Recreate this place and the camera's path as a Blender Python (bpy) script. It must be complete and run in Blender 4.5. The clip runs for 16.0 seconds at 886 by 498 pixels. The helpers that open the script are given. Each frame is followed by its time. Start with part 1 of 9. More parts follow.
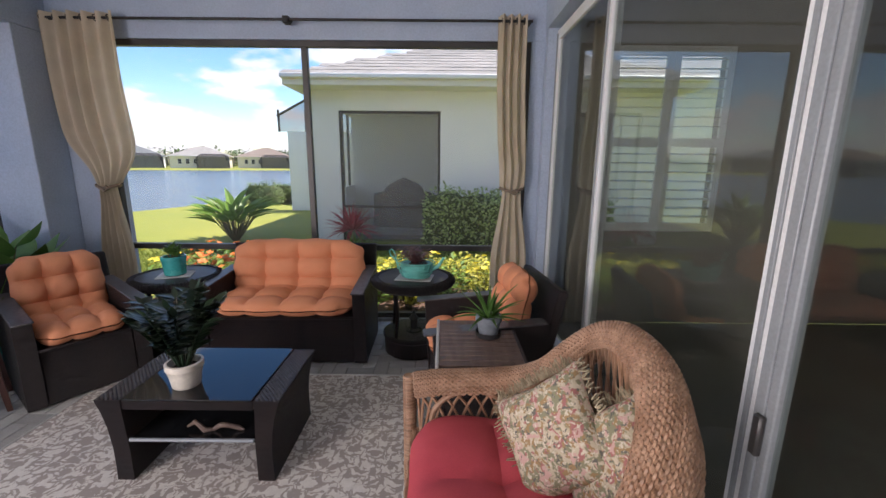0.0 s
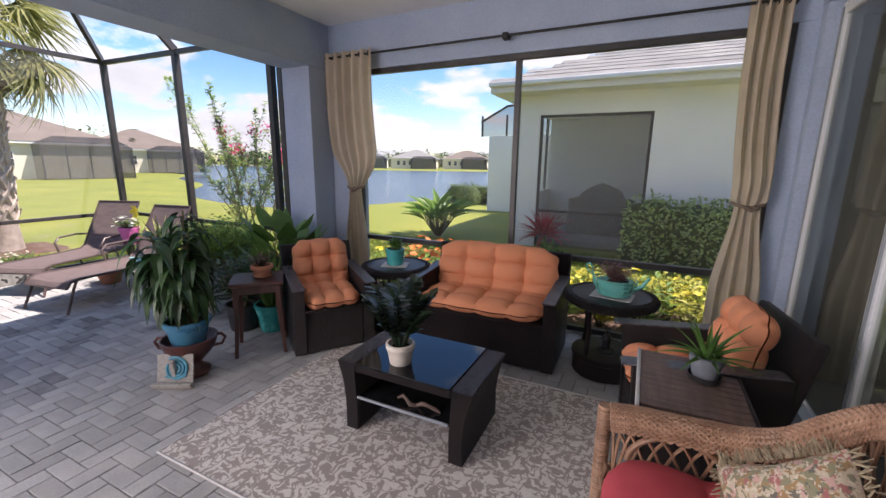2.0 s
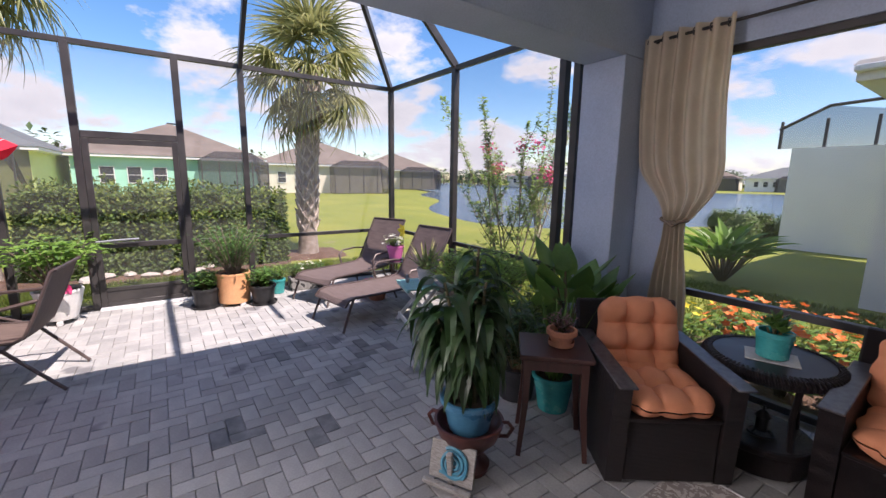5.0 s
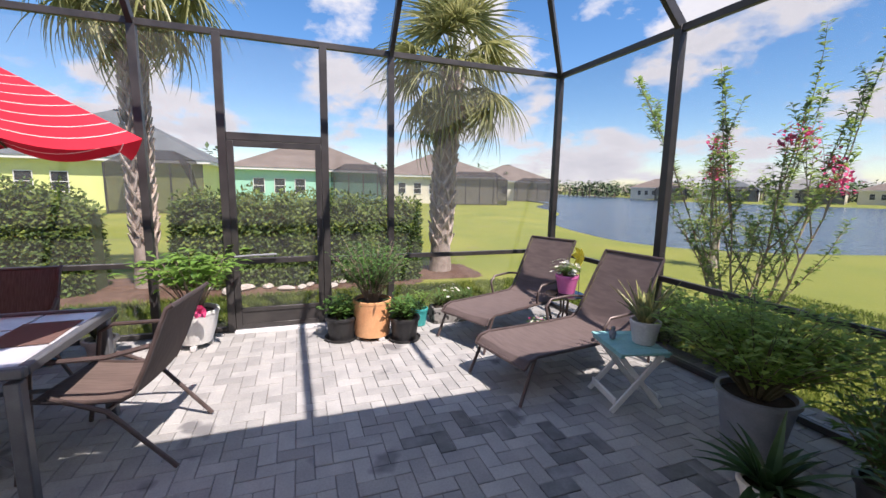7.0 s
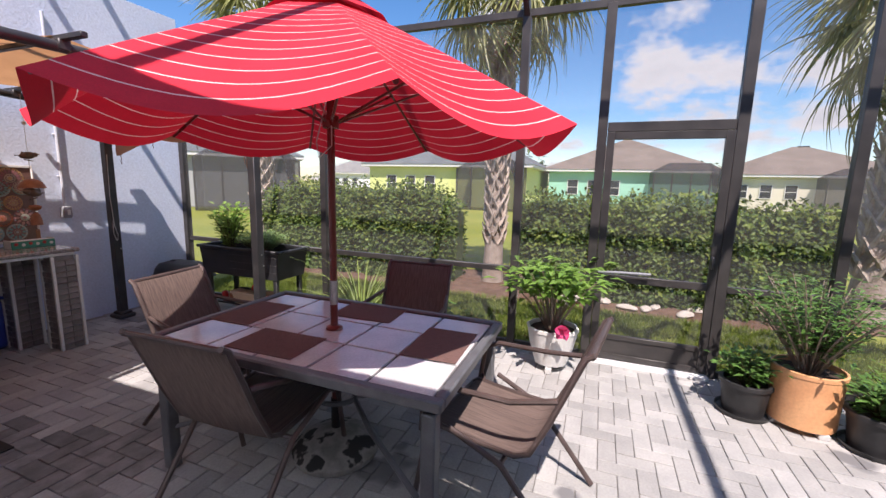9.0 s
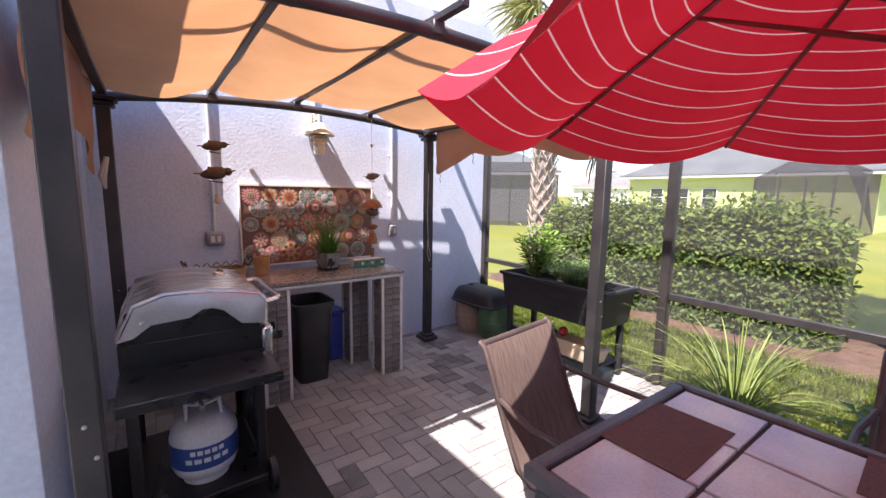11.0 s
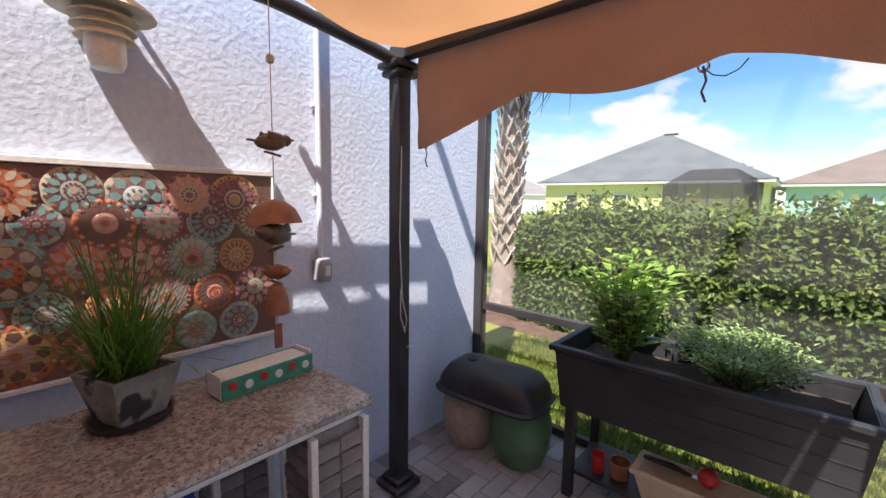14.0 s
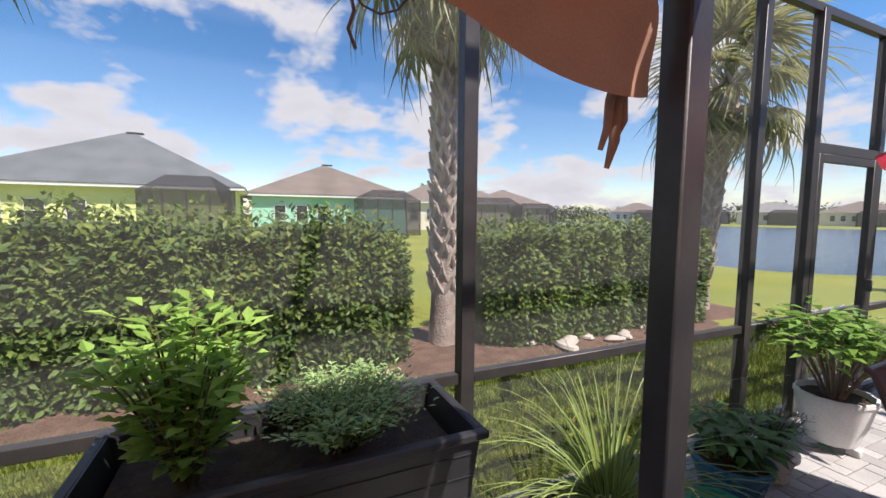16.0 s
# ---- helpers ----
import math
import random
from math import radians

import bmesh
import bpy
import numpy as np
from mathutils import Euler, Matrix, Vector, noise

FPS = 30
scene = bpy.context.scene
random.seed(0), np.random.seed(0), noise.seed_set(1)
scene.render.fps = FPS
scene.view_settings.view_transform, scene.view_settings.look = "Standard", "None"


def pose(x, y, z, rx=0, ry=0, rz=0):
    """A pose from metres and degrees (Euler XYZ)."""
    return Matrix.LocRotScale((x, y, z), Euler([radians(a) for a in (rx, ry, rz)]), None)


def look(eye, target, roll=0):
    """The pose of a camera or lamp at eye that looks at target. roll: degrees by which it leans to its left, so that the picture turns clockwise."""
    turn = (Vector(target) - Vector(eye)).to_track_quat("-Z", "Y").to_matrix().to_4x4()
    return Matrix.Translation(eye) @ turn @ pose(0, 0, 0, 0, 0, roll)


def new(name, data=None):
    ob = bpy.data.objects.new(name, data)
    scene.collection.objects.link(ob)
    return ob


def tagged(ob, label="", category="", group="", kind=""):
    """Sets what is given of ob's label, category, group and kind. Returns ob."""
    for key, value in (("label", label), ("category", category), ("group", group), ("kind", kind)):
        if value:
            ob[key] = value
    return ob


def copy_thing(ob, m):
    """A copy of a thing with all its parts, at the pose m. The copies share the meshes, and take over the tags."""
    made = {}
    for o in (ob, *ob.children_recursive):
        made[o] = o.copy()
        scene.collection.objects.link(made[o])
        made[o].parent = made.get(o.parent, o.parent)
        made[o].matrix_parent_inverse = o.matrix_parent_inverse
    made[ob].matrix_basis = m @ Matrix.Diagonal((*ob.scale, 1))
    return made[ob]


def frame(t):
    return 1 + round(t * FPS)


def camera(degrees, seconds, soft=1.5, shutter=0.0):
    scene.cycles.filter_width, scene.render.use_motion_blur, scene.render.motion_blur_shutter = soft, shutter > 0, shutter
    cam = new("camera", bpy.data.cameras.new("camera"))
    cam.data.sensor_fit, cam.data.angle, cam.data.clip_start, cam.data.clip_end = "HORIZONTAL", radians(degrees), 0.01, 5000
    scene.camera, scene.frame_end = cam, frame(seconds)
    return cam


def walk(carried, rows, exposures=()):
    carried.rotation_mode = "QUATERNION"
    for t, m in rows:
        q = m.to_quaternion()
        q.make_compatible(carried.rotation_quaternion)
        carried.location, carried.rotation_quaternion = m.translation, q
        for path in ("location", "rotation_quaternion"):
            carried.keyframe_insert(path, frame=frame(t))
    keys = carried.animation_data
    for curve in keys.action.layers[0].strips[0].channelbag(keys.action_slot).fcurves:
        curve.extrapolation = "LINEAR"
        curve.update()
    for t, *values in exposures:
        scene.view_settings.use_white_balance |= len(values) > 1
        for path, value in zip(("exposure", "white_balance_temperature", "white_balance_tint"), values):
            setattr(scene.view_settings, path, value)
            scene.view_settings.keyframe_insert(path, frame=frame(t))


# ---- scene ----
cam = camera(94.9, 16.0, 1.5)
METRES, EYE = 8.6, 1.5
ROWS = [
    (0.0, 0.0, 0.0, 0.0, 0.1, -11.86, -0.48),
    (0.5, -0.0013, -0.0016, 0.0027, 6.85, -11.97, -0.52),
    (1.0, -0.0021, -0.0032, 0.0047, 13.66, -12.01, -0.52),
    (1.5, -0.0035, -0.004, 0.0059, 20.2, -12.06, -0.58),
    (2.0, -0.0096, -0.0027, 0.0066, 26.28, -11.91, -0.64),
    (2.5, -0.0235, 0.0025, 0.0077, 32.01, -11.7, -0.71),
    (3.0, -0.0405, 0.0095, 0.0079, 37.65, -11.5, -0.73),
    (3.5, -0.0622, 0.0252, 0.0069, 43.27, -11.12, -0.76),
    (4.0, -0.0885, 0.0393, 0.0081, 48.41, -10.68, -0.81),
    (6.5, -0.2946, 0.0451, 0.0054, 65.14, -8.56, -1.0),
    (7.0, -0.3323, 0.0419, 0.0028, 70.58, -8.41, -1.09),
    (7.5, -0.3633, 0.0295, 0.001, 78.24, -8.49, -1.21),
    (8.0, -0.3874, 0.0086, 0.0013, 88.03, -8.7, -1.3),
    (8.5, -0.4133, -0.0124, -0.0002, 99.35, -8.92, -1.34),
    (9.0, -0.434, -0.0342, 0.001, 111.19, -9.08, -1.41),
    (9.5, -0.4473, -0.0673, 0.0032, 122.44, -9.1, -1.3),
    (10.0, -0.4584, -0.1032, 0.0056, 132.16, -8.85, -1.13),
    (12.5, -0.5187, -0.3185, -0.0046, 148.87, -7.03, -0.89),
    (13.0, -0.5341, -0.3572, -0.0034, 145.94, -7.06, -0.95),
    (13.5, -0.5632, -0.387, -0.0054, 140.35, -6.83, -0.89),
    (14.0, -0.5949, -0.4162, -0.0037, 131.43, -6.61, -0.93),
    (14.5, -0.6192, -0.4443, -0.0029, 119.05, -6.27, -0.99),
    (15.0, -0.6455, -0.4554, -0.0042, 103.85, -5.78, -0.93),
    (15.5, -0.6629, -0.4587, -0.0007, 85.91, -5.26, -0.75),
    (16.0, -0.6759, -0.4617, -0.0012, 65.85, -4.78, -0.55),
]
EXPOSURES = [(t, ev, 6700, tint) for t, ev, tint in ((0.0, 2.2, 19), (2.0, 2.05, 22), (4.2, 1.85, 26), (6.5, 1.68, 20), (9.0, 1.65, 22), (10.2, 2.1, 25), (12.5, 2.42, 20), (13.0, 2.4, 19), (14.0, 2.12, 17), (15.0, 1.92, 16), (16.0, 1.65, 18))]
walk(cam, [(t, pose(0, 0, EYE) @ pose(METRES * x, METRES * y, METRES * z, 90 + pitch, roll, yaw)) for t, x, y, z, yaw, pitch, roll in ROWS], EXPOSURES)

# ---- light: sky with broken cumulus, one sun ----
SUN = Vector((0.57, 0.25, 1.0)).normalized()
world = bpy.data.worlds.new("sky")
scene.world = world
world.use_nodes = True
wn, wl = world.node_tree.nodes, world.node_tree.links
wn.clear()


def wnode(kind, **props):
    n = wn.new(kind)
    for k, v in props.items():
        if k == "op":
            n.operation = v
    return n


sky = wn.new("ShaderNodeTexSky")
sky.sky_type, sky.sun_disc = "NISHITA", False
sky.sun_elevation = math.asin(SUN.z)
sky.sun_rotation = math.atan2(SUN.x, SUN.y)
sky.air_density, sky.dust_density, sky.ozone_density = 1.0, 0.3, 2.0
tc = wn.new("ShaderNodeTexCoord")
sep = wn.new("ShaderNodeSeparateXYZ")
wl.new(tc.outputs["Generated"], sep.inputs[0])
lift = wnode("ShaderNodeMath", op="ADD")
lift.inputs[1].default_value = 0.34
wl.new(sep.outputs[2], lift.inputs[0])
low = wnode("ShaderNodeMath", op="MAXIMUM")
low.inputs[1].default_value = 0.05
wl.new(lift.outputs[0], low.inputs[0])
flat = wnode("ShaderNodeVectorMath", op="SCALE")
inv = wnode("ShaderNodeMath", op="DIVIDE")
inv.inputs[0].default_value = 0.75
wl.new(low.outputs[0], inv.inputs[1])
wl.new(tc.outputs["Generated"], flat.inputs[0])
wl.new(inv.outputs[0], flat.inputs["Scale"])
cn = wn.new("ShaderNodeTexNoise")
cn.inputs["Scale"].default_value, cn.inputs["Detail"].default_value, cn.inputs["Roughness"].default_value = 3.0, 9.0, 0.58
wl.new(flat.outputs[0], cn.inputs["Vector"])
cr = wn.new("ShaderNodeValToRGB")
cr.color_ramp.elements[0].position, cr.color_ramp.elements[1].position = 0.50, 0.585
low_fac = wn.new("ShaderNodeMapRange")
low_fac.inputs["From Min"].default_value, low_fac.inputs["From Max"].default_value = 0.0, 0.22
low_fac.inputs["To Min"].default_value, low_fac.inputs["To Max"].default_value = 0.035, 0.0
wl.new(sep.outputs[2], low_fac.inputs["Value"])
more = wnode("ShaderNodeMath", op="ADD")
wl.new(cn.outputs["Fac"], more.inputs[0])
wl.new(low_fac.outputs[0], more.inputs[1])
wl.new(more.outputs[0], cr.inputs["Fac"])
shade = wn.new("ShaderNodeValToRGB")
shade.color_ramp.elements[0].position, shade.color_ramp.elements[1].position = 0.55, 0.8
shade.color_ramp.elements[0].color, shade.color_ramp.elements[1].color = (2.8, 2.95, 3.12, 1), (2.05, 2.22, 2.46, 1)
wl.new(cn.outputs["Fac"], shade.inputs["Fac"])
sat = wn.new("ShaderNodeHueSaturation")
sat.inputs["Saturation"].default_value, sat.inputs["Value"].default_value = 1.3, 0.62
wl.new(sky.outputs[0], sat.inputs["Color"])
mixc = wn.new("ShaderNodeMix")
mixc.data_type = "RGBA"
wl.new(cr.outputs["Color"], mixc.inputs["Factor"])
wl.new(sat.outputs[0], mixc.inputs["A"])
wl.new(shade.outputs[0], mixc.inputs["B"])
bg = wn.new("ShaderNodeBackground")
bg.inputs["Strength"].default_value = 0.10
wl.new(mixc.outputs["Result"], bg.inputs["Color"])
wout = wn.new("ShaderNodeOutputWorld")
wl.new(bg.outputs[0], wout.inputs[0])

sun_data = bpy.data.lights.new("sun", "SUN")
sun_data.energy, sun_data.angle, sun_data.color = 2.5, radians(0.53), (1.0, 0.95, 0.87)
sun = new("sun", sun_data)
sun.matrix_world = look(SUN * 60, (0, 0, 0))

# added fill lamp in the open southern half of the lanai's patio side
opening = bpy.data.lights.new("lanai_opening_fill", "AREA")
opening.shape, opening.size, opening.size_y = "RECTANGLE", 2.3, 2.3
# stands in for sky light and lifts the dark lanai
opening.energy, opening.color = 50.0, (1.0, 0.97, 0.93)
opening_light = new("lanai_opening_fill", opening)
opening_light.matrix_world = look((-3.55, -2.05, 1.33), (1.0, -1.2, 1.25))

# ---- mesh tools ----
rnd = random.Random(7)


class Mesh:
    """Gathers vertices and faces; make() turns them into one object."""

    def __init__(self):
        self.v, self.f = [], []

    def add(self, verts, faces, m=None):
        n = len(self.v)
        self.v += [tuple(m @ Vector(p)) for p in verts] if m else [tuple(p) for p in verts]
        self.f += [tuple(i + n for i in f) for f in faces]
        return self

    def box(self, x, y, z, sx, sy, sz, bev=0.004, m=None):
        """A box by its centre and size, with chamfered edges."""
        a = (sx / 2, sy / 2, sz / 2)
        b = min(bev, 0.45 * min(sx, sy, sz))
        here = (m or Matrix()) @ Matrix.Translation((x, y, z))
        if b <= 0:
            vs = [(i * a[0], j * a[1], k * a[2]) for i in (-1, 1) for j in (-1, 1) for k in (-1, 1)]
            return self.add(vs, [(0, 1, 3, 2), (4, 6, 7, 5), (0, 4, 5, 1), (2, 3, 7, 6), (0, 2, 6, 4), (1, 5, 7, 3)], here)
        vs, ids = [], {}
        for i in (-1, 1):
            for j in (-1, 1):
                for k in (-1, 1):
                    s = (i, j, k)
                    for ax in range(3):
                        ids[i, j, k, ax] = len(vs)
                        vs.append([s[q] * (a[q] if q == ax else a[q] - b) for q in range(3)])
        fs = []
        for ax in range(3):
            p, q = (ax + 1) % 3, (ax + 2) % 3
            for s in (-1, 1):
                ring = []
                for u, w in ((-1, -1), (1, -1), (1, 1), (-1, 1)):
                    key = [0, 0, 0]
                    key[ax], key[p], key[q] = s, u, w
                    ring.append(ids[(*key, ax)])
                fs.append(ring if s > 0 else ring[::-1])
            for u in (-1, 1):
                for w in (-1, 1):
                    k1, k2 = [0, 0, 0], [0, 0, 0]
                    k1[p], k1[q], k1[ax] = u, w, -1
                    k2[p], k2[q], k2[ax] = u, w, 1
                    quad = [ids[(*k1, p)], ids[(*k2, p)], ids[(*k2, q)], ids[(*k1, q)]]
                    fs.append(quad if u * w < 0 else quad[::-1])
        for i in (-1, 1):
            for j in (-1, 1):
                for k in (-1, 1):
                    t = [ids[i, j, k, 0], ids[i, j, k, 1], ids[i, j, k, 2]]
                    fs.append(t if i * j * k > 0 else t[::-1])
        return self.add(vs, fs, here)

    def tube(self, pts, r, seg=8, m=None, flat=1.0, cap=True):
        """A round bar along points; r is one radius or one for each point."""
        pts = [Vector(p) for p in pts]
        rs = r if isinstance(r, (list, tuple)) else [r] * len(pts)
        vs, fs, up = [], [], None
        for i, p in enumerate(pts):
            d = (pts[min(i + 1, len(pts) - 1)] - pts[max(i - 1, 0)]).normalized()
            if up is None:
                up = d.orthogonal().normalized()
            up = (up - d * up.dot(d))
            up = up.normalized() if up.length > 1e-6 else d.orthogonal().normalized()
            side = d.cross(up)
            for k in range(seg):
                a = 2 * math.pi * k / seg
                vs.append(p + up * math.cos(a) * rs[i] + side * math.sin(a) * rs[i] * flat)
        for i in range(len(pts) - 1):
            for k in range(seg):
                a, b = i * seg + k, i * seg + (k + 1) % seg
                fs.append((a, b, b + seg, a + seg))
        if cap:
            fs.append(tuple(range(seg))[::-1])
            fs.append(tuple(range(len(vs) - seg, len(vs))))
        return self.add(vs, fs, m)

    def lathe(self, profile, seg=24, m=None, wob=0.0, ribs=0):
        """Turns a profile of (radius, height) about z."""
        vs, fs = [], []
        for r, z in profile:
            for k in range(seg):
                a = 2 * math.pi * k / seg
                q = r * (1 + (wob * math.cos(ribs * a) if ribs else 0))
                vs.append((q * math.cos(a), q * math.sin(a), z))
        for i in range(len(profile) - 1):
            for k in range(seg):
                a, b = i * seg + k, i * seg + (k + 1) % seg
                fs.append((a, b, b + seg, a + seg))
        fs.append(tuple(range(seg))[::-1])
        fs.append(tuple(range(len(vs) - seg, len(vs))))
        return self.add(vs, fs, m)

    def grid(self, fn, nu, nv, m=None, wrap=False):
        """A sheet through fn(u, v), u and v from 0 to 1."""
        vs = [fn(i / nu, j / nv) for j in range(nv + 1) for i in range(nu + (0 if wrap else 1))]
        w = nu if wrap else nu + 1
        fs = [(j * w + i, j * w + (i + 1) % w, (j + 1) * w + (i + 1) % w, (j + 1) * w + i) for j in range(nv) for i in range(nu)]
        return self.add(vs, fs, m)

    def leaf(self, base, way, up, length, width, droop=0.3, steps=3, fold=0.15, shape=0.45):
        """A pointed leaf that bends down along its length; folded along its middle."""
        base, way, up = Vector(base), Vector(way).normalized(), Vector(up)
        side = way.cross(up)
        side = side.normalized() if side.length > 1e-5 else way.orthogonal().normalized()
        nrm = side.cross(way).normalized()
        vs, p, d = [], base.copy(), way.copy()
        for i in range(steps + 1):
            t = i / steps
            w = width * 0.5 * (math.sin(math.pi * (t ** shape)) * 0.96 + 0.04) if i < steps else 0.002
            n = side.cross(d).normalized()
            vs += [p - side * w + n * w * fold * 2, p, p + side * w + n * w * fold * 2]
            d = (d + Vector((0, 0, -droop / steps)) - nrm * 0.02).normalized()
            p = p + d * (length / steps)
        fs = []
        for i in range(steps):
            a = i * 3
            fs += [(a, a + 1, a + 4, a + 3), (a + 1, a + 2, a + 5, a + 4)]
        return self.add(vs, fs)

    def make(self, name, material, parent=None, smooth=True, label=""):
        me = bpy.data.meshes.new(name)
        me.from_pydata(self.v, [], self.f)
        me.materials.append(material)
        if smooth:
            me.polygons.foreach_set("use_smooth", [True] * len(me.polygons))
            me.set_sharp_from_angle(angle=radians(42))
        me.update()
        ob = new(name, me)
        if parent is not None:
            ob.parent = parent
        if label:
            tagged(ob, label)
        if name in ("branching", "foliage"):
            tagged(ob, kind="stuff")
        return ob


def thing(name, label, category, x, y, z=0.0, rz=0.0, group="", kind=""):
    """An empty at a thing's base, which its parts hang from."""
    ob = new(name)
    ob.empty_display_size = 0.1
    ob.matrix_basis = pose(x, y, z, 0, 0, rz)
    return tagged(ob, label, category, group, kind)


def setting(ob, label, category):
    return tagged(ob, label, category, "", "structure")


def plain_box(name, mat, x0, x1, y0, y1, z0, z1, label="", category="", bev=0.003, parent=None, kind="structure"):
    ob = Mesh().box((x0 + x1) / 2, (y0 + y1) / 2, (z0 + z1) / 2, x1 - x0, y1 - y0, z1 - z0, bev).make(name, mat, parent)
    return tagged(ob, label, category, "", kind if label else "")


def sstep(a, b, x):
    t = max(0.0, min(1.0, (x - a) / (b - a)))
    return t * t * (3 - 2 * t)


def rot(rx=0, ry=0, rz=0):
    return pose(0, 0, 0, rx, ry, rz)


def at(x, y, z, rx=0, ry=0, rz=0):
    return pose(x, y, z, rx, ry, rz)

# ---- materials ----
def surf(name, c1, c2=None, scale=8.0, rough=0.7, bump=0.15, bscale=60.0, metal=0.0, detail=5.0, stretch=(1, 1, 1), spots=None, island=0.0, coat=0.0,
         lo=0.35, hi=0.65, rvar=0.12, trans=0.0, dist=0.004, obj=0.0):
    """A surface with colour variation at two scales, grain relief and uneven gloss."""
    m = bpy.data.materials.new(name)
    m.use_nodes = True
    n, l = m.node_tree.nodes, m.node_tree.links
    b = n["Principled BSDF"]
    c2 = c2 or tuple(min(1, c * 0.8) for c in c1)
    co = n.new("ShaderNodeTexCoord")
    mp = n.new("ShaderNodeMapping")
    mp.inputs["Scale"].default_value = stretch
    l.new(co.outputs["Object"], mp.inputs[0])
    t1 = n.new("ShaderNodeTexNoise")
    t1.inputs["Scale"].default_value, t1.inputs["Detail"].default_value = scale, detail
    l.new(mp.outputs[0], t1.inputs["Vector"])
    r1 = n.new("ShaderNodeValToRGB")
    r1.color_ramp.elements[0].position, r1.color_ramp.elements[1].position = lo, hi
    r1.color_ramp.elements[0].color, r1.color_ramp.elements[1].color = (*c1, 1), (*c2, 1)
    l.new(t1.outputs["Fac"], r1.inputs[0])
    col = r1.outputs[0]
    t2 = n.new("ShaderNodeTexNoise")
    t2.inputs["Scale"].default_value, t2.inputs["Detail"].default_value = bscale, 4.0
    l.new(mp.outputs[0], t2.inputs["Vector"])
    hv = n.new("ShaderNodeHueSaturation")
    mr = n.new("ShaderNodeMapRange")
    mr.inputs["To Min"].default_value, mr.inputs["To Max"].default_value = 0.8, 1.2
    l.new(t2.outputs["Fac"], mr.inputs["Value"])
    l.new(mr.outputs[0], hv.inputs["Value"])
    l.new(col, hv.inputs["Color"])
    col = hv.outputs[0]
    if island or obj:
        g = n.new("ShaderNodeNewGeometry" if island else "ShaderNodeObjectInfo")
        m2 = n.new("ShaderNodeMapRange")
        m2.inputs["To Min"].default_value, m2.inputs["To Max"].default_value = 1 - (island or obj), 1 + (island or obj)
        l.new(g.outputs["Random Per Island" if island else "Random"], m2.inputs["Value"])
        h2 = n.new("ShaderNodeHueSaturation")
        l.new(m2.outputs[0], h2.inputs["Value"])
        l.new(col, h2.inputs["Color"])
        col = h2.outputs[0]
    if spots:
        sc, thr, cs = spots
        t3 = n.new("ShaderNodeTexNoise")
        t3.inputs["Scale"].default_value, t3.inputs["Detail"].default_value = sc, 3.0
        l.new(co.outputs["Object"], t3.inputs["Vector"])
        r3 = n.new("ShaderNodeValToRGB")
        r3.color_ramp.elements[0].position, r3.color_ramp.elements[1].position = thr, thr + 0.05
        l.new(t3.outputs["Fac"], r3.inputs[0])
        mx = n.new("ShaderNodeMix")
        mx.data_type = "RGBA"
        mx.inputs["B"].default_value = (*cs, 1)
        l.new(r3.outputs[0], mx.inputs["Factor"])
        l.new(col, mx.inputs["A"])
        col = mx.outputs["Result"]
    l.new(col, b.inputs["Base Color"])
    rr = n.new("ShaderNodeMapRange")
    rr.inputs["To Min"].default_value, rr.inputs["To Max"].default_value = max(0.02, rough - rvar), min(1, rough + rvar)
    l.new(t1.outputs["Fac"], rr.inputs["Value"])
    l.new(rr.outputs[0], b.inputs["Roughness"])
    b.inputs["Metallic"].default_value = metal
    b.inputs["Coat Weight"].default_value = coat
    if bump:
        bp = n.new("ShaderNodeBump")
        bp.inputs["Strength"].default_value, bp.inputs["Distance"].default_value = bump, dist
        l.new(t2.outputs["Fac"], bp.inputs["Height"])
        l.new(bp.outputs[0], b.inputs["Normal"])
    if trans:
        out = n["Material Output"]
        tr = n.new("ShaderNodeBsdfTranslucent")
        l.new(col, tr.inputs["Color"])
        ms = n.new("ShaderNodeMixShader")
        ms.inputs[0].default_value = trans
        l.new(b.outputs[0], ms.inputs[1])
        l.new(tr.outputs[0], ms.inputs[2])
        l.new(ms.outputs[0], out.inputs["Surface"])
    return m


def weave(name, c1, c2, scale=70.0, rough=0.5, strength=0.7, coat=0.0):
    """Woven flat strands: a basket relief in object space."""
    m = surf(name, c1, c2, 9.0, rough, 0.0, 90.0)
    n, l = m.node_tree.nodes, m.node_tree.links
    b = n["Principled BSDF"]
    co = n.new("ShaderNodeTexCoord")
    ws = []
    for ax in range(3):
        w = n.new("ShaderNodeTexWave")
        w.bands_direction = "XYZ"[ax]
        w.inputs["Scale"].default_value, w.inputs["Distortion"].default_value = scale / 6.28, 0.4
        l.new(co.outputs["Object"], w.inputs["Vector"])
        ws.append(w)
    a = n.new("ShaderNodeMath")
    a.operation = "MULTIPLY"
    l.new(ws[0].outputs["Fac"], a.inputs[0])
    l.new(ws[2].outputs["Fac"], a.inputs[1])
    c = n.new("ShaderNodeMath")
    c.operation = "MULTIPLY_ADD"
    l.new(ws[1].outputs["Fac"], c.inputs[0])
    l.new(ws[2].outputs["Fac"], c.inputs[1])
    l.new(a.outputs[0], c.inputs[2])
    bp = n.new("ShaderNodeBump")
    bp.inputs["Strength"].default_value, bp.inputs["Distance"].default_value = strength, 0.006
    l.new(c.outputs[0], bp.inputs["Height"])
    l.new(bp.outputs[0], b.inputs["Normal"])
    b.inputs["Coat Weight"].default_value = coat
    return m


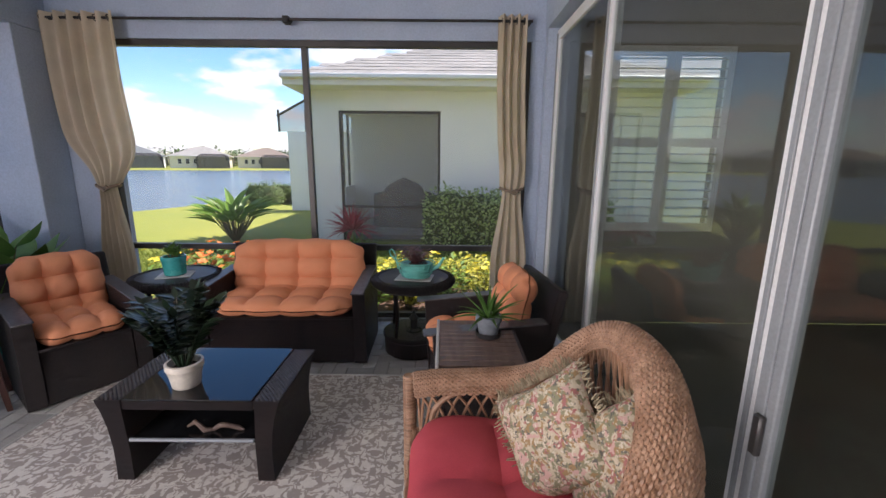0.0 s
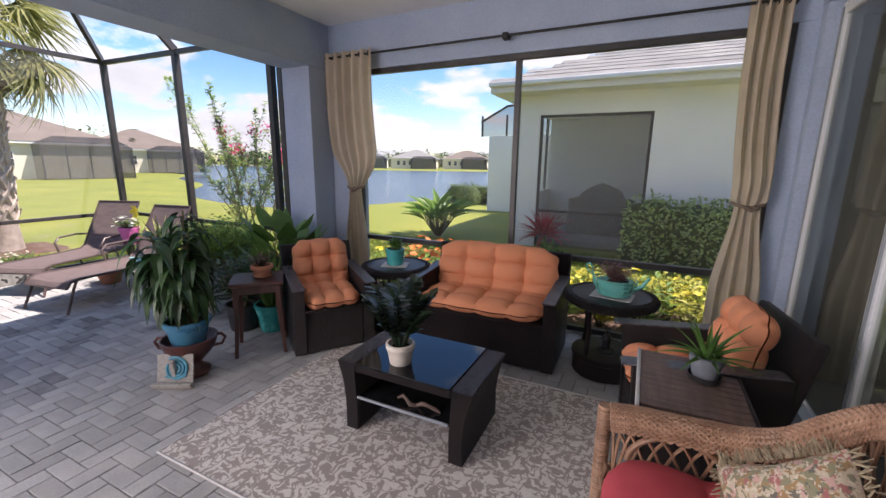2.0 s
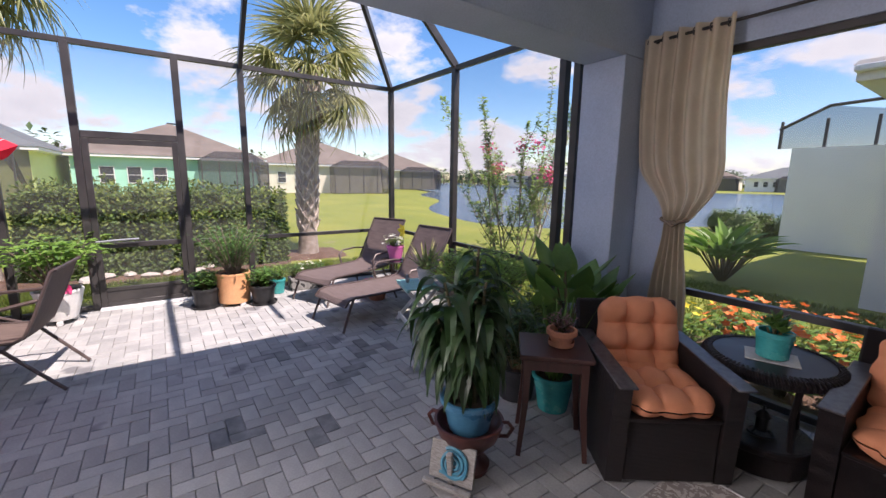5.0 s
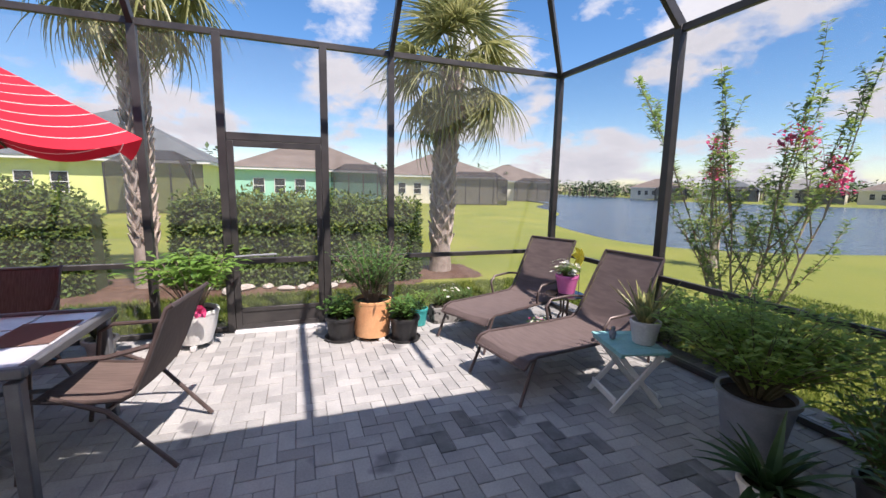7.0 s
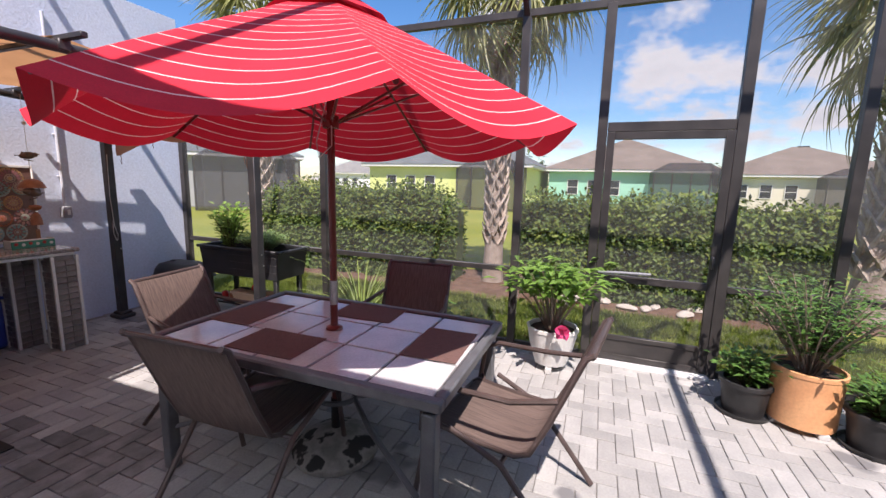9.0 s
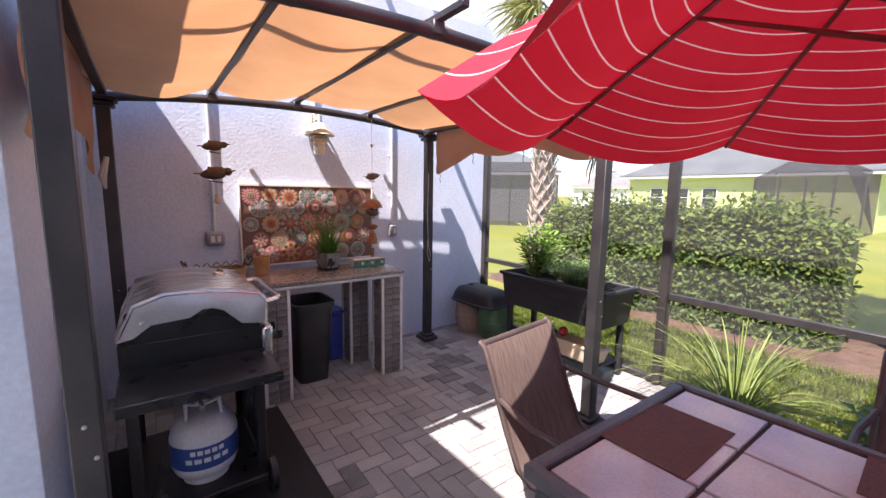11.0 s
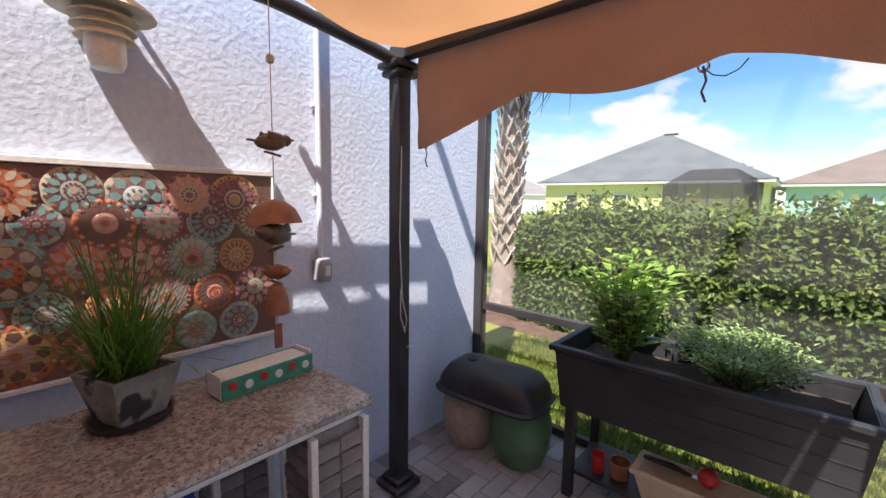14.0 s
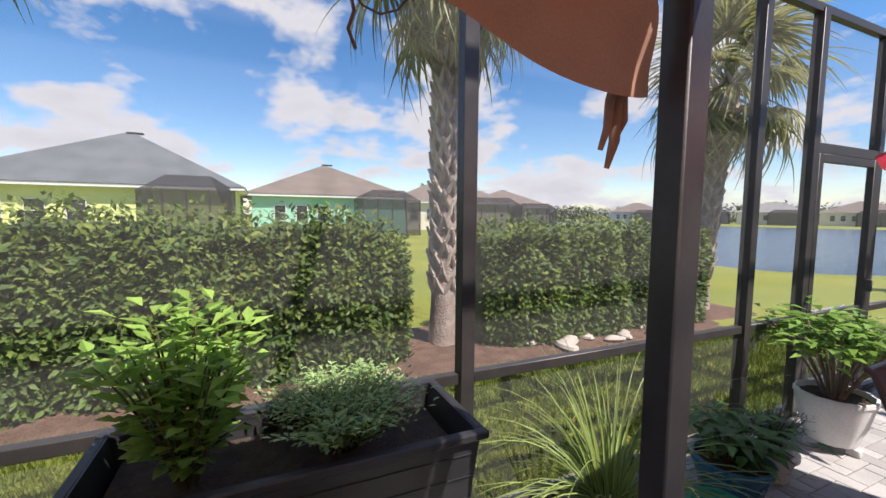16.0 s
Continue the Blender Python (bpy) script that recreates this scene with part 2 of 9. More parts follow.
def glassy(name, tint, rough=0.0, opacity=0.0, dark=(0.02, 0.02, 0.02)):
    """A thin pane: clear with a mirror-like skin that strengthens at a slant."""
    m = bpy.data.materials.new(name)
    m.use_nodes = True
    n, l = m.node_tree.nodes, m.node_tree.links
    n.clear()
    tr, gl, df = n.new("ShaderNodeBsdfTransparent"), n.new("ShaderNodeBsdfGlossy"), n.new("ShaderNodeBsdfDiffuse")
    tr.inputs[0].default_value = (*tint, 1)
    gl.inputs["Roughness"].default_value = rough
    df.inputs[0].default_value = (*dark, 1)
    lw, pw, fr = n.new("ShaderNodeLayerWeight"), n.new("ShaderNodeMath"), n.new("ShaderNodeMath")
    lw.inputs["Blend"].default_value = 0.5
    pw.operation, fr.operation = "POWER", "MULTIPLY_ADD"
    pw.inputs[1].default_value = 5.0
    fr.inputs[1].default_value, fr.inputs[2].default_value = 0.95, 0.045
    l.new(lw.outputs["Facing"], pw.inputs[0])
    l.new(pw.outputs[0], fr.inputs[0])
    m0, m1 = n.new("ShaderNodeMixShader"), n.new("ShaderNodeMixShader")
    m0.inputs[0].default_value = opacity
    l.new(tr.outputs[0], m0.inputs[1])
    l.new(df.outputs[0], m0.inputs[2])
    l.new(fr.outputs[0], m1.inputs[0])
    l.new(m0.outputs[0], m1.inputs[1])
    l.new(gl.outputs[0], m1.inputs[2])
    out = n.new("ShaderNodeOutputMaterial")
    l.new(m1.outputs[0], out.inputs[0])
    return m


def netting(name, cover, colour):
    """Insect screen: fine threads that let most light through."""
    m = bpy.data.materials.new(name)
    m.use_nodes = True
    n, l = m.node_tree.nodes, m.node_tree.links
    n.clear()
    tr, df, mx, out = n.new("ShaderNodeBsdfTransparent"), n.new("ShaderNodeBsdfDiffuse"), n.new("ShaderNodeMixShader"), n.new("ShaderNodeOutputMaterial")
    df.inputs[0].default_value = (*colour, 1)
    mx.inputs[0].default_value = cover
    l.new(tr.outputs[0], mx.inputs[1])
    l.new(df.outputs[0], mx.inputs[2])
    l.new(mx.outputs[0], out.inputs[0])
    return m


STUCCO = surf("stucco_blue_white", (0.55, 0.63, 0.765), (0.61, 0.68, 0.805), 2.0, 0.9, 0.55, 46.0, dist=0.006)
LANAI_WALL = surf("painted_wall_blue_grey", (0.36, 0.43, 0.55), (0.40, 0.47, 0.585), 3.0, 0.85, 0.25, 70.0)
CEILING = surf("painted_ceiling", (0.80, 0.81, 0.82), (0.84, 0.84, 0.84), 3.0, 0.9, 0.3, 80.0)
BRONZE = surf("bronze_aluminium", (0.045, 0.042, 0.042), (0.065, 0.06, 0.058), 6.0, 0.42, 0.05, 120.0, metal=0.3)
GAZEBO_STEEL = surf("dark_steel_tube", (0.035, 0.035, 0.04), (0.06, 0.058, 0.06), 5.0, 0.45, 0.08, 90.0, metal=0.3)
WHITE_VINYL = surf("white_vinyl_frame", (0.74, 0.75, 0.76), (0.68, 0.69, 0.70), 4.0, 0.4, 0.03, 100.0)
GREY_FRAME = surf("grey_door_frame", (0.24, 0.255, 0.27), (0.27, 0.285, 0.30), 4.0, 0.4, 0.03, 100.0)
SCREEN = netting("insect_screen", 0.20, (0.17, 0.17, 0.17))
WINDOW_NET = netting("window_screen", 0.14, (0.30, 0.30, 0.29))
SCREEN_DARK = netting("insect_screen_dark", 0.34, (0.38, 0.37, 0.36))
CAGE_NET = netting("pool_cage_screen", 0.6, (0.05, 0.05, 0.055))
GLASS = glassy("door_glass", (0.80, 0.84, 0.82))
LAWN = surf("lawn", (0.165, 0.20, 0.026), (0.24, 0.25, 0.04), 0.35, 0.9, 0.8, 22.0, detail=9.0, dist=0.03, spots=(0.9, 0.66, (0.21, 0.20, 0.07)))
WATER = surf("lake_water", (0.055, 0.085, 0.12), (0.065, 0.10, 0.14), 0.2, 0.16, 0.9, 1.3, rvar=0.04, dist=0.25, stretch=(1, 1.6, 1))
MULCH = surf("mulch", (0.10, 0.055, 0.035), (0.17, 0.10, 0.07), 7.0, 0.95, 1.0, 45.0, dist=0.03)
PAVER = surf("grey_paver", (0.30, 0.30, 0.295), (0.37, 0.365, 0.355), 5.0, 0.85, 0.5, 80.0, obj=0.16, spots=(2.1, 0.655, (0.17, 0.17, 0.175)), dist=0.003)
PAVER_FAR = surf("grey_paver_far", (0.30, 0.30, 0.295), (0.37, 0.365, 0.355), 5.0, 0.85, 0.5, 80.0, island=0.16, spots=(2.1, 0.655, (0.17, 0.17, 0.175)), dist=0.003)
JOINT_SAND = surf("joint_sand", (0.20, 0.195, 0.185), (0.26, 0.25, 0.24), 20.0, 0.95, 0.5, 200.0)
WHITE_STUCCO = surf("white_stucco", (0.78, 0.79, 0.79), (0.84, 0.845, 0.84), 1.5, 0.9, 0.5, 40.0)
SHINGLE_PALE = surf("pale_shingle", (0.19, 0.19, 0.18), (0.25, 0.245, 0.23), 1.2, 0.9, 0.6, 30.0, island=0.1)
SHINGLE_GREY = surf("grey_shingle", (0.10, 0.115, 0.12), (0.135, 0.15, 0.155), 0.8, 0.9, 0.5, 20.0)
SHINGLE_BROWN = surf("brown_shingle", (0.15, 0.122, 0.10), (0.19, 0.155, 0.13), 0.8, 0.9, 0.5, 20.0)
LIME_WALL = surf("lime_painted_wall", (0.66, 0.72, 0.26), (0.70, 0.76, 0.32), 1.0, 0.9, 0.2, 30.0)
TEAL_WALL = surf("teal_painted_wall", (0.30, 0.62, 0.48), (0.34, 0.66, 0.52), 1.0, 0.9, 0.2, 30.0)
GREY_WALL = surf("grey_painted_wall", (0.36, 0.38, 0.39), (0.42, 0.43, 0.44), 1.0, 0.9, 0.2, 30.0)
CREAM_WALL = surf("cream_painted_wall", (0.66, 0.62, 0.50), (0.70, 0.66, 0.55), 1.0, 0.9, 0.2, 30.0)
DARK_GLASS = surf("dark_window_glass", (0.03, 0.035, 0.04), (0.05, 0.055, 0.06), 1.0, 0.12, 0.0, 20.0)
FASCIA = surf("white_fascia", (0.72, 0.72, 0.70), (0.76, 0.76, 0.74), 2.0, 0.6, 0.05, 40.0)
FOLIAGE = surf("hedge_leaf", (0.068, 0.122, 0.024), (0.115, 0.185, 0.038), 1.2, 0.62, 0.1, 60.0, island=0.35, trans=0.25, detail=3.0)
TREE_FAR = surf("far_tree_leaf", (0.05, 0.09, 0.03), (0.09, 0.14, 0.05), 0.3, 0.8, 0.3, 4.0, island=0.25)

# ---- setting: lanai, house walls, screen cage ----
WX, WY, GY = -7.45, 3.74, -5.3          # cage west, lanai window wall, grill wall
HX = 0.85                                # sliding-door wall
BX0, BX1 = -3.75, -3.36                  # lanai beam and column
CEIL, BEAM = 3.0, 2.54


def window_wall():
    w = Mesh()
    # window opening x -3.0 .. 0.72, z 0.03 .. 2.52
    w.box((BX1 + HX + 0.3) / 2, WY + 0.1, (2.52 + CEIL + 0.1) / 2, HX + 0.3 - BX1, 0.2, CEIL + 0.1 - 2.52, 0.003)
    w.box((BX1 - 3.02) / 2, WY + 0.1, 1.26, abs(BX1) - 3.02, 0.2, 2.52, 0.003)
    w.box((0.74 + HX + 0.3) / 2, WY + 0.1, 1.26, HX + 0.3 - 0.74, 0.2, 2.52, 0.003)
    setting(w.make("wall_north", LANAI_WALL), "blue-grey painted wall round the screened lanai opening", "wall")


window_wall()
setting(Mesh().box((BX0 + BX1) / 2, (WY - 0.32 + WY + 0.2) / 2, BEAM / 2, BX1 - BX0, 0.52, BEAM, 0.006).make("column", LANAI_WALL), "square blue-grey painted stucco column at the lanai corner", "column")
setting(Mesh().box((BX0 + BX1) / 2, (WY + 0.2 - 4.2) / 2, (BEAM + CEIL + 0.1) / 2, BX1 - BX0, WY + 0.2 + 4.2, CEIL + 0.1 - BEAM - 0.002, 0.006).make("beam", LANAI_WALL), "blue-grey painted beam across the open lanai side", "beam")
plain_box("ceiling", CEILING, BX1, 4.6, -3.3, WY, CEIL, CEIL + 0.1, "flat pale grey lanai and room ceiling", "ceiling")
plain_box("soffit_north", FASCIA, -3.86, 4.6, WY + 0.205, WY + 1.0, BEAM + 0.3, BEAM + 0.34, "white eave soffit over the lanai window", "soffit")
plain_box("fascia", BRONZE, -3.82, -3.757, -5.3, WY + 1.0, BEAM + 0.18, BEAM + 0.36, "bronze gutter along the eave above the patio", "gutter")
# house roof above, slopes away from the eave
roof = Mesh()
roof.add([(-3.77, -6.5, 2.9), (-3.77, WY + 1.0, 2.9), (4.0, WY + 1.0, 5.6), (4.0, -6.5, 5.6), (-3.77, -6.5, 2.98), (-3.77, WY + 1.0, 2.98), (4.0, WY + 1.0, 5.68), (4.0, -6.5, 5.68)],
         [(0, 1, 2, 3), (7, 6, 5, 4), (0, 4, 5, 1), (1, 5, 6, 2), (2, 6, 7, 3), (3, 7, 4, 0)])
setting(roof.make("roof", SHINGLE_GREY), "grey shingle roof of the house above the lanai", "roof")

# grill wall and the return wall beside it
plain_box("wall_south", STUCCO, WX - 0.05, 4.6, GY - 0.2, GY, -0.12, 3.4, "rough white stucco wall behind the grill", "wall")
plain_box("wall_return", STUCCO, -3.82, -3.62, GY, -3.3, -0.1, 2.7, "blue-grey stucco wall beside the grill", "wall")
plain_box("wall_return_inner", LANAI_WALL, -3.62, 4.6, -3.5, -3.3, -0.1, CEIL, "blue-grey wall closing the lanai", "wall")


DOOR_NET = netting("door_screen", 0.24, (0.30, 0.265, 0.23))


def sliding_doors():
    """Door wall at x = HX: head, jambs, glass panels with their stiles."""
    setting(Mesh().box(HX + 0.1, 0.22, 2.8, 0.2, 7.04, 0.4, 0.003).make("wall_door_head", LANAI_WALL), "wall above the sliding glass doors", "wall")
    setting(Mesh().box(HX + 0.1, WY - 0.045, 1.3, 0.19, 0.09, 2.6, 0.003).make("wall_door_pier", LANAI_WALL), "narrow wall pier beside the sliding doors", "wall")
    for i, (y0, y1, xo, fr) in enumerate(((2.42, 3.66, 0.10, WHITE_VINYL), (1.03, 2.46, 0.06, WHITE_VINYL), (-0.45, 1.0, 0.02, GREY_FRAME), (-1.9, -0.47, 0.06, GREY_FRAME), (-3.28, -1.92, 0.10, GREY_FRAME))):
        d = new("door_%d" % (i + 1))
        d.matrix_basis = pose(HX + xo, y0, 0.02)
        setting(d, "tall sliding glass door panel with a slim white frame", "sliding door")
        L, T = y1 - y0, 0.038
        for name, yy, w in (("stile", 0.035, 0.07), ("stile", L - 0.035, 0.07)):
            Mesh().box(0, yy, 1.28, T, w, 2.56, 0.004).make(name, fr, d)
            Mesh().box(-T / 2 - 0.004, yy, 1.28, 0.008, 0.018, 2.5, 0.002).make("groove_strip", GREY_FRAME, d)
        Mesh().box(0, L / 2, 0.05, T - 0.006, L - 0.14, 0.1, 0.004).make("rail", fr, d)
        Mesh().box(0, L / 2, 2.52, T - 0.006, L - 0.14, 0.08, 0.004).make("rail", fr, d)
        g = Mesh().box(0, L / 2, 1.29, 0.006, L - 0.14, 2.38, 0).make("glass_pane", GLASS, d, False)
        g.visible_shadow = False
        if i < 2:
            Mesh().add([(0.012, 0.07, 0.1), (0.012, L - 0.07, 0.1), (0.012, L - 0.07, 2.48), (0.012, 0.07, 2.48)], [(0, 1, 2, 3)]).make("screen_panel", DOOR_NET, d, False)
        if i == 2:
            Mesh().box(-0.03, L - 0.04, 0.78, 0.02, 0.03, 0.12, 0.006).make("latch", BRONZE, d, True, "small dark door latch")
    plain_box("door_track", GREY_FRAME, HX - 0.03, HX + 0.16, -3.3, WY - 0.1, -0.01, 0.02, "grey metal track of the sliding doors", "door track")


sliding_doors()

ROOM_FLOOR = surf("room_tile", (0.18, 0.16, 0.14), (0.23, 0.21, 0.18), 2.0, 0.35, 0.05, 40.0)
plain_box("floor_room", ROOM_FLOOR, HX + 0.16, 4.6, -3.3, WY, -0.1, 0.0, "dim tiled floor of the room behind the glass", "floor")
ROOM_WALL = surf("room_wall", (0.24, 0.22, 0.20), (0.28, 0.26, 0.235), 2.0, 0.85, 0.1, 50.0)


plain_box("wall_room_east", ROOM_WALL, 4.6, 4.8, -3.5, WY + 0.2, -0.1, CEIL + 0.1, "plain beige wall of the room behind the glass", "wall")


def room_window():
    """North wall of the room with a shuttered window."""
    w = Mesh()
    x0, x1, z0, z1 = 1.45, 2.5, 0.9, 2.5
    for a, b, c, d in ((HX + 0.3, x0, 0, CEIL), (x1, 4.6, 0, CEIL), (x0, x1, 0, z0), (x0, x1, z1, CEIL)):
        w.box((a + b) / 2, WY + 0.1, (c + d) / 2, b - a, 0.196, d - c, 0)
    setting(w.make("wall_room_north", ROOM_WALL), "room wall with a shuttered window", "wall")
    win = new("window_1")
    win.matrix_basis = pose(x0, WY + 0.02, z0)
    setting(win, "white plantation shutters on a room window", "window")
    W, H = x1 - x0, z1 - z0
    for k in range(2):
        a = k * W / 2
        for nm, bx in (("shutter_stile", a + 0.03), ("shutter_stile", a + W / 2 - 0.03)):
            Mesh().box(bx, 0, H / 2, 0.06, 0.03, H, 0.003).make(nm, WHITE_VINYL, win)
        for zz in (0.04, H / 2, H - 0.04):
            Mesh().box(a + W / 4, 0, zz, W / 2 - 0.12, 0.028, 0.08, 0.003).make("shutter_rail", WHITE_VINYL, win)
        for half in range(2):
            for s in range(8):
                zz = 0.11 + half * H / 2 + s * (H / 2 - 0.16) / 8 + 0.03
                Mesh().box(0, 0, 0, W / 2 - 0.125, 0.07, 0.008, 0.003, at(a + W / 4, 0, zz, 7)).make("louvre", WHITE_VINYL, win)


room_window()

# ---- screen cage ----
cage = thing("screen_cage", "dark bronze aluminium screen enclosure round the patio", "screen enclosure", 0, 0, 0, 0, "", "structure")
TOP, CN = 2.95, 3.52
P = 0.05


def bar(name, a, b, w=0.05, d=0.05):
    """A square tube from a to b."""
    a, b = Vector(a), Vector(b)
    v = b - a
    L = v.length
    if abs(v.z) > 0.98 * L:
        m = Matrix.Translation((a + b) / 2)
        return Mesh().box(0, 0, 0, w, d, L, 0.003, m).make(name, BRONZE, cage)
    m = Matrix.Translation((a + b) / 2) @ v.to_track_quat("X", "Z").to_matrix().to_4x4()
    return Mesh().box(0, 0, 0, L, w, d, 0.003, m).make(name, BRONZE, cage)


WEST_POSTS = (CN, 1.35, -1.0, -3.12, GY + 0.03)
for y in WEST_POSTS:
    bar("post", (WX, y, 0), (WX, y, TOP), 0.07 if y != CN else 0.08, 0.07)
for y in (-0.33, 0.64):
    bar("post", (WX, y, 0), (WX, y, TOP), 0.07, 0.075)
for x in (-5.72, -4.02, -3.86):
    bar("post", (x, CN, 0), (x, CN, TOP if x < -5 else 2.72), 0.075, 0.075)
bar("top_rail", (WX, GY, TOP), (WX, CN + 0.04, TOP), 0.05, 0.06)
bar("top_rail", (WX - 0.04, CN, TOP - 0.001), (-3.83, CN, TOP - 0.05), 0.05, 0.06)
for a, b in ((GY + 0.07, -3.16), (-3.08, -1.04), (-0.96, -0.37), (0.68, 1.31), (1.39, CN - 0.04)):
    bar("chair_rail", (WX, a, 0.74), (WX, b, 0.74), 0.045, 0.05)
    bar("base_rail", (WX, a, 0.03), (WX, b, 0.03), 0.045, 0.05)
for a, b in ((WX + 0.04, -5.76), (-5.68, -4.06)):
    bar("chair_rail", (a, CN, 0.74), (b, CN, 0.74), 0.045, 0.05)
    bar("base_rail", (a, CN, 0.03), (b, CN, 0.03), 0.045, 0.05)
# mansard roof bars
RISE, RUN = 1.15, 1.15
RZ = TOP + RISE
for y in (1.35, -1.0, -3.12):
    bar("rafter", (WX, y, TOP), (WX + RUN, y, RZ), 0.05, 0.09)
    # unseen run over the house roof, added to carry beam shadow onto the umbrella
    bar("roof_beam", (WX + RUN, y, RZ), (-2.95, y, RZ - 0.3), 0.05, 0.09)
    bar("added_riser", (-2.98, y, 3.2), (-2.98, y, RZ - 0.35), 0.05, 0.05)
for x in (-5.72,):
    bar("rafter", (x, CN, TOP), (x, CN - RUN, RZ), 0.05, 0.09)
    bar("purlin", (x, CN - RUN, RZ), (x, GY, RZ), 0.05, 0.05)
bar("hip_rafter", (WX, CN, TOP), (WX + RUN, CN - RUN, RZ), 0.05, 0.09)
bar("eave_purlin", (WX + RUN, CN - RUN, RZ), (WX + RUN, GY, RZ), 0.05, 0.06)
bar("eave_purlin", (WX + RUN, CN - RUN, RZ - 0.001), (-3.79, CN - RUN, RZ - 0.2), 0.05, 0.06)
# screen panels
def net(name, verts):
    ob = Mesh().add(verts, [(0, 1, 2, 3)]).make(name, SCREEN, cage, False)
    return ob
ys = sorted([CN, 1.35, 0.64, -0.33, -1.0, -3.12, GY + 0.03])
for a, b in zip(ys, ys[1:]):
    net("screen_panel", [(WX, a, 0.05), (WX, b, 0.05), (WX, b, TOP), (WX, a, TOP)])
for a, b in ((WX, -5.72), (-5.72, -4.02)):
    net("screen_panel", [(a, CN, 0.05), (b, CN, 0.05), (b, CN, TOP - 0.03), (a, CN, TOP - 0.03)])
# screen door
sd = thing("screen_door", "closed bronze screen door with a kick plate", "door", WX + 0.02, -0.29, 0.03, 0, "", "structure")
DW, DH = 0.89, 1.93
Mesh().box(0, 0.03, DH / 2, 0.035, 0.06, DH, 0.003).make("stile", BRONZE, sd)
Mesh().box(0, DW - 0.03, DH / 2, 0.035, 0.06, DH, 0.003).make("stile", BRONZE, sd)
for zz, h in ((DH - 0.03, 0.06), (0.72, 0.06), (0.20, 0.04), (0.025, 0.05)):
    Mesh().box(0, DW / 2, zz, 0.033, DW - 0.12, h, 0.003).make("rail", BRONZE, sd)
Mesh().box(0, DW / 2, 0.11, 0.012, DW - 0.12, 0.14, 0.002).make("kick_plate", BRONZE, sd)
Mesh().box(0.04, DW - 0.05, 0.92, 0.05, 0.02, 0.1, 0.006).make("handle", GAZEBO_STEEL, sd)
Mesh().tube([(0.03, 0.02, 0.77), (0.06, 0.2, 0.785), (0.06, 0.42, 0.79)], 0.011, 8).make("door_closer", GREY_FRAME, sd)
bar("door_header", (WX, -0.29, 2.0), (WX, 0.6, 2.0), 0.06, 0.075)
plain_box("door_sill", WHITE_VINYL, WX - 0.1, WX + 0.1, -0.3, 0.62, -0.02, 0.022, "pale concrete sill under the screen door", "sill")

# lanai window: bronze frame with screen
lw = thing("window_2", "large bronze-framed lanai screen opening", "window", 0, 0, 0, 0, "", "structure")
for nm, x0, x1, z0, z1 in (("frame_head", -3.02, 0.74, 2.47, 2.52), ("frame_sill", -3.02, 0.74, 0.02, 0.07), ("frame_rail", -3.02, 0.74, 0.69, 0.74), ("frame_jamb", -3.02, -2.97, 0.07, 2.47), ("frame_jamb", 0.69, 0.74, 0.07, 2.47), ("mullion", -1.235, -1.185, 0.07, 2.47)):
    Mesh().box((x0 + x1) / 2, WY + 0.05, (z0 + z1) / 2, x1 - x0, 0.06 if nm != "mullion" else 0.055, z1 - z0, 0.003).make(nm, BRONZE, lw)
Mesh().add([(-2.97, WY + 0.06, 0.05), (0.7, WY + 0.06, 0.05), (0.7, WY + 0.06, 2.48), (-2.97, WY + 0.06, 2.48)], [(0, 1, 2, 3)]).make("screen_panel", WINDOW_NET, lw, False)

# ---- outside: ground, lake ----
def lake_depth(x, y):
    """Above 0 inside the lake: metres from its shore."""
    ax, ay = -19.0, 10.0
    px, py = x - ax, y - ay
    west = px * 0.506 + py * 0.863          # off the west bank
    east = -(px * 0.93 - py * 0.37) + 5.0    # off the east bank
    r = math.hypot(px, py)
    far = 92 + 4 * math.sin(math.atan2(py, px) * 9) + 150 * sstep(2.2, 2.6, math.atan2(py, px)) - r
    k = 4.0
    vals = (west - 2.5 + 0.6 * math.sin(r * 0.25), east + 0.5 * math.sin(r * 0.3), far)
    m = min(vals)
    return m - k * math.log(sum(math.exp(-(v - m) / k) for v in vals))


def ground_height(x, y):
    h = -0.12 + 0.05 * math.sin(x * 0.21) * math.sin(y * 0.17 + 1) * sstep(9, 20, abs(x + 3) + abs(y) * 0.5)
    return h - 0.75 * sstep(-3.5, 4.0, lake_depth(x, y))


def ground():
    n = 300
    line = [math.copysign((math.exp(abs(u) * 5.4) - 1) * 7.0, u) for u in np.linspace(-1, 1, n)]
    xs, ys = [a - 12 for a in line], [a + 6 for a in line]
    vs = []
    for y in ys:
        for x in xs:
            inside = WX - 0.35 < x < 5 and GY - 0.3 < y < WY + 0.4
            vs.append((x, y, -0.2 if inside else ground_height(x, y)))
    fs = [(j * n + i, j * n + i + 1, (j + 1) * n + i + 1, (j + 1) * n + i) for j in range(n - 1) for i in range(n - 1)]
    setting(Mesh().add(vs, fs).make("ground", LAWN), "mown green lawn running down to the lake", "lawn")
    setting(Mesh().add([(-400, 0, -0.42), (90, 0, -0.42), (90, 330, -0.42), (-400, 330, -0.42)], [(0, 1, 2, 3)]).make("water", WATER), "calm blue lake with faint ripples", "lake")


ground()
plain_box("floor_base", JOINT_SAND, WX - 0.12, HX + 0.15, GY, WY + 0.15, -0.16, -0.010, "dark joint sand under the pavers", "paving base")


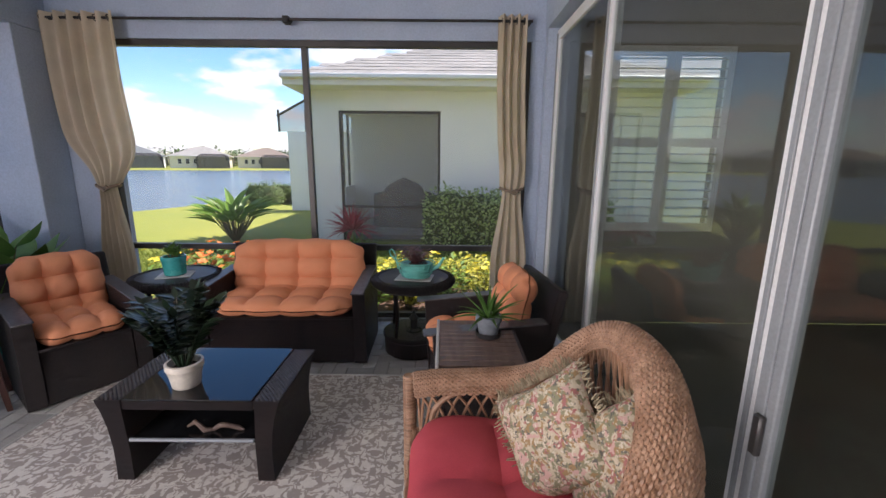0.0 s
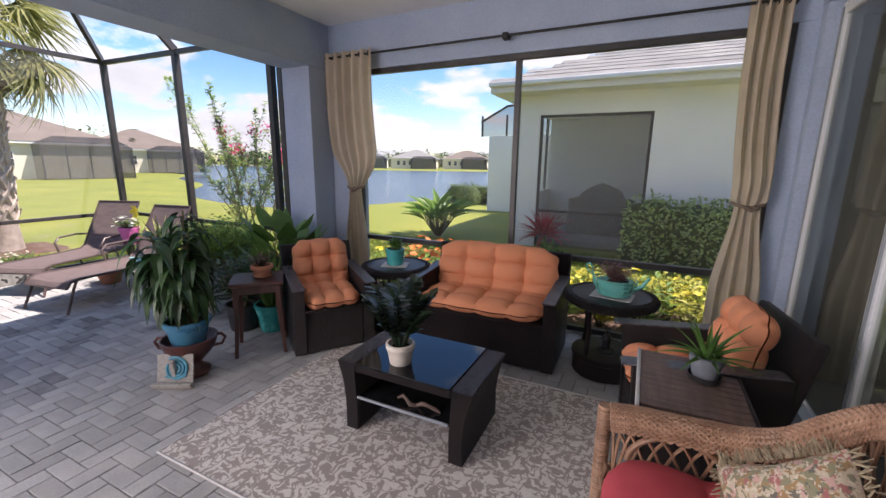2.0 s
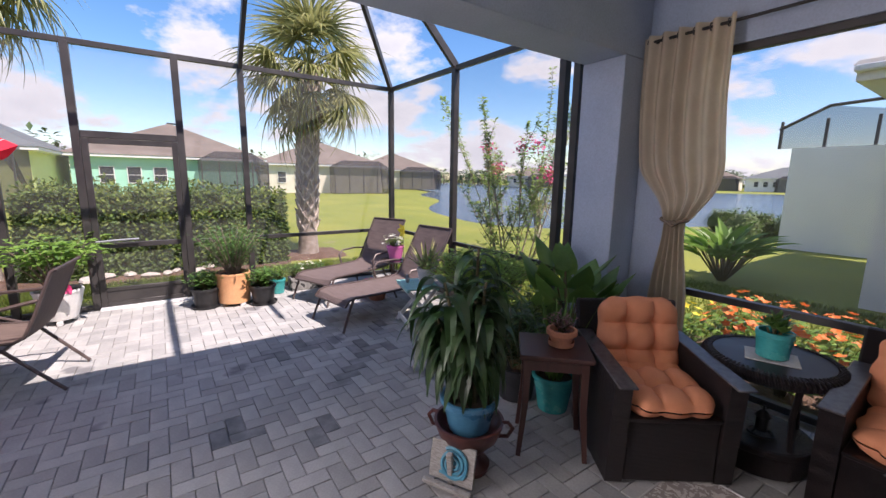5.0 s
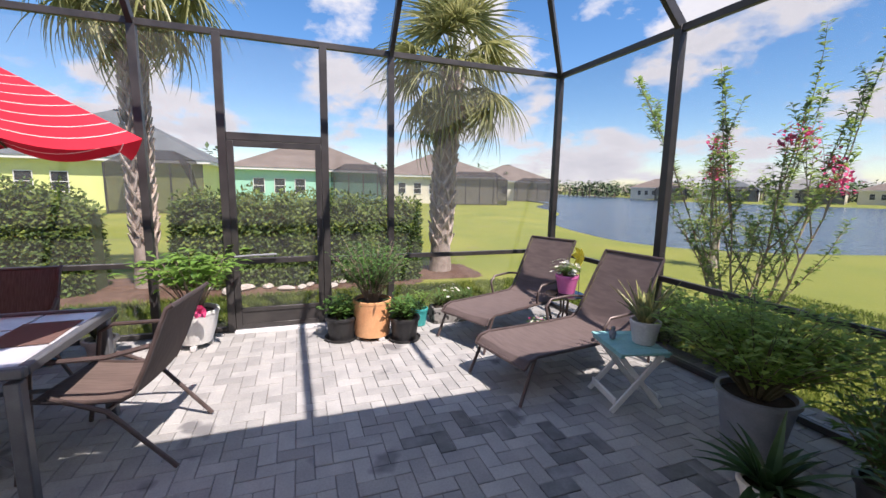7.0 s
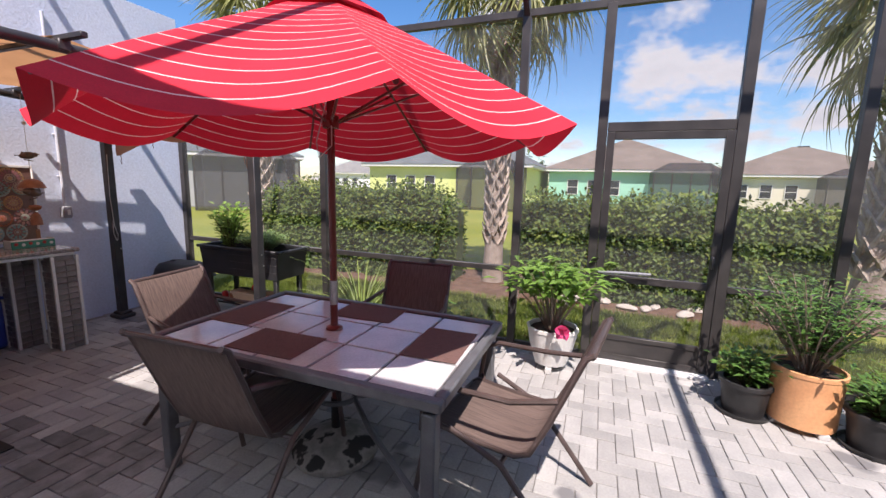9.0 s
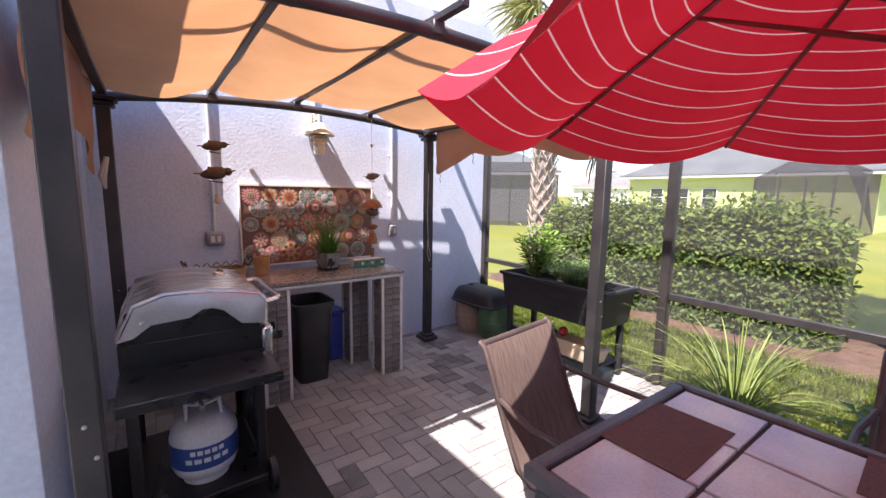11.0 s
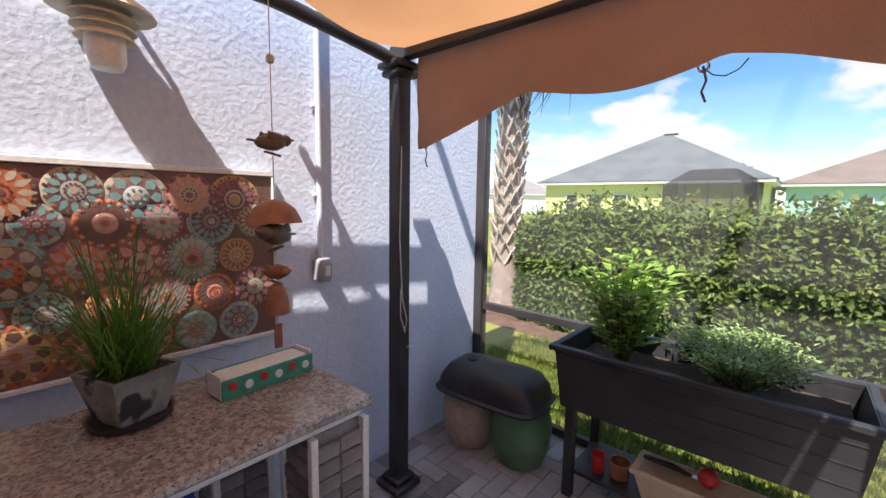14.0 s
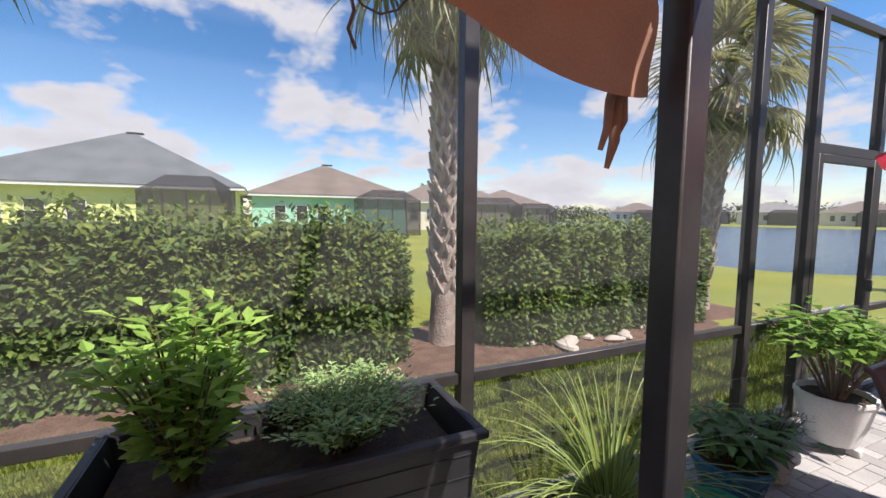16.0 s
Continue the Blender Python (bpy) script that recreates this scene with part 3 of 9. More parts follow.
# ---- houses ----
def hip_roof(x0, x1, y0, y1, z, rise, mat, parent, name="roof"):
    """Hip roof over a rectangle, with a thin eave edge."""
    w, d = x1 - x0, y1 - y0
    k = min(w, d) / 2
    if w >= d:
        r = [(x0 + k, (y0 + y1) / 2, z + rise), (x1 - k, (y0 + y1) / 2, z + rise)]
        fs = [(0, 1, 5, 4), (1, 2, 5), (2, 3, 4, 5), (3, 0, 4)]
    else:
        r = [((x0 + x1) / 2, y0 + k, z + rise), ((x0 + x1) / 2, y1 - k, z + rise)]
        fs = [(0, 1, 4), (1, 2, 5, 4), (2, 3, 5), (3, 0, 4, 5)]
    vs = [(x0, y0, z), (x1, y0, z), (x1, y1, z), (x0, y1, z)] + r
    return Mesh().add(vs, fs + [(3, 2, 1, 0)]).make(name, mat, parent, False)


def north_house():
    h = thing("house", "white stucco house with pale shingle roof next door", "house", 0, 0, 0, 0)
    y0, x0, x1, H = 8.3, -2.6, 9.0, 2.87
    ox0, ox1, oz1 = -2.07, -0.07, 2.5
    m = Mesh()
    for a, b, c, d in ((x0, ox0, -0.2, H), (ox1, x1, -0.2, H), (ox0, ox1, oz1, H)):
        m.box((a + b) / 2, y0 + 0.1, (c + d) / 2, b - a, 0.2, d - c, 0)
    m.box(x0 + 0.1, y0 + 0.45, (H - 0.2) / 2, 0.196, 0.5, H + 0.2, 0)
    m.make("wall", WHITE_STUCCO, h)
    Mesh().box(0.4, y0 + 3.2, (H - 0.2) / 2, 5.8, 0.2, H + 0.2, 0).make("back_wall", WHITE_STUCCO, h)
    Mesh().box(x0 + 0.1, y0 + 3.0, 0.4, 0.1, 2.0, 1.0, 0).make("side_rail_wall", WHITE_STUCCO, h)
    Mesh().box(0.4, y0 + 2.1, -0.05, 5.8, 3.6, 0.1, 0).make("lanai_floor", JOINT_SAND, h)
    Mesh().box(0.4, y0 + 2.2, H - 0.1, 5.8, 3.8, 0.1, 0).make("lanai_ceiling", CEILING, h)
    Mesh().box(2.6, y0 + 2.1, (H - 0.2) / 2, 0.2, 3.6, H + 0.1, 0).make("lanai_wall", WHITE_STUCCO, h)
    Mesh().add([(ox0, y0 + 0.05, -0.1), (ox1, y0 + 0.05, -0.1), (ox1, y0 + 0.05, oz1), (ox0, y0 + 0.05, oz1)], [(0, 1, 2, 3)]).make("screen_panel", SCREEN_DARK, h, False)
    for nm, a, b, c, d in (("frame_jamb", ox0, ox0 + 0.05, -0.1, oz1), ("frame_jamb", ox1 - 0.05, ox1, -0.1, oz1), ("frame_head", ox0 + 0.05, ox1 - 0.05, oz1 - 0.05, oz1), ("frame_rail", ox0 + 0.05, ox1 - 0.05, 0.6, 0.65)):
        Mesh().box((a + b) / 2, y0 + 0.07, (c + d) / 2, b - a, 0.05, d - c, 0.002).make(nm, BRONZE, h)
    # screened side of that lanai
    for yy in (1.2, 2.1, 3.0, 3.8):
        Mesh().box(x0 + 0.1, y0 + 1.2 + yy * 0.7, 1.35, 0.06, 0.06, 2.7, 0.002).make("post", BRONZE, h)
    # eave: soffit, fascia, shingled roof in courses
    ex0, ey0 = x0 - 0.32, y0 - 0.5
    Mesh().box((ex0 + x1) / 2, (ey0 + 14) / 2 + 0.01, H + 0.02, x1 - ex0 - 0.02, 14 - ey0 - 0.02, 0.04, 0).make("soffit", FASCIA, h)
    Mesh().box((ex0 + x1) / 2, ey0, H + 0.1, x1 - ex0, 0.03, 0.19, 0.003).make("fascia", FASCIA, h)
    Mesh().box(ex0, (ey0 + 14) / 2, H + 0.1, 0.03, 14 - ey0, 0.186, 0.003).make("fascia", FASCIA, h)
    Mesh().box((ex0 + x1) / 2, ey0 - 0.06, H + 0.15, x1 - ex0 + 0.06, 0.1, 0.09, 0.02).make("gutter", FASCIA, h)
    pitch = 0.42
    c = Mesh()
    n = 22
    for i in range(n):
        q = i * 0.28
        zz = H + 0.2 + q * pitch
        for kx in range(int((x1 - ex0 - q) / 0.33)):
            xa = ex0 - 0.05 + q + kx * 0.33 + (i % 2) * 0.16
            if kx > 24:
                break
            c.box(0, 0, 0, 0.326, 0.30, 0.006, 0, at(xa + 0.16, ey0 - 0.05 + q + 0.14, zz + 0.055 + rnd.uniform(-0.003, 0.003), math.degrees(math.atan(pitch)) - 1.5))
    tagged(c.make("shingles", SHINGLE_PALE, h), "", "", "", "stuff")
    L = n * 0.28
    Mesh().add([(ex0, ey0, H + 0.19), (x1, ey0, H + 0.19), (x1, ey0 + L, H + 0.19 + L * pitch), (ex0 + L, ey0 + L, H + 0.19 + L * pitch), (ex0, 14.0, H + 0.19), (ex0 + L, 14.0, H + 0.19 + L * pitch)],
               [(0, 1, 2, 3), (4, 0, 3, 5)]).make("roof", SHINGLE_PALE, h, False)
    # rear wing with its own cage
    Mesh().box(-3.9, 14.1, 1.15, 2.6, 0.2, 2.7, 0).make("garden_wall", WHITE_STUCCO, h)
    for xx in (-5.5, -4.6, -3.7, -2.7):
        Mesh().box(xx, 14.1, 2.85, 0.06, 0.06, 0.7, 0.002).make("cage_post", BRONZE, h)
    Mesh().add([(-5.55, 14.12, 2.5), (-2.4, 14.12, 2.5), (-2.4, 14.12, 3.1), (-4.6, 14.12, 3.5), (-5.55, 14.12, 3.0)], [(0, 1, 2, 3, 4)]).make("cage_screen", CAGE_NET, h, False)
    Mesh().tube([(-5.55, 14.1, 3.0), (-4.6, 14.1, 3.5), (-2.4, 14.1, 3.6)], 0.04, 6).make("cage_rail", BRONZE, h)


north_house()


def covered_grill():
    """Cart under a fitted cover, in the neighbour's lanai."""
    g = thing("covered_grill", "barbecue under a dark fitted cover next door", "grill", -0.95, 9.9, 0.0)
    COVER = surf("dark_cover_cloth", (0.05, 0.045, 0.045), (0.08, 0.07, 0.07), 6.0, 0.8, 0.5, 30.0)

    def fn(u, v):
        a = u * 2 * math.pi
        z = 1.15 * v ** 0.8
        k = 1.0 if z < 0.85 else max(0.02, 1 - ((z - 0.85) / 0.30) ** 2)
        sx, sy = (0.72 if z < 0.82 else 0.46) * k, 0.30 * (0.25 + 0.75 * k)
        c, s = math.cos(a), math.sin(a)
        return (math.copysign(abs(c) ** 0.4, c) * sx, math.copysign(abs(s) ** 0.4, s) * sy, z + 0.01 * math.sin(a * 9))
    Mesh().grid(fn, 48, 18, wrap=True).make("cover", COVER, g)
    Mesh().box(0, 0, 0.03, 1.2, 0.46, 0.06, 0.01).make("cart_base", BRONZE, g)


covered_grill()


def far_house(label, x, y, rz, w, d, rise, wall, roofm, cage_w=0.0, H=2.9):
    """A one-storey house with hip roof, windows and a screened patio."""
    h = thing("house", label, "house", x, y, -0.12, rz)
    Mesh().box(0, 0, H / 2, w, d, H, 0).make("wall", wall, h)
    Mesh().box(0, 0, H + 0.08, w + 1.0, d + 1.0, 0.2, 0.01).make("fascia", FASCIA, h)
    hip_roof(-w / 2 - 0.55, w / 2 + 0.55, -d / 2 - 0.55, d / 2 + 0.55, H + 0.181, rise, roofm, h)
    Mesh().box(0.3, 0, H + rise + 0.17, 0.9, 0.3, 0.12, 0.02).make("ridge_vent", DARK_GLASS, h)
    for k in range(3):
        xx = -w / 2 + w * (0.16 + 0.13 * k)
        win = Mesh().box(xx, -d / 2 - 0.02, 1.65, 0.8, 0.06, 1.1, 0.005).make("window", DARK_GLASS, h)
        for a, b, c, e in ((xx - 0.43, xx - 0.38, 1.05, 2.25), (xx + 0.38, xx + 0.43, 1.05, 2.25), (xx - 0.38, xx + 0.38, 2.2, 2.25), (xx - 0.38, xx + 0.38, 1.05, 1.1), (xx - 0.38, xx + 0.38, 1.63, 1.67)):
            Mesh().box((a + b) / 2, -d / 2 - 0.06, (c + e) / 2, b - a, 0.03, e - c, 0).make("window_frame", FASCIA, win)
    if cage_w:
        cx0 = w / 2 - cage_w
        for k in range(5):
            Mesh().box(cx0 + k * cage_w / 4, -d / 2 - 3.2, 1.35, 0.08, 0.08, 2.7, 0).make("cage_post", BRONZE, h)
        y0, y1 = -d / 2 - 3.2, -d / 2
        vs = [(cx0, y0, 0), (cx0 + cage_w, y0, 0), (cx0 + cage_w, y0, 2.7), (cx0, y0, 2.7), (cx0, y1, 2.9), (cx0 + cage_w, y1, 2.9), (cx0 + 1, y0 + 1, 3.5), (cx0 + cage_w - 1, y0 + 1, 3.5), (cx0, y1, 0), (cx0 + cage_w, y1, 0)]
        Mesh().add(vs, [(0, 1, 2, 3), (3, 2, 7, 6), (6, 7, 5, 4), (0, 3, 6, 4, 8), (1, 9, 5, 7, 2)]).make("cage_screen", CAGE_NET, h, False)
    return h


# local -y faces the viewer; rz turns it towards the patio
far_house("lime green house with a grey hip roof", -38.5, -11.5, 90, 12.5, 12.0, 3.6, LIME_WALL, SHINGLE_GREY, 4.0)
far_house("grey house with a screened patio beyond the hedge", -23.6, -25.9, 135, 12.0, 10.0, 2.9, GREY_WALL, SHINGLE_GREY, 5.0)
far_house("small white house far across the lawns", -66.0, -40.0, 122, 11.0, 10.0, 2.6, WHITE_STUCCO, SHINGLE_PALE, 0.0)
far_house("teal house with a brown hip roof", -45.0, 1.5, 90, 12.0, 12.0, 3.0, TEAL_WALL, SHINGLE_BROWN, 4.5)
far_house("cream house with a brown shingle roof", -52.0, 16.5, 80, 13.0, 12.0, 2.8, CREAM_WALL, SHINGLE_BROWN, 6.0)
far_house("pale house with a brown roof by the lake", -66.0, 34.0, 70, 13.0, 12.0, 2.8, CREAM_WALL, SHINGLE_BROWN, 6.0)

# ---- furnishing materials ----
DARK_WICKER = weave("dark_brown_wicker", (0.012, 0.008, 0.009), (0.024, 0.014, 0.014), 420.0, 0.42, 0.9)
TABLE_GLASS = surf("black_table_glass", (0.010, 0.011, 0.013), (0.014, 0.015, 0.017), 1.0, 0.035, 0.0, 20.0, rvar=0.015)
ORANGE_CLOTH = surf("orange_cushion_cloth", (0.62, 0.235, 0.115), (0.68, 0.27, 0.14), 5.0, 0.9, 0.35, 260.0, dist=0.002)
RED_CLOTH = surf("red_cushion_cloth", (0.42, 0.045, 0.065), (0.50, 0.07, 0.085), 5.0, 0.85, 0.3, 260.0, dist=0.002)
RATTAN = surf("natural_rattan", (0.25, 0.135, 0.08), (0.37, 0.22, 0.14), 18.0, 0.5, 0.2, 150.0, island=0.2)
TEAL_GLAZE = surf("teal_glaze", (0.03, 0.28, 0.28), (0.05, 0.36, 0.34), 10.0, 0.25, 0.1, 60.0)
TEAL_PAINT = surf("teal_painted_metal", (0.10, 0.42, 0.36), (0.14, 0.48, 0.42), 10.0, 0.45, 0.1, 60.0)
TERRACOTTA = surf("terracotta", (0.42, 0.16, 0.085), (0.50, 0.22, 0.13), 8.0, 0.85, 0.25, 70.0)
CREAM_POT = surf("cream_ceramic", (0.66, 0.60, 0.52), (0.72, 0.66, 0.58), 8.0, 0.4, 0.05, 60.0)
GREY_POT = surf("slate_grey_pot", (0.17, 0.19, 0.22), (0.21, 0.23, 0.26), 8.0, 0.5, 0.05, 60.0)
PALE_GREY_POT = surf("pale_grey_pot", (0.50, 0.50, 0.50), (0.56, 0.56, 0.55), 8.0, 0.6, 0.1, 60.0)
BLACK_PLASTIC = surf("black_plastic", (0.018, 0.018, 0.019), (0.03, 0.03, 0.032), 10.0, 0.45, 0.1, 90.0)
BLUE_GLAZE = surf("blue_glaze", (0.035, 0.14, 0.24), (0.06, 0.20, 0.31), 9.0, 0.3, 0.1, 60.0)
BROWN_GLAZE = surf("brown_red_glaze", (0.06, 0.018, 0.016), (0.11, 0.034, 0.027), 9.0, 0.35, 0.1, 60.0)
SOIL = surf("potting_soil", (0.035, 0.024, 0.018), (0.07, 0.05, 0.035), 25.0, 0.95, 1.0, 90.0, dist=0.01)
DARK_WOOD = surf("dark_stained_wood", (0.055, 0.022, 0.018), (0.085, 0.035, 0.028), 4.0, 0.4, 0.1, 80.0, stretch=(6, 1, 1))
SLAT_WOOD = surf("grey_brown_slat", (0.11, 0.07, 0.058), (0.17, 0.115, 0.095), 5.0, 0.6, 0.25, 120.0, stretch=(6, 1, 1))
CURTAIN = surf("beige_curtain_cloth", (0.58, 0.49, 0.37), (0.64, 0.55, 0.42), 6.0, 0.9, 0.3, 220.0, trans=0.30, dist=0.002)
LEAF_DARK = surf("dark_glossy_leaf", (0.012, 0.026, 0.016), (0.025, 0.045, 0.022), 6.0, 0.32, 0.1, 60.0, island=0.3)
LEAF_GREEN = surf("green_leaf", (0.065, 0.15, 0.032), (0.11, 0.22, 0.05), 6.0, 0.4, 0.1, 60.0, island=0.3, trans=0.22)
LEAF_DEEP = surf("deep_green_leaf", (0.020, 0.055, 0.018), (0.042, 0.092, 0.028), 6.0, 0.34, 0.1, 60.0, island=0.3, trans=0.15)
LEAF_BRIGHT = surf("bright_green_leaf", (0.13, 0.26, 0.045), (0.21, 0.35, 0.07), 6.0, 0.4, 0.1, 60.0, island=0.3, trans=0.4)
LEAF_SHRUB = surf("yellow_green_shrub_leaf", (0.22, 0.36, 0.07), (0.33, 0.46, 0.11), 6.0, 0.5, 0.1, 60.0, island=0.3, trans=0.5)
LEAF_RED = surf("dull_red_leaf", (0.13, 0.045, 0.05), (0.20, 0.10, 0.09), 12.0, 0.5, 0.1, 60.0, island=0.35)
STEM = surf("green_brown_stem", (0.09, 0.085, 0.035), (0.14, 0.11, 0.06), 10.0, 0.7, 0.2, 80.0)
BARK = surf("smooth_bark", (0.20, 0.15, 0.11), (0.30, 0.24, 0.19), 8.0, 0.8, 0.4, 60.0)
PALE_MAT = surf("pale_woven_mat", (0.46, 0.45, 0.44), (0.52, 0.51, 0.50), 20.0, 0.8, 0.3, 200.0)
IRON = surf("black_iron", (0.02, 0.02, 0.022), (0.035, 0.035, 0.036), 20.0, 0.5, 0.2, 120.0, metal=0.5)


def rug_material():
    """Cream rug with a broken, blocky taupe motif."""
    m = surf("patterned_rug", (0.60, 0.565, 0.525), (0.66, 0.625, 0.585), 30.0, 0.95, 0.6, 350.0, dist=0.003)
    n, l = m.node_tree.nodes, m.node_tree.links
    b = n["Principled BSDF"]
    base = b.inputs["Base Color"].links[0].from_socket
    co = n.new("ShaderNodeTexCoord")
    warp = n.new("ShaderNodeTexNoise")
    warp.inputs["Scale"].default_value = 14.0
    l.new(co.outputs["Object"], warp.inputs["Vector"])
    addv = n.new("ShaderNodeMixRGB")
    addv.blend_type, addv.inputs[0].default_value = "LINEAR_LIGHT", 0.05
    l.new(co.outputs["Object"], addv.inputs[1])
    l.new(warp.outputs["Color"], addv.inputs[2])
    masks = []
    for st, sc in (((1, 3.2, 1), 15.0), ((3.2, 1, 1), 15.0)):
        mp = n.new("ShaderNodeMapping")
        mp.inputs["Scale"].default_value = st
        l.new(addv.outputs[0], mp.inputs[0])
        t = n.new("ShaderNodeTexNoise")
        t.inputs["Scale"].default_value, t.inputs["Detail"].default_value = sc, 1.5
        l.new(mp.outputs[0], t.inputs["Vector"])
        r = n.new("ShaderNodeValToRGB")
        r.color_ramp.elements[0].position, r.color_ramp.elements[1].position = 0.53, 0.56
        l.new(t.outputs["Fac"], r.inputs[0])
        masks.append(r.outputs[0])
    mx = n.new("ShaderNodeMath")
    mx.operation = "MAXIMUM"
    l.new(masks[0], mx.inputs[0])
    l.new(masks[1], mx.inputs[1])
    mix = n.new("ShaderNodeMix")
    mix.data_type = "RGBA"
    mix.inputs["B"].default_value = (0.34, 0.295, 0.27, 1)
    l.new(mx.outputs[0], mix.inputs["Factor"])
    l.new(base, mix.inputs["A"])
    l.new(mix.outputs["Result"], b.inputs["Base Color"])
    return m


def floral_material():
    """Tapestry cloth: cream ground with rose, green and ochre blooms."""
    m = surf("floral_tapestry", (0.44, 0.37, 0.26), (0.52, 0.44, 0.33), 30.0, 0.95, 0.5, 300.0, dist=0.002)
    n, l = m.node_tree.nodes, m.node_tree.links
    b = n["Principled BSDF"]
    col = b.inputs["Base Color"].links[0].from_socket
    co = n.new("ShaderNodeTexCoord")
    for sc, thr, c, off in ((34, 0.50, (0.22, 0.21, 0.13), 0.0), (30, 0.57, (0.33, 0.13, 0.12), 3.1), (44, 0.55, (0.30, 0.19, 0.09), 7.7), (34, 0.58, (0.50, 0.31, 0.27), 11.3), (64, 0.60, (0.13, 0.12, 0.10), 15.9), (80, 0.6, (0.56, 0.49, 0.38), 21.0)):
        mp = n.new("ShaderNodeMapping")
        mp.inputs["Location"].default_value = (off, off * 0.7, off * 1.3)
        l.new(co.outputs["Object"], mp.inputs[0])
        t = n.new("ShaderNodeTexNoise")
        t.inputs["Scale"].default_value, t.inputs["Detail"].default_value, t.inputs["Distortion"].default_value = sc, 3.0, 0.6
        l.new(mp.outputs[0], t.inputs["Vector"])
        r = n.new("ShaderNodeValToRGB")
        r.color_ramp.elements[0].position, r.color_ramp.elements[1].position = thr, thr + 0.025
        l.new(t.outputs["Fac"], r.inputs[0])
        mx = n.new("ShaderNodeMix")
        mx.data_type = "RGBA"
        mx.inputs["B"].default_value = (*c, 1)
        l.new(r.outputs[0], mx.inputs["Factor"])
        l.new(col, mx.inputs["A"])
        col = mx.outputs["Result"]
    l.new(col, b.inputs["Base Color"])
    return m


RUG = rug_material()
FLORAL = floral_material()


# ---- shared makers ----
def cushion(w, d, h, nx, ny, m=None, round_=0.16, lip=0.0):
    """A tufted cushion: pillowy cells between creases, on both faces."""
    M = Mesh()
    nu, nv = nx * 10, ny * 10

    def outline(u, v):
        x, y = 2 * u - 1, 2 * v - 1
        k = 1 - round_ * (abs(x) ** 4) * (abs(y) ** 4)
        wav = 1 - 0.020 * math.cos(2 * math.pi * u * nx) * abs(y) ** 6 - 0.016 * math.cos(2 * math.pi * v * ny) * abs(x) ** 6
        return x * w / 2 * k * (wav if abs(y) < 2 else 1), y * d / 2 * k * wav

    def puff(u, v):
        x, y = abs(2 * u - 1), abs(2 * v - 1)
        edge = max(0.0, (1 - x ** 5)) ** 0.45 * max(0.0, (1 - y ** 5)) ** 0.45
        cell = 0.35 + 0.65 * (abs(math.sin(math.pi * u * nx)) ** 0.5) * (abs(math.sin(math.pi * v * ny)) ** 0.5)
        ku, kv = u * nx, v * ny
        tuft = 0.0
        iu, iv = round(ku), round(kv)
        if 0 < iu < nx and 0 < iv < ny:
            tuft = math.exp(-(((ku - iu) * w / nx) ** 2 + ((kv - iv) * d / ny) ** 2) / 0.0011)
        return edge * (0.30 + 0.70 * cell) * (1 - 0.88 * tuft)

    for s in (1, -1):
        def fn(u, v, s=s):
            x, y = outline(u, v)
            return (x, y, s * (h / 2 * puff(u, v) * (1 + 0.06 * noise.noise(Vector((u * 5, v * 5, s)))) + 0.004))
        if s > 0:
            M.grid(fn, nu, nv, m)
        else:
            n = len(M.v)
            g = Mesh().grid(fn, nu, nv, m)
            M.v += g.v
            M.f += [tuple(i + n for i in f[::-1]) for f in g.f]
    return M


def soil_disc(r, z, name="soil", parent=None):
    M = Mesh()
    M.grid(lambda u, v: (r * v * math.cos(2 * math.pi * u), r * v * math.sin(2 * math.pi * u), z + 0.012 * noise.noise(Vector((u * 9, v * 9, z)))), 20, 5, wrap=True)
    return M.make(name, SOIL, parent)


def pot(parent, mat, r0, r1, h, rim=0.012, z=0.0, saucer=None, wall=0.01, label="", ribs=0, belly=0.0):
    """A round pot with rim, thickness and soil."""
    mid = (r0 + r1) / 2 + belly
    prof = [(r0 * 0.9, z), (r0, z + 0.006), (mid, z + h * 0.5), (r1, z + h - 0.03), (r1 + rim, z + h - 0.028), (r1 + rim, z + h - 0.003), (r1 + rim - 0.004, z + h), (r1 - wall, z + h), (r1 - wall - 0.003, z + h - 0.03), (r1 - wall - 0.01, z + h - 0.05)]
    body = Mesh().lathe(prof, 32, wob=0.03 if ribs else 0, ribs=ribs).make("pot", mat, parent, True, label)
    soil_disc(r1 - wall - 0.002, z + h - 0.035, "soil", parent)
    if saucer:
        Mesh().lathe([(r0 * 1.05, z - 0.0), (r0 * 1.3, z + 0.004), (r0 * 1.38, z + 0.03), (r0 * 1.34, z + 0.03), (r0 * 1.26, z + 0.009), (r0 * 0.5, z + 0.008)], 28).make("saucer", saucer, parent)
    return body


def rosette(n, length, width, z, spread=(15, 75), droop=0.5, r=0.02, seed=1, steps=5, shape=0.5, fold=0.2):
    """Leaves that spring from one crown."""
    R, M = random.Random(seed), Mesh()
    for i in range(n):
        a = i * 2.39996 + R.uniform(-0.2, 0.2)
        e = radians(90 - (spread[0] + (spread[1] - spread[0]) * (1 - i / n) * R.uniform(0.8, 1.1)))
        d = Vector((math.cos(a) * math.cos(e), math.sin(a) * math.cos(e), math.sin(e)))
        M.leaf((r * math.cos(a), r * math.sin(a), z), d, (0, 0, 1), length * R.uniform(0.75, 1.1), width * R.uniform(0.85, 1.1), droop * R.uniform(0.6, 1.3), steps, fold, shape)
    return M


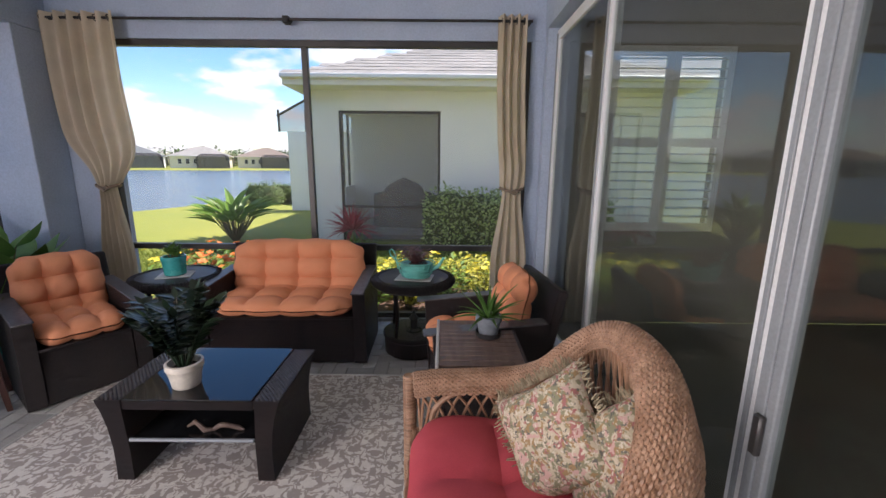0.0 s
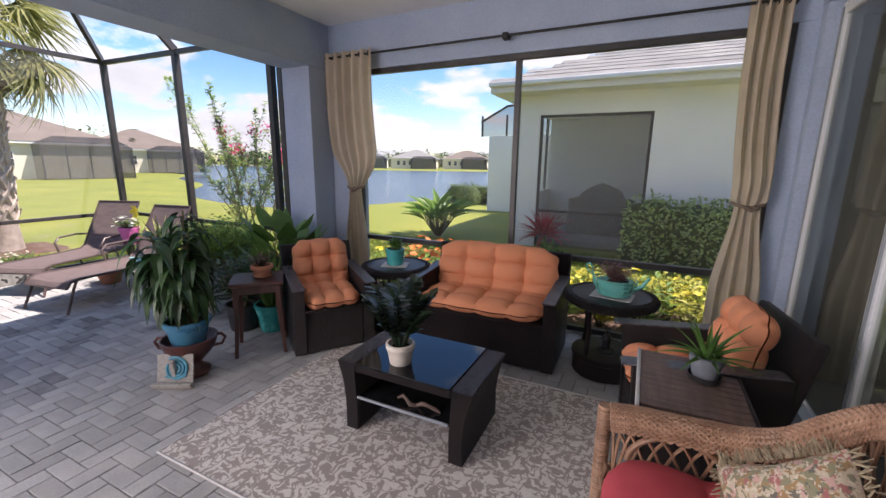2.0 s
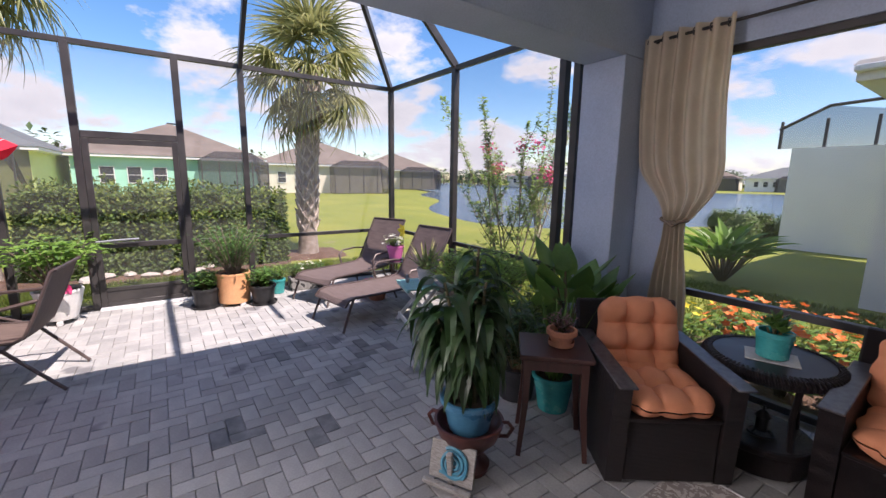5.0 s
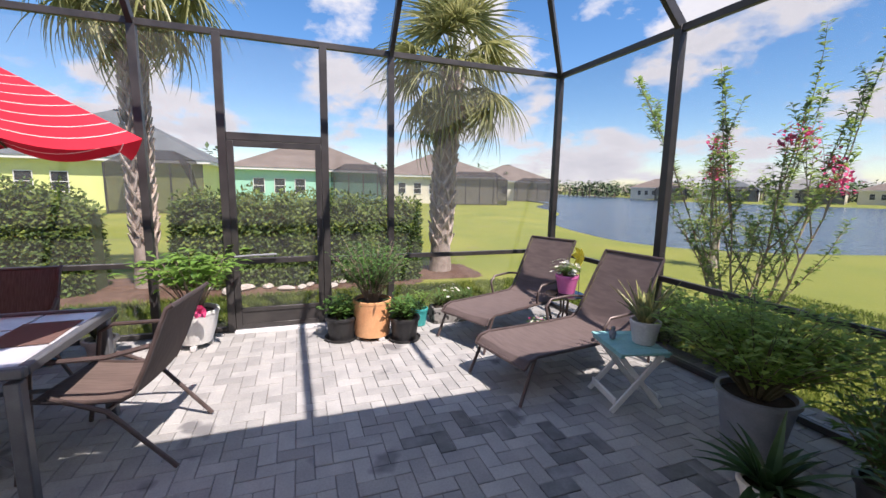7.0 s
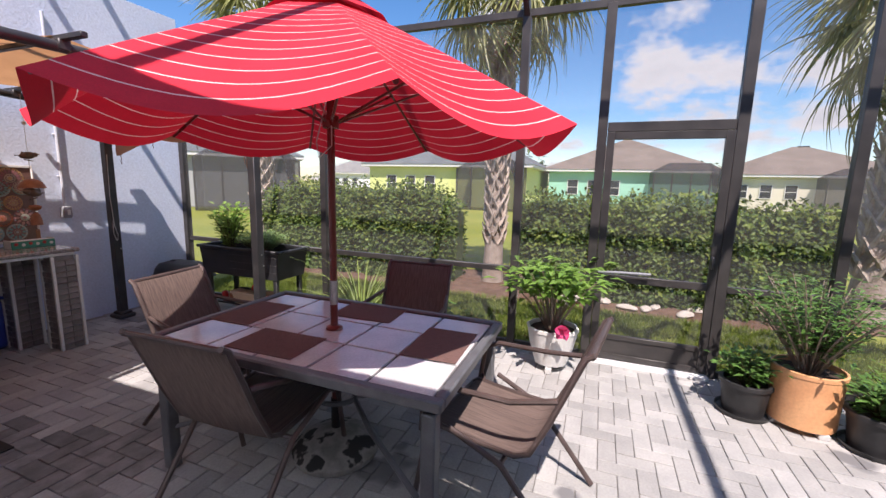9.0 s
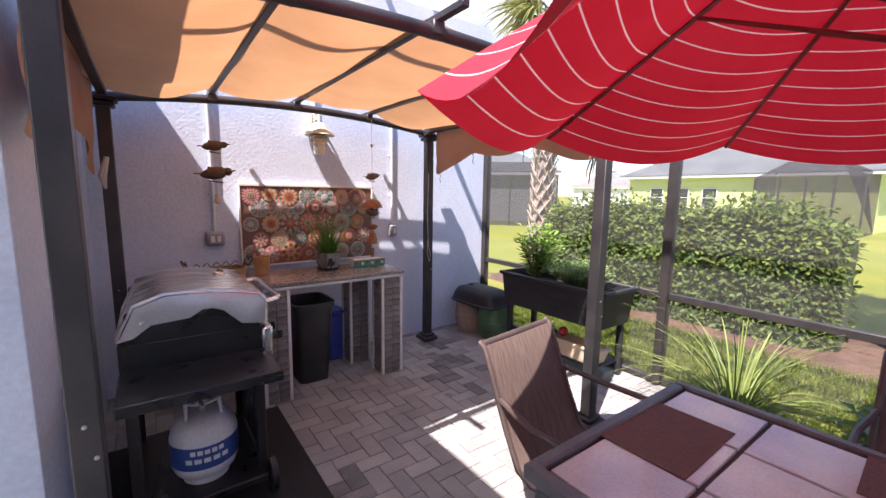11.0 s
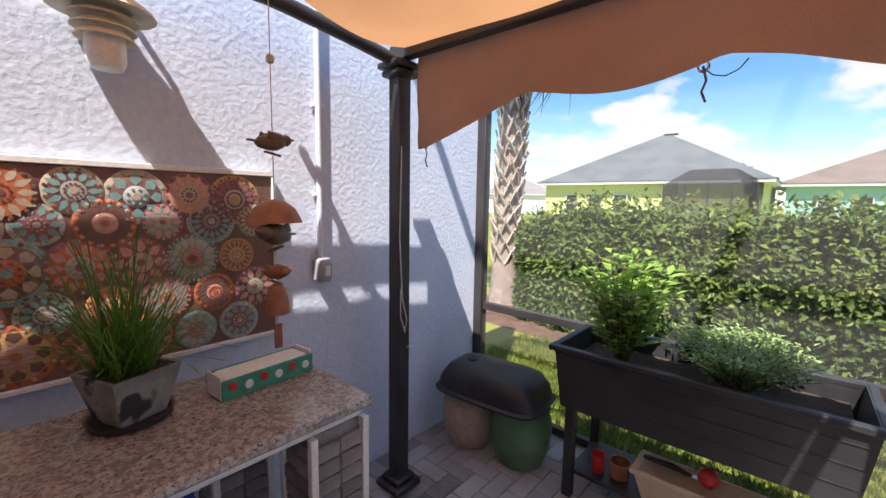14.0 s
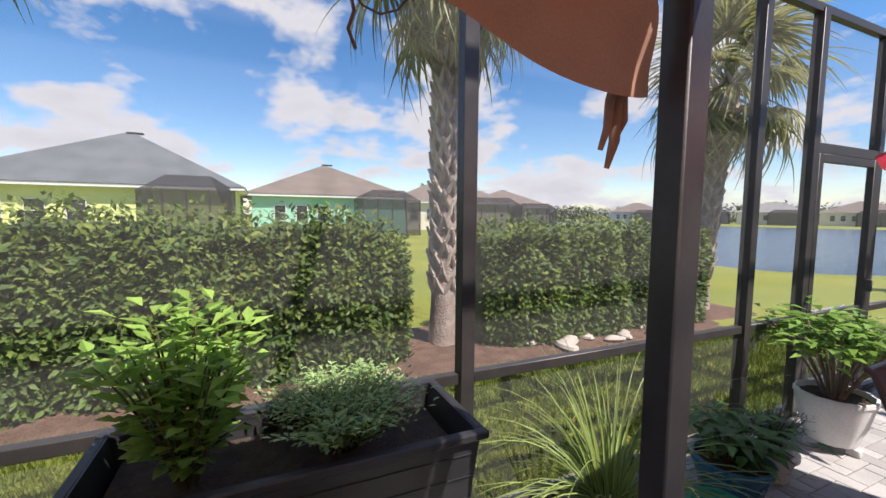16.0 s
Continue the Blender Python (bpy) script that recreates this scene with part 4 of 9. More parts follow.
def shrub(nstem, height, spread, leaf, z=0.0, seed=1, per=26, ratio=0.42, start=0.3, droop=0.3, lean=0.5, stem_r=0.006, clump=1.0):
    """Stems with side twigs, and leaves along them. Returns stems and leaves."""
    R, S, L = random.Random(seed), Mesh(), Mesh()
    for i in range(nstem):
        a = i * 2.39996 + R.uniform(-0.4, 0.4)
        q = spread * math.sqrt((i + 0.6) / nstem)
        top = Vector((q * math.cos(a), q * math.sin(a), z + height * R.uniform(0.72, 1.0) * (1 - 0.25 * (q / max(spread, 0.01)) ** 2)))
        base = Vector((0.12 * top.x, 0.12 * top.y, z))
        ctrl = base.lerp(top, 0.5) + Vector((-top.x * 0.12, -top.y * 0.12, height * 0.06))
        pts = [base.lerp(ctrl, t).lerp(ctrl.lerp(top, t), t) for t in (0, 0.25, 0.5, 0.75, 1)]
        S.tube(pts, [stem_r, stem_r * 0.85, stem_r * 0.7, stem_r * 0.5, stem_r * 0.25], 5)
        for k in range(per):
            t = start + (1 - start) * (k + R.random()) / per
            p = base.lerp(ctrl, t).lerp(ctrl.lerp(top, t), t)
            aa = k * 2.4 + R.uniform(-0.5, 0.5)
            d = Vector((math.cos(aa), math.sin(aa), R.uniform(-0.1, 0.9) * lean + 0.25)).normalized()
            o = p + d * R.uniform(0, clump) * leaf * 0.9
            L.leaf(o, d, (0, 0, 1), leaf * R.uniform(0.6, 1.15), leaf * ratio * R.uniform(0.8, 1.15), droop, 2, 0.2)
    return S, L


# ---- lanai furniture ----
def coffee_table():
    t = thing("coffee_table", "dark brown wicker coffee table with black glass top", "coffee table", -1.165, 1.93)
    for sx in (-1, 1):
        M = Mesh()
        prof = []
        # slab leg, flaring outwards to the top
        zs = [0.012, 0.08, 0.18, 0.28, 0.36, 0.43]
        out = [0.375, 0.372, 0.372, 0.382, 0.40, 0.425]
        inn = [0.295, 0.295, 0.295, 0.30, 0.305, 0.305]
        vs = []
        for z, o, i in zip(zs, out, inn):
            vs += [(sx * o, -0.26, z), (sx * o, 0.27, z), (sx * i, 0.27, z), (sx * i, -0.26, z)]
        fs = [(3, 2, 1, 0), (20, 21, 22, 23)]
        for k in range(5):
            a = k * 4
            for j in range(4):
                b = (j + 1) % 4
                fs.append((a + j, a + b, a + b + 4, a + j + 4))
        if sx < 0:
            fs = [f[::-1] for f in fs]
        M.add(vs, fs)
        M.make("leg_panel", DARK_WICKER, t)
        # flat woven strip on top of the leg
        S = Mesh()
        for r in range(11):
            for c in range(44):
                if (r + c) % 2:
                    S.box(sx * (0.313 + r * 0.0102), -0.255 + c * 0.0119, 0.4335, 0.0095, 0.0165, 0.005, 0.0015)
        tagged(S.make("woven_strip", WICKER_TOP, t), "", "", "", "stuff")
    Mesh().box(0, 0.005, 0.405, 0.6, 0.53, 0.045, 0.004).make("apron", DARK_WICKER, t)
    Mesh().box(0, 0.005, 0.433, 0.595, 0.535, 0.008, 0.002).make("glass_top", TABLE_GLASS, t)
    Mesh().box(0, -0.05, 0.215, 0.59, 0.4, 0.012, 0.002).make("shelf", TABLE_GLASS, t)
    Mesh().tube([(-0.29, -0.255, 0.225), (0.29, -0.255, 0.225)], 0.009, 8).make("shelf_rail", GREY_POT, t)
    d = thing("driftwood", "pale wavy driftwood piece on the table shelf", "driftwood", -1.10, 1.75, 0.221)
    Mesh().tube([(-0.13 + 0.03 * k, 0.012 * math.sin(k * 1.7), 0.022 + 0.018 * math.sin(k * 1.25)) for k in range(10)], [0.006, 0.012, 0.01, 0.014, 0.01, 0.013, 0.012, 0.01, 0.012, 0.005], 7).make("driftwood_piece", SLAT_WOOD, d)


WICKER_TOP = surf("worn_wicker_strip", (0.03, 0.024, 0.026), (0.09, 0.085, 0.09), 30.0, 0.35, 0.1, 100.0, island=0.3)


def wicker_seat(name, label, cat, x, y, rz, W, cells):
    """Wicker armchair or loveseat; local front is -y."""
    s = thing(name, label, cat, x, y, 0, rz)
    D = 0.72
    a = 0.09
    # arms: slightly tapering slabs
    for sx in (-1, 1):
        xo = sx * (W / 2 - a / 2)
        vs = []
        for yy, zt in ((-D / 2, 0.58), (D / 2 - 0.06, 0.62)):
            for zz in (0.015, zt):
                k = 0.92 if zz < 0.1 else 1.0
                vs += [(xo - a / 2, yy * k, zz), (xo + a / 2, yy * k, zz)]
        Mesh().add(vs, [(0, 1, 3, 2), (5, 4, 6, 7), (0, 2, 6, 4), (1, 5, 7, 3), (2, 3, 7, 6), (0, 4, 5, 1)]).make("arm", DARK_WICKER, s)
        Mesh().box(xo, -0.03, 0.605, a + 0.006, D - 0.02, 0.012, 0.005, rot(3.4)).make("arm_top", WICKER_TOP, s)
    Mesh().box(0, -0.02, 0.20, W - 2 * a - 0.004, D - 0.1, 0.36, 0.008).make("seat_base", DARK_WICKER, s)
    Mesh().box(0, -D / 2 + 0.035, 0.375, W - 2 * a - 0.006, 0.05, 0.02, 0.006).make("front_rail", DARK_WICKER, s)
    # back: leaning panel with rolled top
    m = at(0, D / 2 - 0.10, 0.36, -12)
    M = Mesh().box(0, 0.02, 0.22, W - 0.02, 0.06, 0.48, 0.012, m)
    M.make("backrest", DARK_WICKER, s)
    cw = W - 2 * a - 0.02
    cushion(cw, 0.58, 0.15, cells, 3, at(0, -0.08, 0.445, 2)).make("seat_cushion", ORANGE_CLOTH, s)
    cushion(cw + 0.03, 0.48, 0.17, cells, 3, at(0, D / 2 - 0.20, 0.635, 76)).make("back_cushion", ORANGE_CLOTH, s)
    return s


coffee_table()
wicker_seat("loveseat", "dark wicker loveseat with tufted orange cushions", "loveseat", -1.205, 3.165, 1, 1.26, 4)
ch = wicker_seat("armchair", "dark wicker armchair with tufted orange cushions", "armchair", -2.55, 2.64, 54, 0.66, 3)
tagged(ch, group="wicker armchairs")
ch2 = copy_thing(ch, pose(0.27, 2.44, 0, 0, 0, -83))


def round_table(x, y):
    t = thing("side_table", "round dark wicker side table with a lower shelf", "side table", x, y, 0, 10, "round wicker tables")
    Z = 0.62
    prof = [(0.02, Z - 0.02), (0.22, Z - 0.025), (0.225, Z - 0.07), (0.245, Z - 0.075), (0.272, Z - 0.05), (0.278, Z - 0.025), (0.265, Z - 0.004), (0.24, Z), (0.02, Z)]
    Mesh().lathe(prof, 48).make("tabletop", DARK_WICKER, t)
    S = Mesh()
    for k in range(80):
        an = 2 * math.pi * k / 80
        S.tube([(q * math.cos(an + dq), q * math.sin(an + dq), zz) for q, dq, zz in ((0.236, 0, Z + 0.002), (0.27, 0.02, Z - 0.004), (0.281, 0.04, Z - 0.026), (0.272, 0.06, Z - 0.052))], 0.0065, 5)
    tagged(S.make("rim_weave", DARK_WICKER, t), "", "", "", "stuff")
    for k in range(4):
        an = math.pi / 4 + k * math.pi / 2
        c, s_ = math.cos(an), math.sin(an)
        Mesh().tube([(0.185 * c, 0.185 * s_, Z - 0.06), (0.165 * c, 0.165 * s_, 0.35), (0.195 * c, 0.195 * s_, 0.012)], 0.013, 8).make("leg", DARK_WICKER, t)
    Mesh().lathe([(0.02, 0.13), (0.20, 0.13), (0.21, 0.14), (0.21, 0.165), (0.20, 0.172), (0.02, 0.172)], 36).make("shelf", DARK_WICKER, t)
    Mesh().lathe([(0.19, 0.012), (0.20, 0.012), (0.20, 0.128), (0.19, 0.128)], 36).make("skirt", DARK_WICKER, t)
    return t


for x, y in ((-2.12, 3.13), (-0.235, 3.13)):
    round_table(x, y).scale = (1.17, 1.17, 1.0)


def place_mat(x, y, z, w, d, rz, label="pale woven table mat under the pot"):
    tagged(Mesh().box(0, 0, 0.003, w, d, 0.006, 0.002).make("table_mat", PALE_MAT), label, "table mat").matrix_basis = pose(x, y, z, 0, 0, rz)


place_mat(-2.11, 3.10, 0.62, 0.24, 0.2, 20)
place_mat(-0.22, 3.08, 0.62, 0.28, 0.2, -8)


def teal_succulent():
    t = thing("potted_succulent", "teal glazed pot of green succulent", "potted plant", -2.11, 3.10, 0.627)
    pot(t, TEAL_GLAZE, 0.075, 0.085, 0.15, 0.004)
    R = random.Random(3)
    for k in range(7):
        M = rosette(14, 0.06, 0.03, 0, (10, 80), 0.1, 0.008, k, 3, 0.6, 0.1)
        a, q = k * 2.4, 0.05 * math.sqrt(k / 7)
        ob = M.make("rosette", LEAF_GREEN, t)
        ob.matrix_basis = pose(q * math.cos(a), q * math.sin(a), 0.15 + R.uniform(0, 0.05) + (0.05 if k == 0 else 0))
        Mesh().tube([(q * math.cos(a) * 0.5, q * math.sin(a) * 0.5, 0.11), (q * math.cos(a), q * math.sin(a), 0.16)], 0.006, 5).make("stem", STEM, t)


def teapot_planter():
    t = thing("wire_planter", "teal wire basket planter with dull red succulents", "planter", -0.21, 3.08, 0.627, -10)
    M = Mesh()
    for zz, r in ((0.012, 0.10), (0.04, 0.115), (0.07, 0.125), (0.10, 0.13), (0.125, 0.135)):
        M.tube([(r * 1.1 * math.cos(a), r * 0.9 * math.sin(a), zz) for a in np.linspace(0, 2 * math.pi, 33)], 0.0045, 5)
    for k in range(20):
        a = 2 * math.pi * k / 20
        M.tube([(q * 1.1 * math.cos(a), q * 0.9 * math.sin(a), zz) for q, zz in ((0.09, 0.008), (0.115, 0.04), (0.13, 0.10), (0.135, 0.125))], 0.003, 4)
    M.make("wire_frame", TEAL_PAINT, t)
    Mesh().lathe([(0.09, 0.01), (0.11, 0.04), (0.125, 0.115), (0.11, 0.115), (0.02, 0.10)], 28).make("liner", TEAL_PAINT, t)
    Mesh().tube([(-0.14, 0, 0.12), (-0.20, 0, 0.16), (-0.215, 0, 0.2), (-0.195, 0, 0.215), (-0.17, 0, 0.19), (-0.145, 0, 0.06)], 0.006, 6).make("handle", TEAL_PAINT, t)
    Mesh().tube([(0.13, 0, 0.07), (0.18, 0, 0.10), (0.21, 0, 0.15), (0.22, 0.0, 0.165)], [0.018, 0.014, 0.01, 0.012], 8).make("spout", TEAL_PAINT, t)
    soil_disc(0.115, 0.108, "soil", t)
    S, L = shrub(26, 0.13, 0.13, 0.045, 0.11, 5, 13, 0.5, 0.1, 0.5, 0.3, 0.004)
    S.make("branching", LEAF_RED, t)
    L.make("foliage", LEAF_RED, t)


def zz_plant():
    t = thing("potted_plant", "dark glossy leafy plant in a cream pot", "potted plant", -1.24, 1.80, 0.437)
    pot(t, CREAM_POT, 0.062, 0.08, 0.125, 0.003, saucer=None)
    R, S, L = random.Random(11), Mesh(), Mesh()
    for i in range(17):
        a = i * 2.4
        tilt = R.uniform(0.15, 0.95)
        top = Vector((math.cos(a) * tilt * 0.30, math.sin(a) * tilt * 0.30, 0.12 + 0.38 * (1 - 0.38 * tilt) * R.uniform(0.7, 1)))
        base = Vector((math.cos(a) * 0.02, math.sin(a) * 0.02, 0.1))
        mid = base.lerp(top, 0.5) + Vector((0, 0, 0.05))
        bz = lambda q: base.lerp(mid, q).lerp(mid.lerp(top, q), q)
        S.tube([bz(q) for q in (0, 0.3, 0.6, 1)], [0.008, 0.006, 0.005, 0.003], 6)
        side = (top - base).cross(Vector((0, 0, 1))).normalized()
        for k in range(9):
            q = 0.28 + 0.72 * k / 8
            p, d = bz(q), (bz(min(1, q + 0.1)) - bz(max(0, q - 0.1))).normalized()
            for sg in (-1, 1):
                L.leaf(p, (d * 0.55 + side * sg + Vector((0, 0, R.uniform(-0.1, 0.3)))), (0, 0, 1), 0.088 * R.uniform(0.85, 1.15), 0.058, 0.2, 3, 0.12, 0.6)
        L.leaf(top, top - mid, (0, 0, 1), 0.07, 0.032, 0.1, 3, 0.1, 0.6)
    S.make("branching", LEAF_DARK, t)
    L.make("foliage", LEAF_DARK, t)


teal_succulent()
teapot_planter()
zz_plant()


def lantern(x, y, z):
    t = thing("lantern", "small black iron lantern on a ring stand", "lantern", x, y, z)
    Mesh().tube([(0.06 * math.cos(a), 0.06 * math.sin(a), 0.006) for a in np.linspace(0, 6.2832, 25)], 0.005, 6).make("base_ring", IRON, t)
    Mesh().lathe([(0.03, 0.02), (0.035, 0.025), (0.03, 0.03), (0.03, 0.10), (0.04, 0.105), (0.02, 0.135), (0.006, 0.145), (0.006, 0.17)], 10).make("body", IRON, t)
    for k in range(3):
        a = k * 2.094
        Mesh().tube([(0.06 * math.cos(a), 0.06 * math.sin(a), 0.006), (0.03 * math.cos(a), 0.03 * math.sin(a), 0.03)], 0.004, 5).make("foot", IRON, t)
    Mesh().tube([(0.02 * math.cos(a), 0, 0.17 + 0.02 * math.sin(a)) for a in np.linspace(0, 6.2832, 17)], 0.003, 5).make("ring", IRON, t)


lantern(-0.23, 3.10, 0.173)
lantern(-2.10, 3.08, 0.173)


def slat_table():
    t = thing("slatted_side_table", "small side table with a slatted grey-brown top", "side table", 0.185, 1.98)
    for k in range(11):
        Mesh().box(0, -0.25 + 0.05 * k, 0.592, 0.40, 0.046, 0.016, 0.003).make("slat", SLAT_WOOD, t)
    for sx in (-1, 1):
        Mesh().box(sx * 0.208, 0, 0.585, 0.016, 0.57, 0.035, 0.003).make("side_rail", DARK_WICKER if sx > 0 else PALE_MAT, t)
        for sy in (-1, 1):
            Mesh().box(sx * 0.185, sy * 0.25, 0.285, 0.035, 0.035, 0.57, 0.004).make("leg", DARK_WICKER, t)
    for sy in (-1, 1):
        Mesh().box(0, sy * 0.278, 0.565, 0.40, 0.014, 0.05, 0.003).make("apron", DARK_WICKER, t)
    p = thing("potted_bromeliad", "spiky green plant in a slate grey pot with black saucer", "potted plant", 0.245, 2.03, 0.601)
    pot(p, GREY_POT, 0.05, 0.066, 0.12, 0.004, saucer=BLACK_PLASTIC, z=0.002)
    rosette(26, 0.22, 0.032, 0.10, (8, 78), 0.55, 0.015, 4, 6, 0.35, 0.3).make("foliage", LEAF_GREEN, p)


slat_table()


# ---- natural wicker chair ----
def rattan_chair():
    c = thing("rattan_armchair", "rounded natural wicker armchair with woven rim", "armchair", 0.285, 1.13, 0, 0)
    # rim: arm front, along the arm, round the back and forward again
    ctrl = [(-0.40, 0.40, 0.635), (-0.30, 0.405, 0.645), (-0.12, 0.41, 0.65), (0.02, 0.41, 0.66), (0.12, 0.38, 0.71), (0.20, 0.32, 0.82), (0.26, 0.23, 0.92), (0.30, 0.12, 0.975), (0.31, 0.0, 0.99)]
    ctrl = ctrl + [(x, -y, z) for x, y, z in ctrl[-2::-1]]
    pts = [Vector(p) for p in ctrl]

    def curve(t):
        f = t * (len(pts) - 1)
        i = min(int(f), len(pts) - 2)
        u = f - i
        p0, p1, p2, p3 = pts[max(i - 1, 0)], pts[i], pts[i + 1], pts[min(i + 2, len(pts) - 1)]
        return 0.5 * ((2 * p1) + (p2 - p0) * u + (2 * p0 - 5 * p1 + 4 * p2 - p3) * u * u + (3 * p1 - p0 - 3 * p2 + p3) * u ** 3)

    def frame_at(t):
        p = curve(t)
        d = (curve(min(1, t + 0.004)) - curve(max(0, t - 0.004))).normalized()
        out = Vector((p.x - 0.0, p.y, 0.0))
        if p.x < 0:
            out = Vector((0, p.y, 0))
        out = (out - d * out.dot(d)).normalized()
        up = d.cross(out)
        up = up if up.z > 0 else -up
        return p, d, out, up

    n = 660
    # woven band that rolls from the inner edge over the top to the outside
    cross = [(-0.06, -0.05), (-0.06, -0.032), (-0.057, -0.014), (-0.049, 0.003), (-0.036, 0.014), (-0.02, 0.02), (-0.003, 0.02), (0.014, 0.014), (0.03, 0.004), (0.043, -0.01), (0.053, -0.026), (0.06, -0.043), (0.064, -0.061), (0.067, -0.079), (0.069, -0.098), (0.07, -0.117)]
    band, warp = Mesh(), Mesh()
    fr = [frame_at(i / n) for i in range(n + 1)]
    fine = []
    for (o0, u0), (o1, u1) in zip(cross, cross[1:]):
        fine += [(o0, u0), ((o0 + o1) / 2, (u0 + u1) / 2)]
    for j, (o, u) in enumerate(fine + cross[-1:]):
        line = []
        for i, (p, d, out, up) in enumerate(fr):
            w = 0.0036 * math.sin(i * math.pi / 3 + (math.pi if j % 2 else 0))
            line.append(p + out * (o + w * 0.7) + up * (u + w * (1 if o < 0.03 else 0.2)))
        band.tube(line, 0.0054, 5)
    for i in range(1, n, 3):
        p, d, out, up = fr[i]
        warp.tube([p + out * o + up * u for o, u in cross[::2] + cross[-1:]], 0.0036, 4)
    tagged(band.make("woven_rim", RATTAN, c), "", "", "", "stuff")
    tagged(warp.make("rim_ribs", RATTAN, c), "", "", "", "stuff")
    # lattice between the rim and the seat
    lat = Mesh()
    for i in range(8, n - 8, 15):
        for lean in (-1, 1):
            k = max(0, min(n, i + lean * 28))
            p, q = fr[i], fr[k]
            foot = Vector((q[0].x * 0.93, q[0].y * 0.93, 0.40))
            lat.tube([p[0] + p[2] * -0.045 + p[3] * -0.02, (p[0] + foot) / 2 + p[2] * 0.0, foot], 0.0062, 5)
    tagged(lat.make("lattice", RATTAN, c), "", "", "", "stuff")
    # outer skirt woven below the seat
    sk = Mesh()
    for r in range(17):
        zz = 0.405 - r * 0.021
        sk.tube([Vector((q[0].x * 0.97, q[0].y * 0.97, zz)) + q[2] * 0.005 * math.sin(i * math.pi / 2 + r * math.pi) for i, q in enumerate(fr)], 0.0095, 5)
    tagged(sk.make("woven_skirt", RATTAN, c), "", "", "", "stuff")
    fs = Mesh()
    for r in range(17):
        zz = 0.405 - r * 0.021
        fs.tube([(-0.40 + 0.005 * math.sin(k * math.pi / 2 + r * math.pi), -0.385 + k * 0.0296, zz) for k in range(27)], 0.0095, 5)
    tagged(fs.make("front_weave", RATTAN, c), "", "", "", "stuff")
    for sy in (-1, 1):
        Mesh().tube([(-0.41, sy * 0.42, 0.01), (-0.42, sy * 0.425, 0.3), (-0.42, sy * 0.42, 0.63)], 0.021, 10).make("front_post", RATTAN, c)
        W = Mesh()
        for k in range(46):
            zz = 0.02 + k * 0.0135
            W.tube([(-0.42 + 0.024 * math.cos(a), sy * 0.42 + 0.024 * math.sin(a), zz + 0.006 * a / 6.28) for a in np.linspace(0, 6.2832, 11)], 0.0055, 4)
        tagged(W.make("post_wrap", RATTAN, c), "", "", "", "stuff")
    Mesh().box(-0.03, 0, 0.39, 0.74, 0.78, 0.02, 0.008).make("seat_board", RATTAN, c)
    # bent cane hoop at the inner arm
    Mesh().tube([(-0.16 + 0.17 * math.cos(a) * -1, 0.385, 0.44 + 0.15 * math.sin(a)) for a in np.linspace(0.1, 3.04, 13)], 0.012, 8).make("arm_hoop", RATTAN, c)
    s = tagged(cushion(0.62, 0.74, 0.13, 2, 2, at(0, 0, 0.065)).make("seat_cushion", RED_CLOTH), "tufted red seat cushion on the wicker armchair", "cushion")
    s.matrix_basis = pose(0.20, 1.13, 0.405)


rattan_chair()


def floral_pillow(x, y, z, rx, ry, rz, s):
    M = Mesh()

    def fn(sg):
        def f(u, v):
            a, b = 2 * u - 1, 2 * v - 1
            k = 1 - 0.10 * (1 - abs(a)) * abs(b) ** 3 - 0.10 * (1 - abs(b)) * abs(a) ** 3
            h = max(0, (1 - a ** 4) * (1 - b ** 4)) ** 0.55
            return (a * s / 2 * k, b * s / 2 * k, sg * (0.075 * h + 0.003) + 0.006 * noise.noise(Vector((u * 4, v * 4, sg))))
        return f
    M.grid(fn(1), 26, 26)
    g = Mesh().grid(fn(-1), 26, 26)
    n = len(M.v)
    M.v += g.v
    M.f += [tuple(i + n for i in q[::-1]) for q in g.f]
    ob = tagged(M.make("pillow", FLORAL), "floral tapestry pillow with fringed edge", "pillow", "floral pillows")
    ob.matrix_basis = pose(x, y, z, rx, ry, rz)
    R, F = random.Random(int(x * 100)), Mesh()
    for k in range(420):
        q = R.random() * 4
        e, t = int(q), (q - int(q)) * 2 - 1
        p = ((t, 1), (1, t), (t, -1), (-1, t))[e]
        d = Vector(((0, 1), (1, 0), (0, -1), (-1, 0))[e] + (0,)) + Vector((R.uniform(-0.5, 0.5), R.uniform(-0.5, 0.5), R.uniform(-0.7, 0.7)))
        b = Vector((p[0] * s / 2 * 0.97, p[1] * s / 2 * 0.97, R.uniform(-0.006, 0.006)))
        F.tube([b, b + d * 0.016, b + d * 0.028 + Vector((0, 0, R.uniform(-0.006, 0.006)))], 0.0022, 3, cap=False)
    tagged(F.make("fringe", FRINGE, ob), "", "", "", "stuff")


FRINGE = surf("fringe_thread", (0.20, 0.16, 0.10), (0.34, 0.28, 0.19), 40.0, 0.9, 0.2, 200.0, island=0.3)
floral_pillow(0.36, 1.14, 0.66, 62, 42, -68, 0.345)
floral_pillow(0.50, 1.02, 0.64, 66, 40, -84, 0.335)


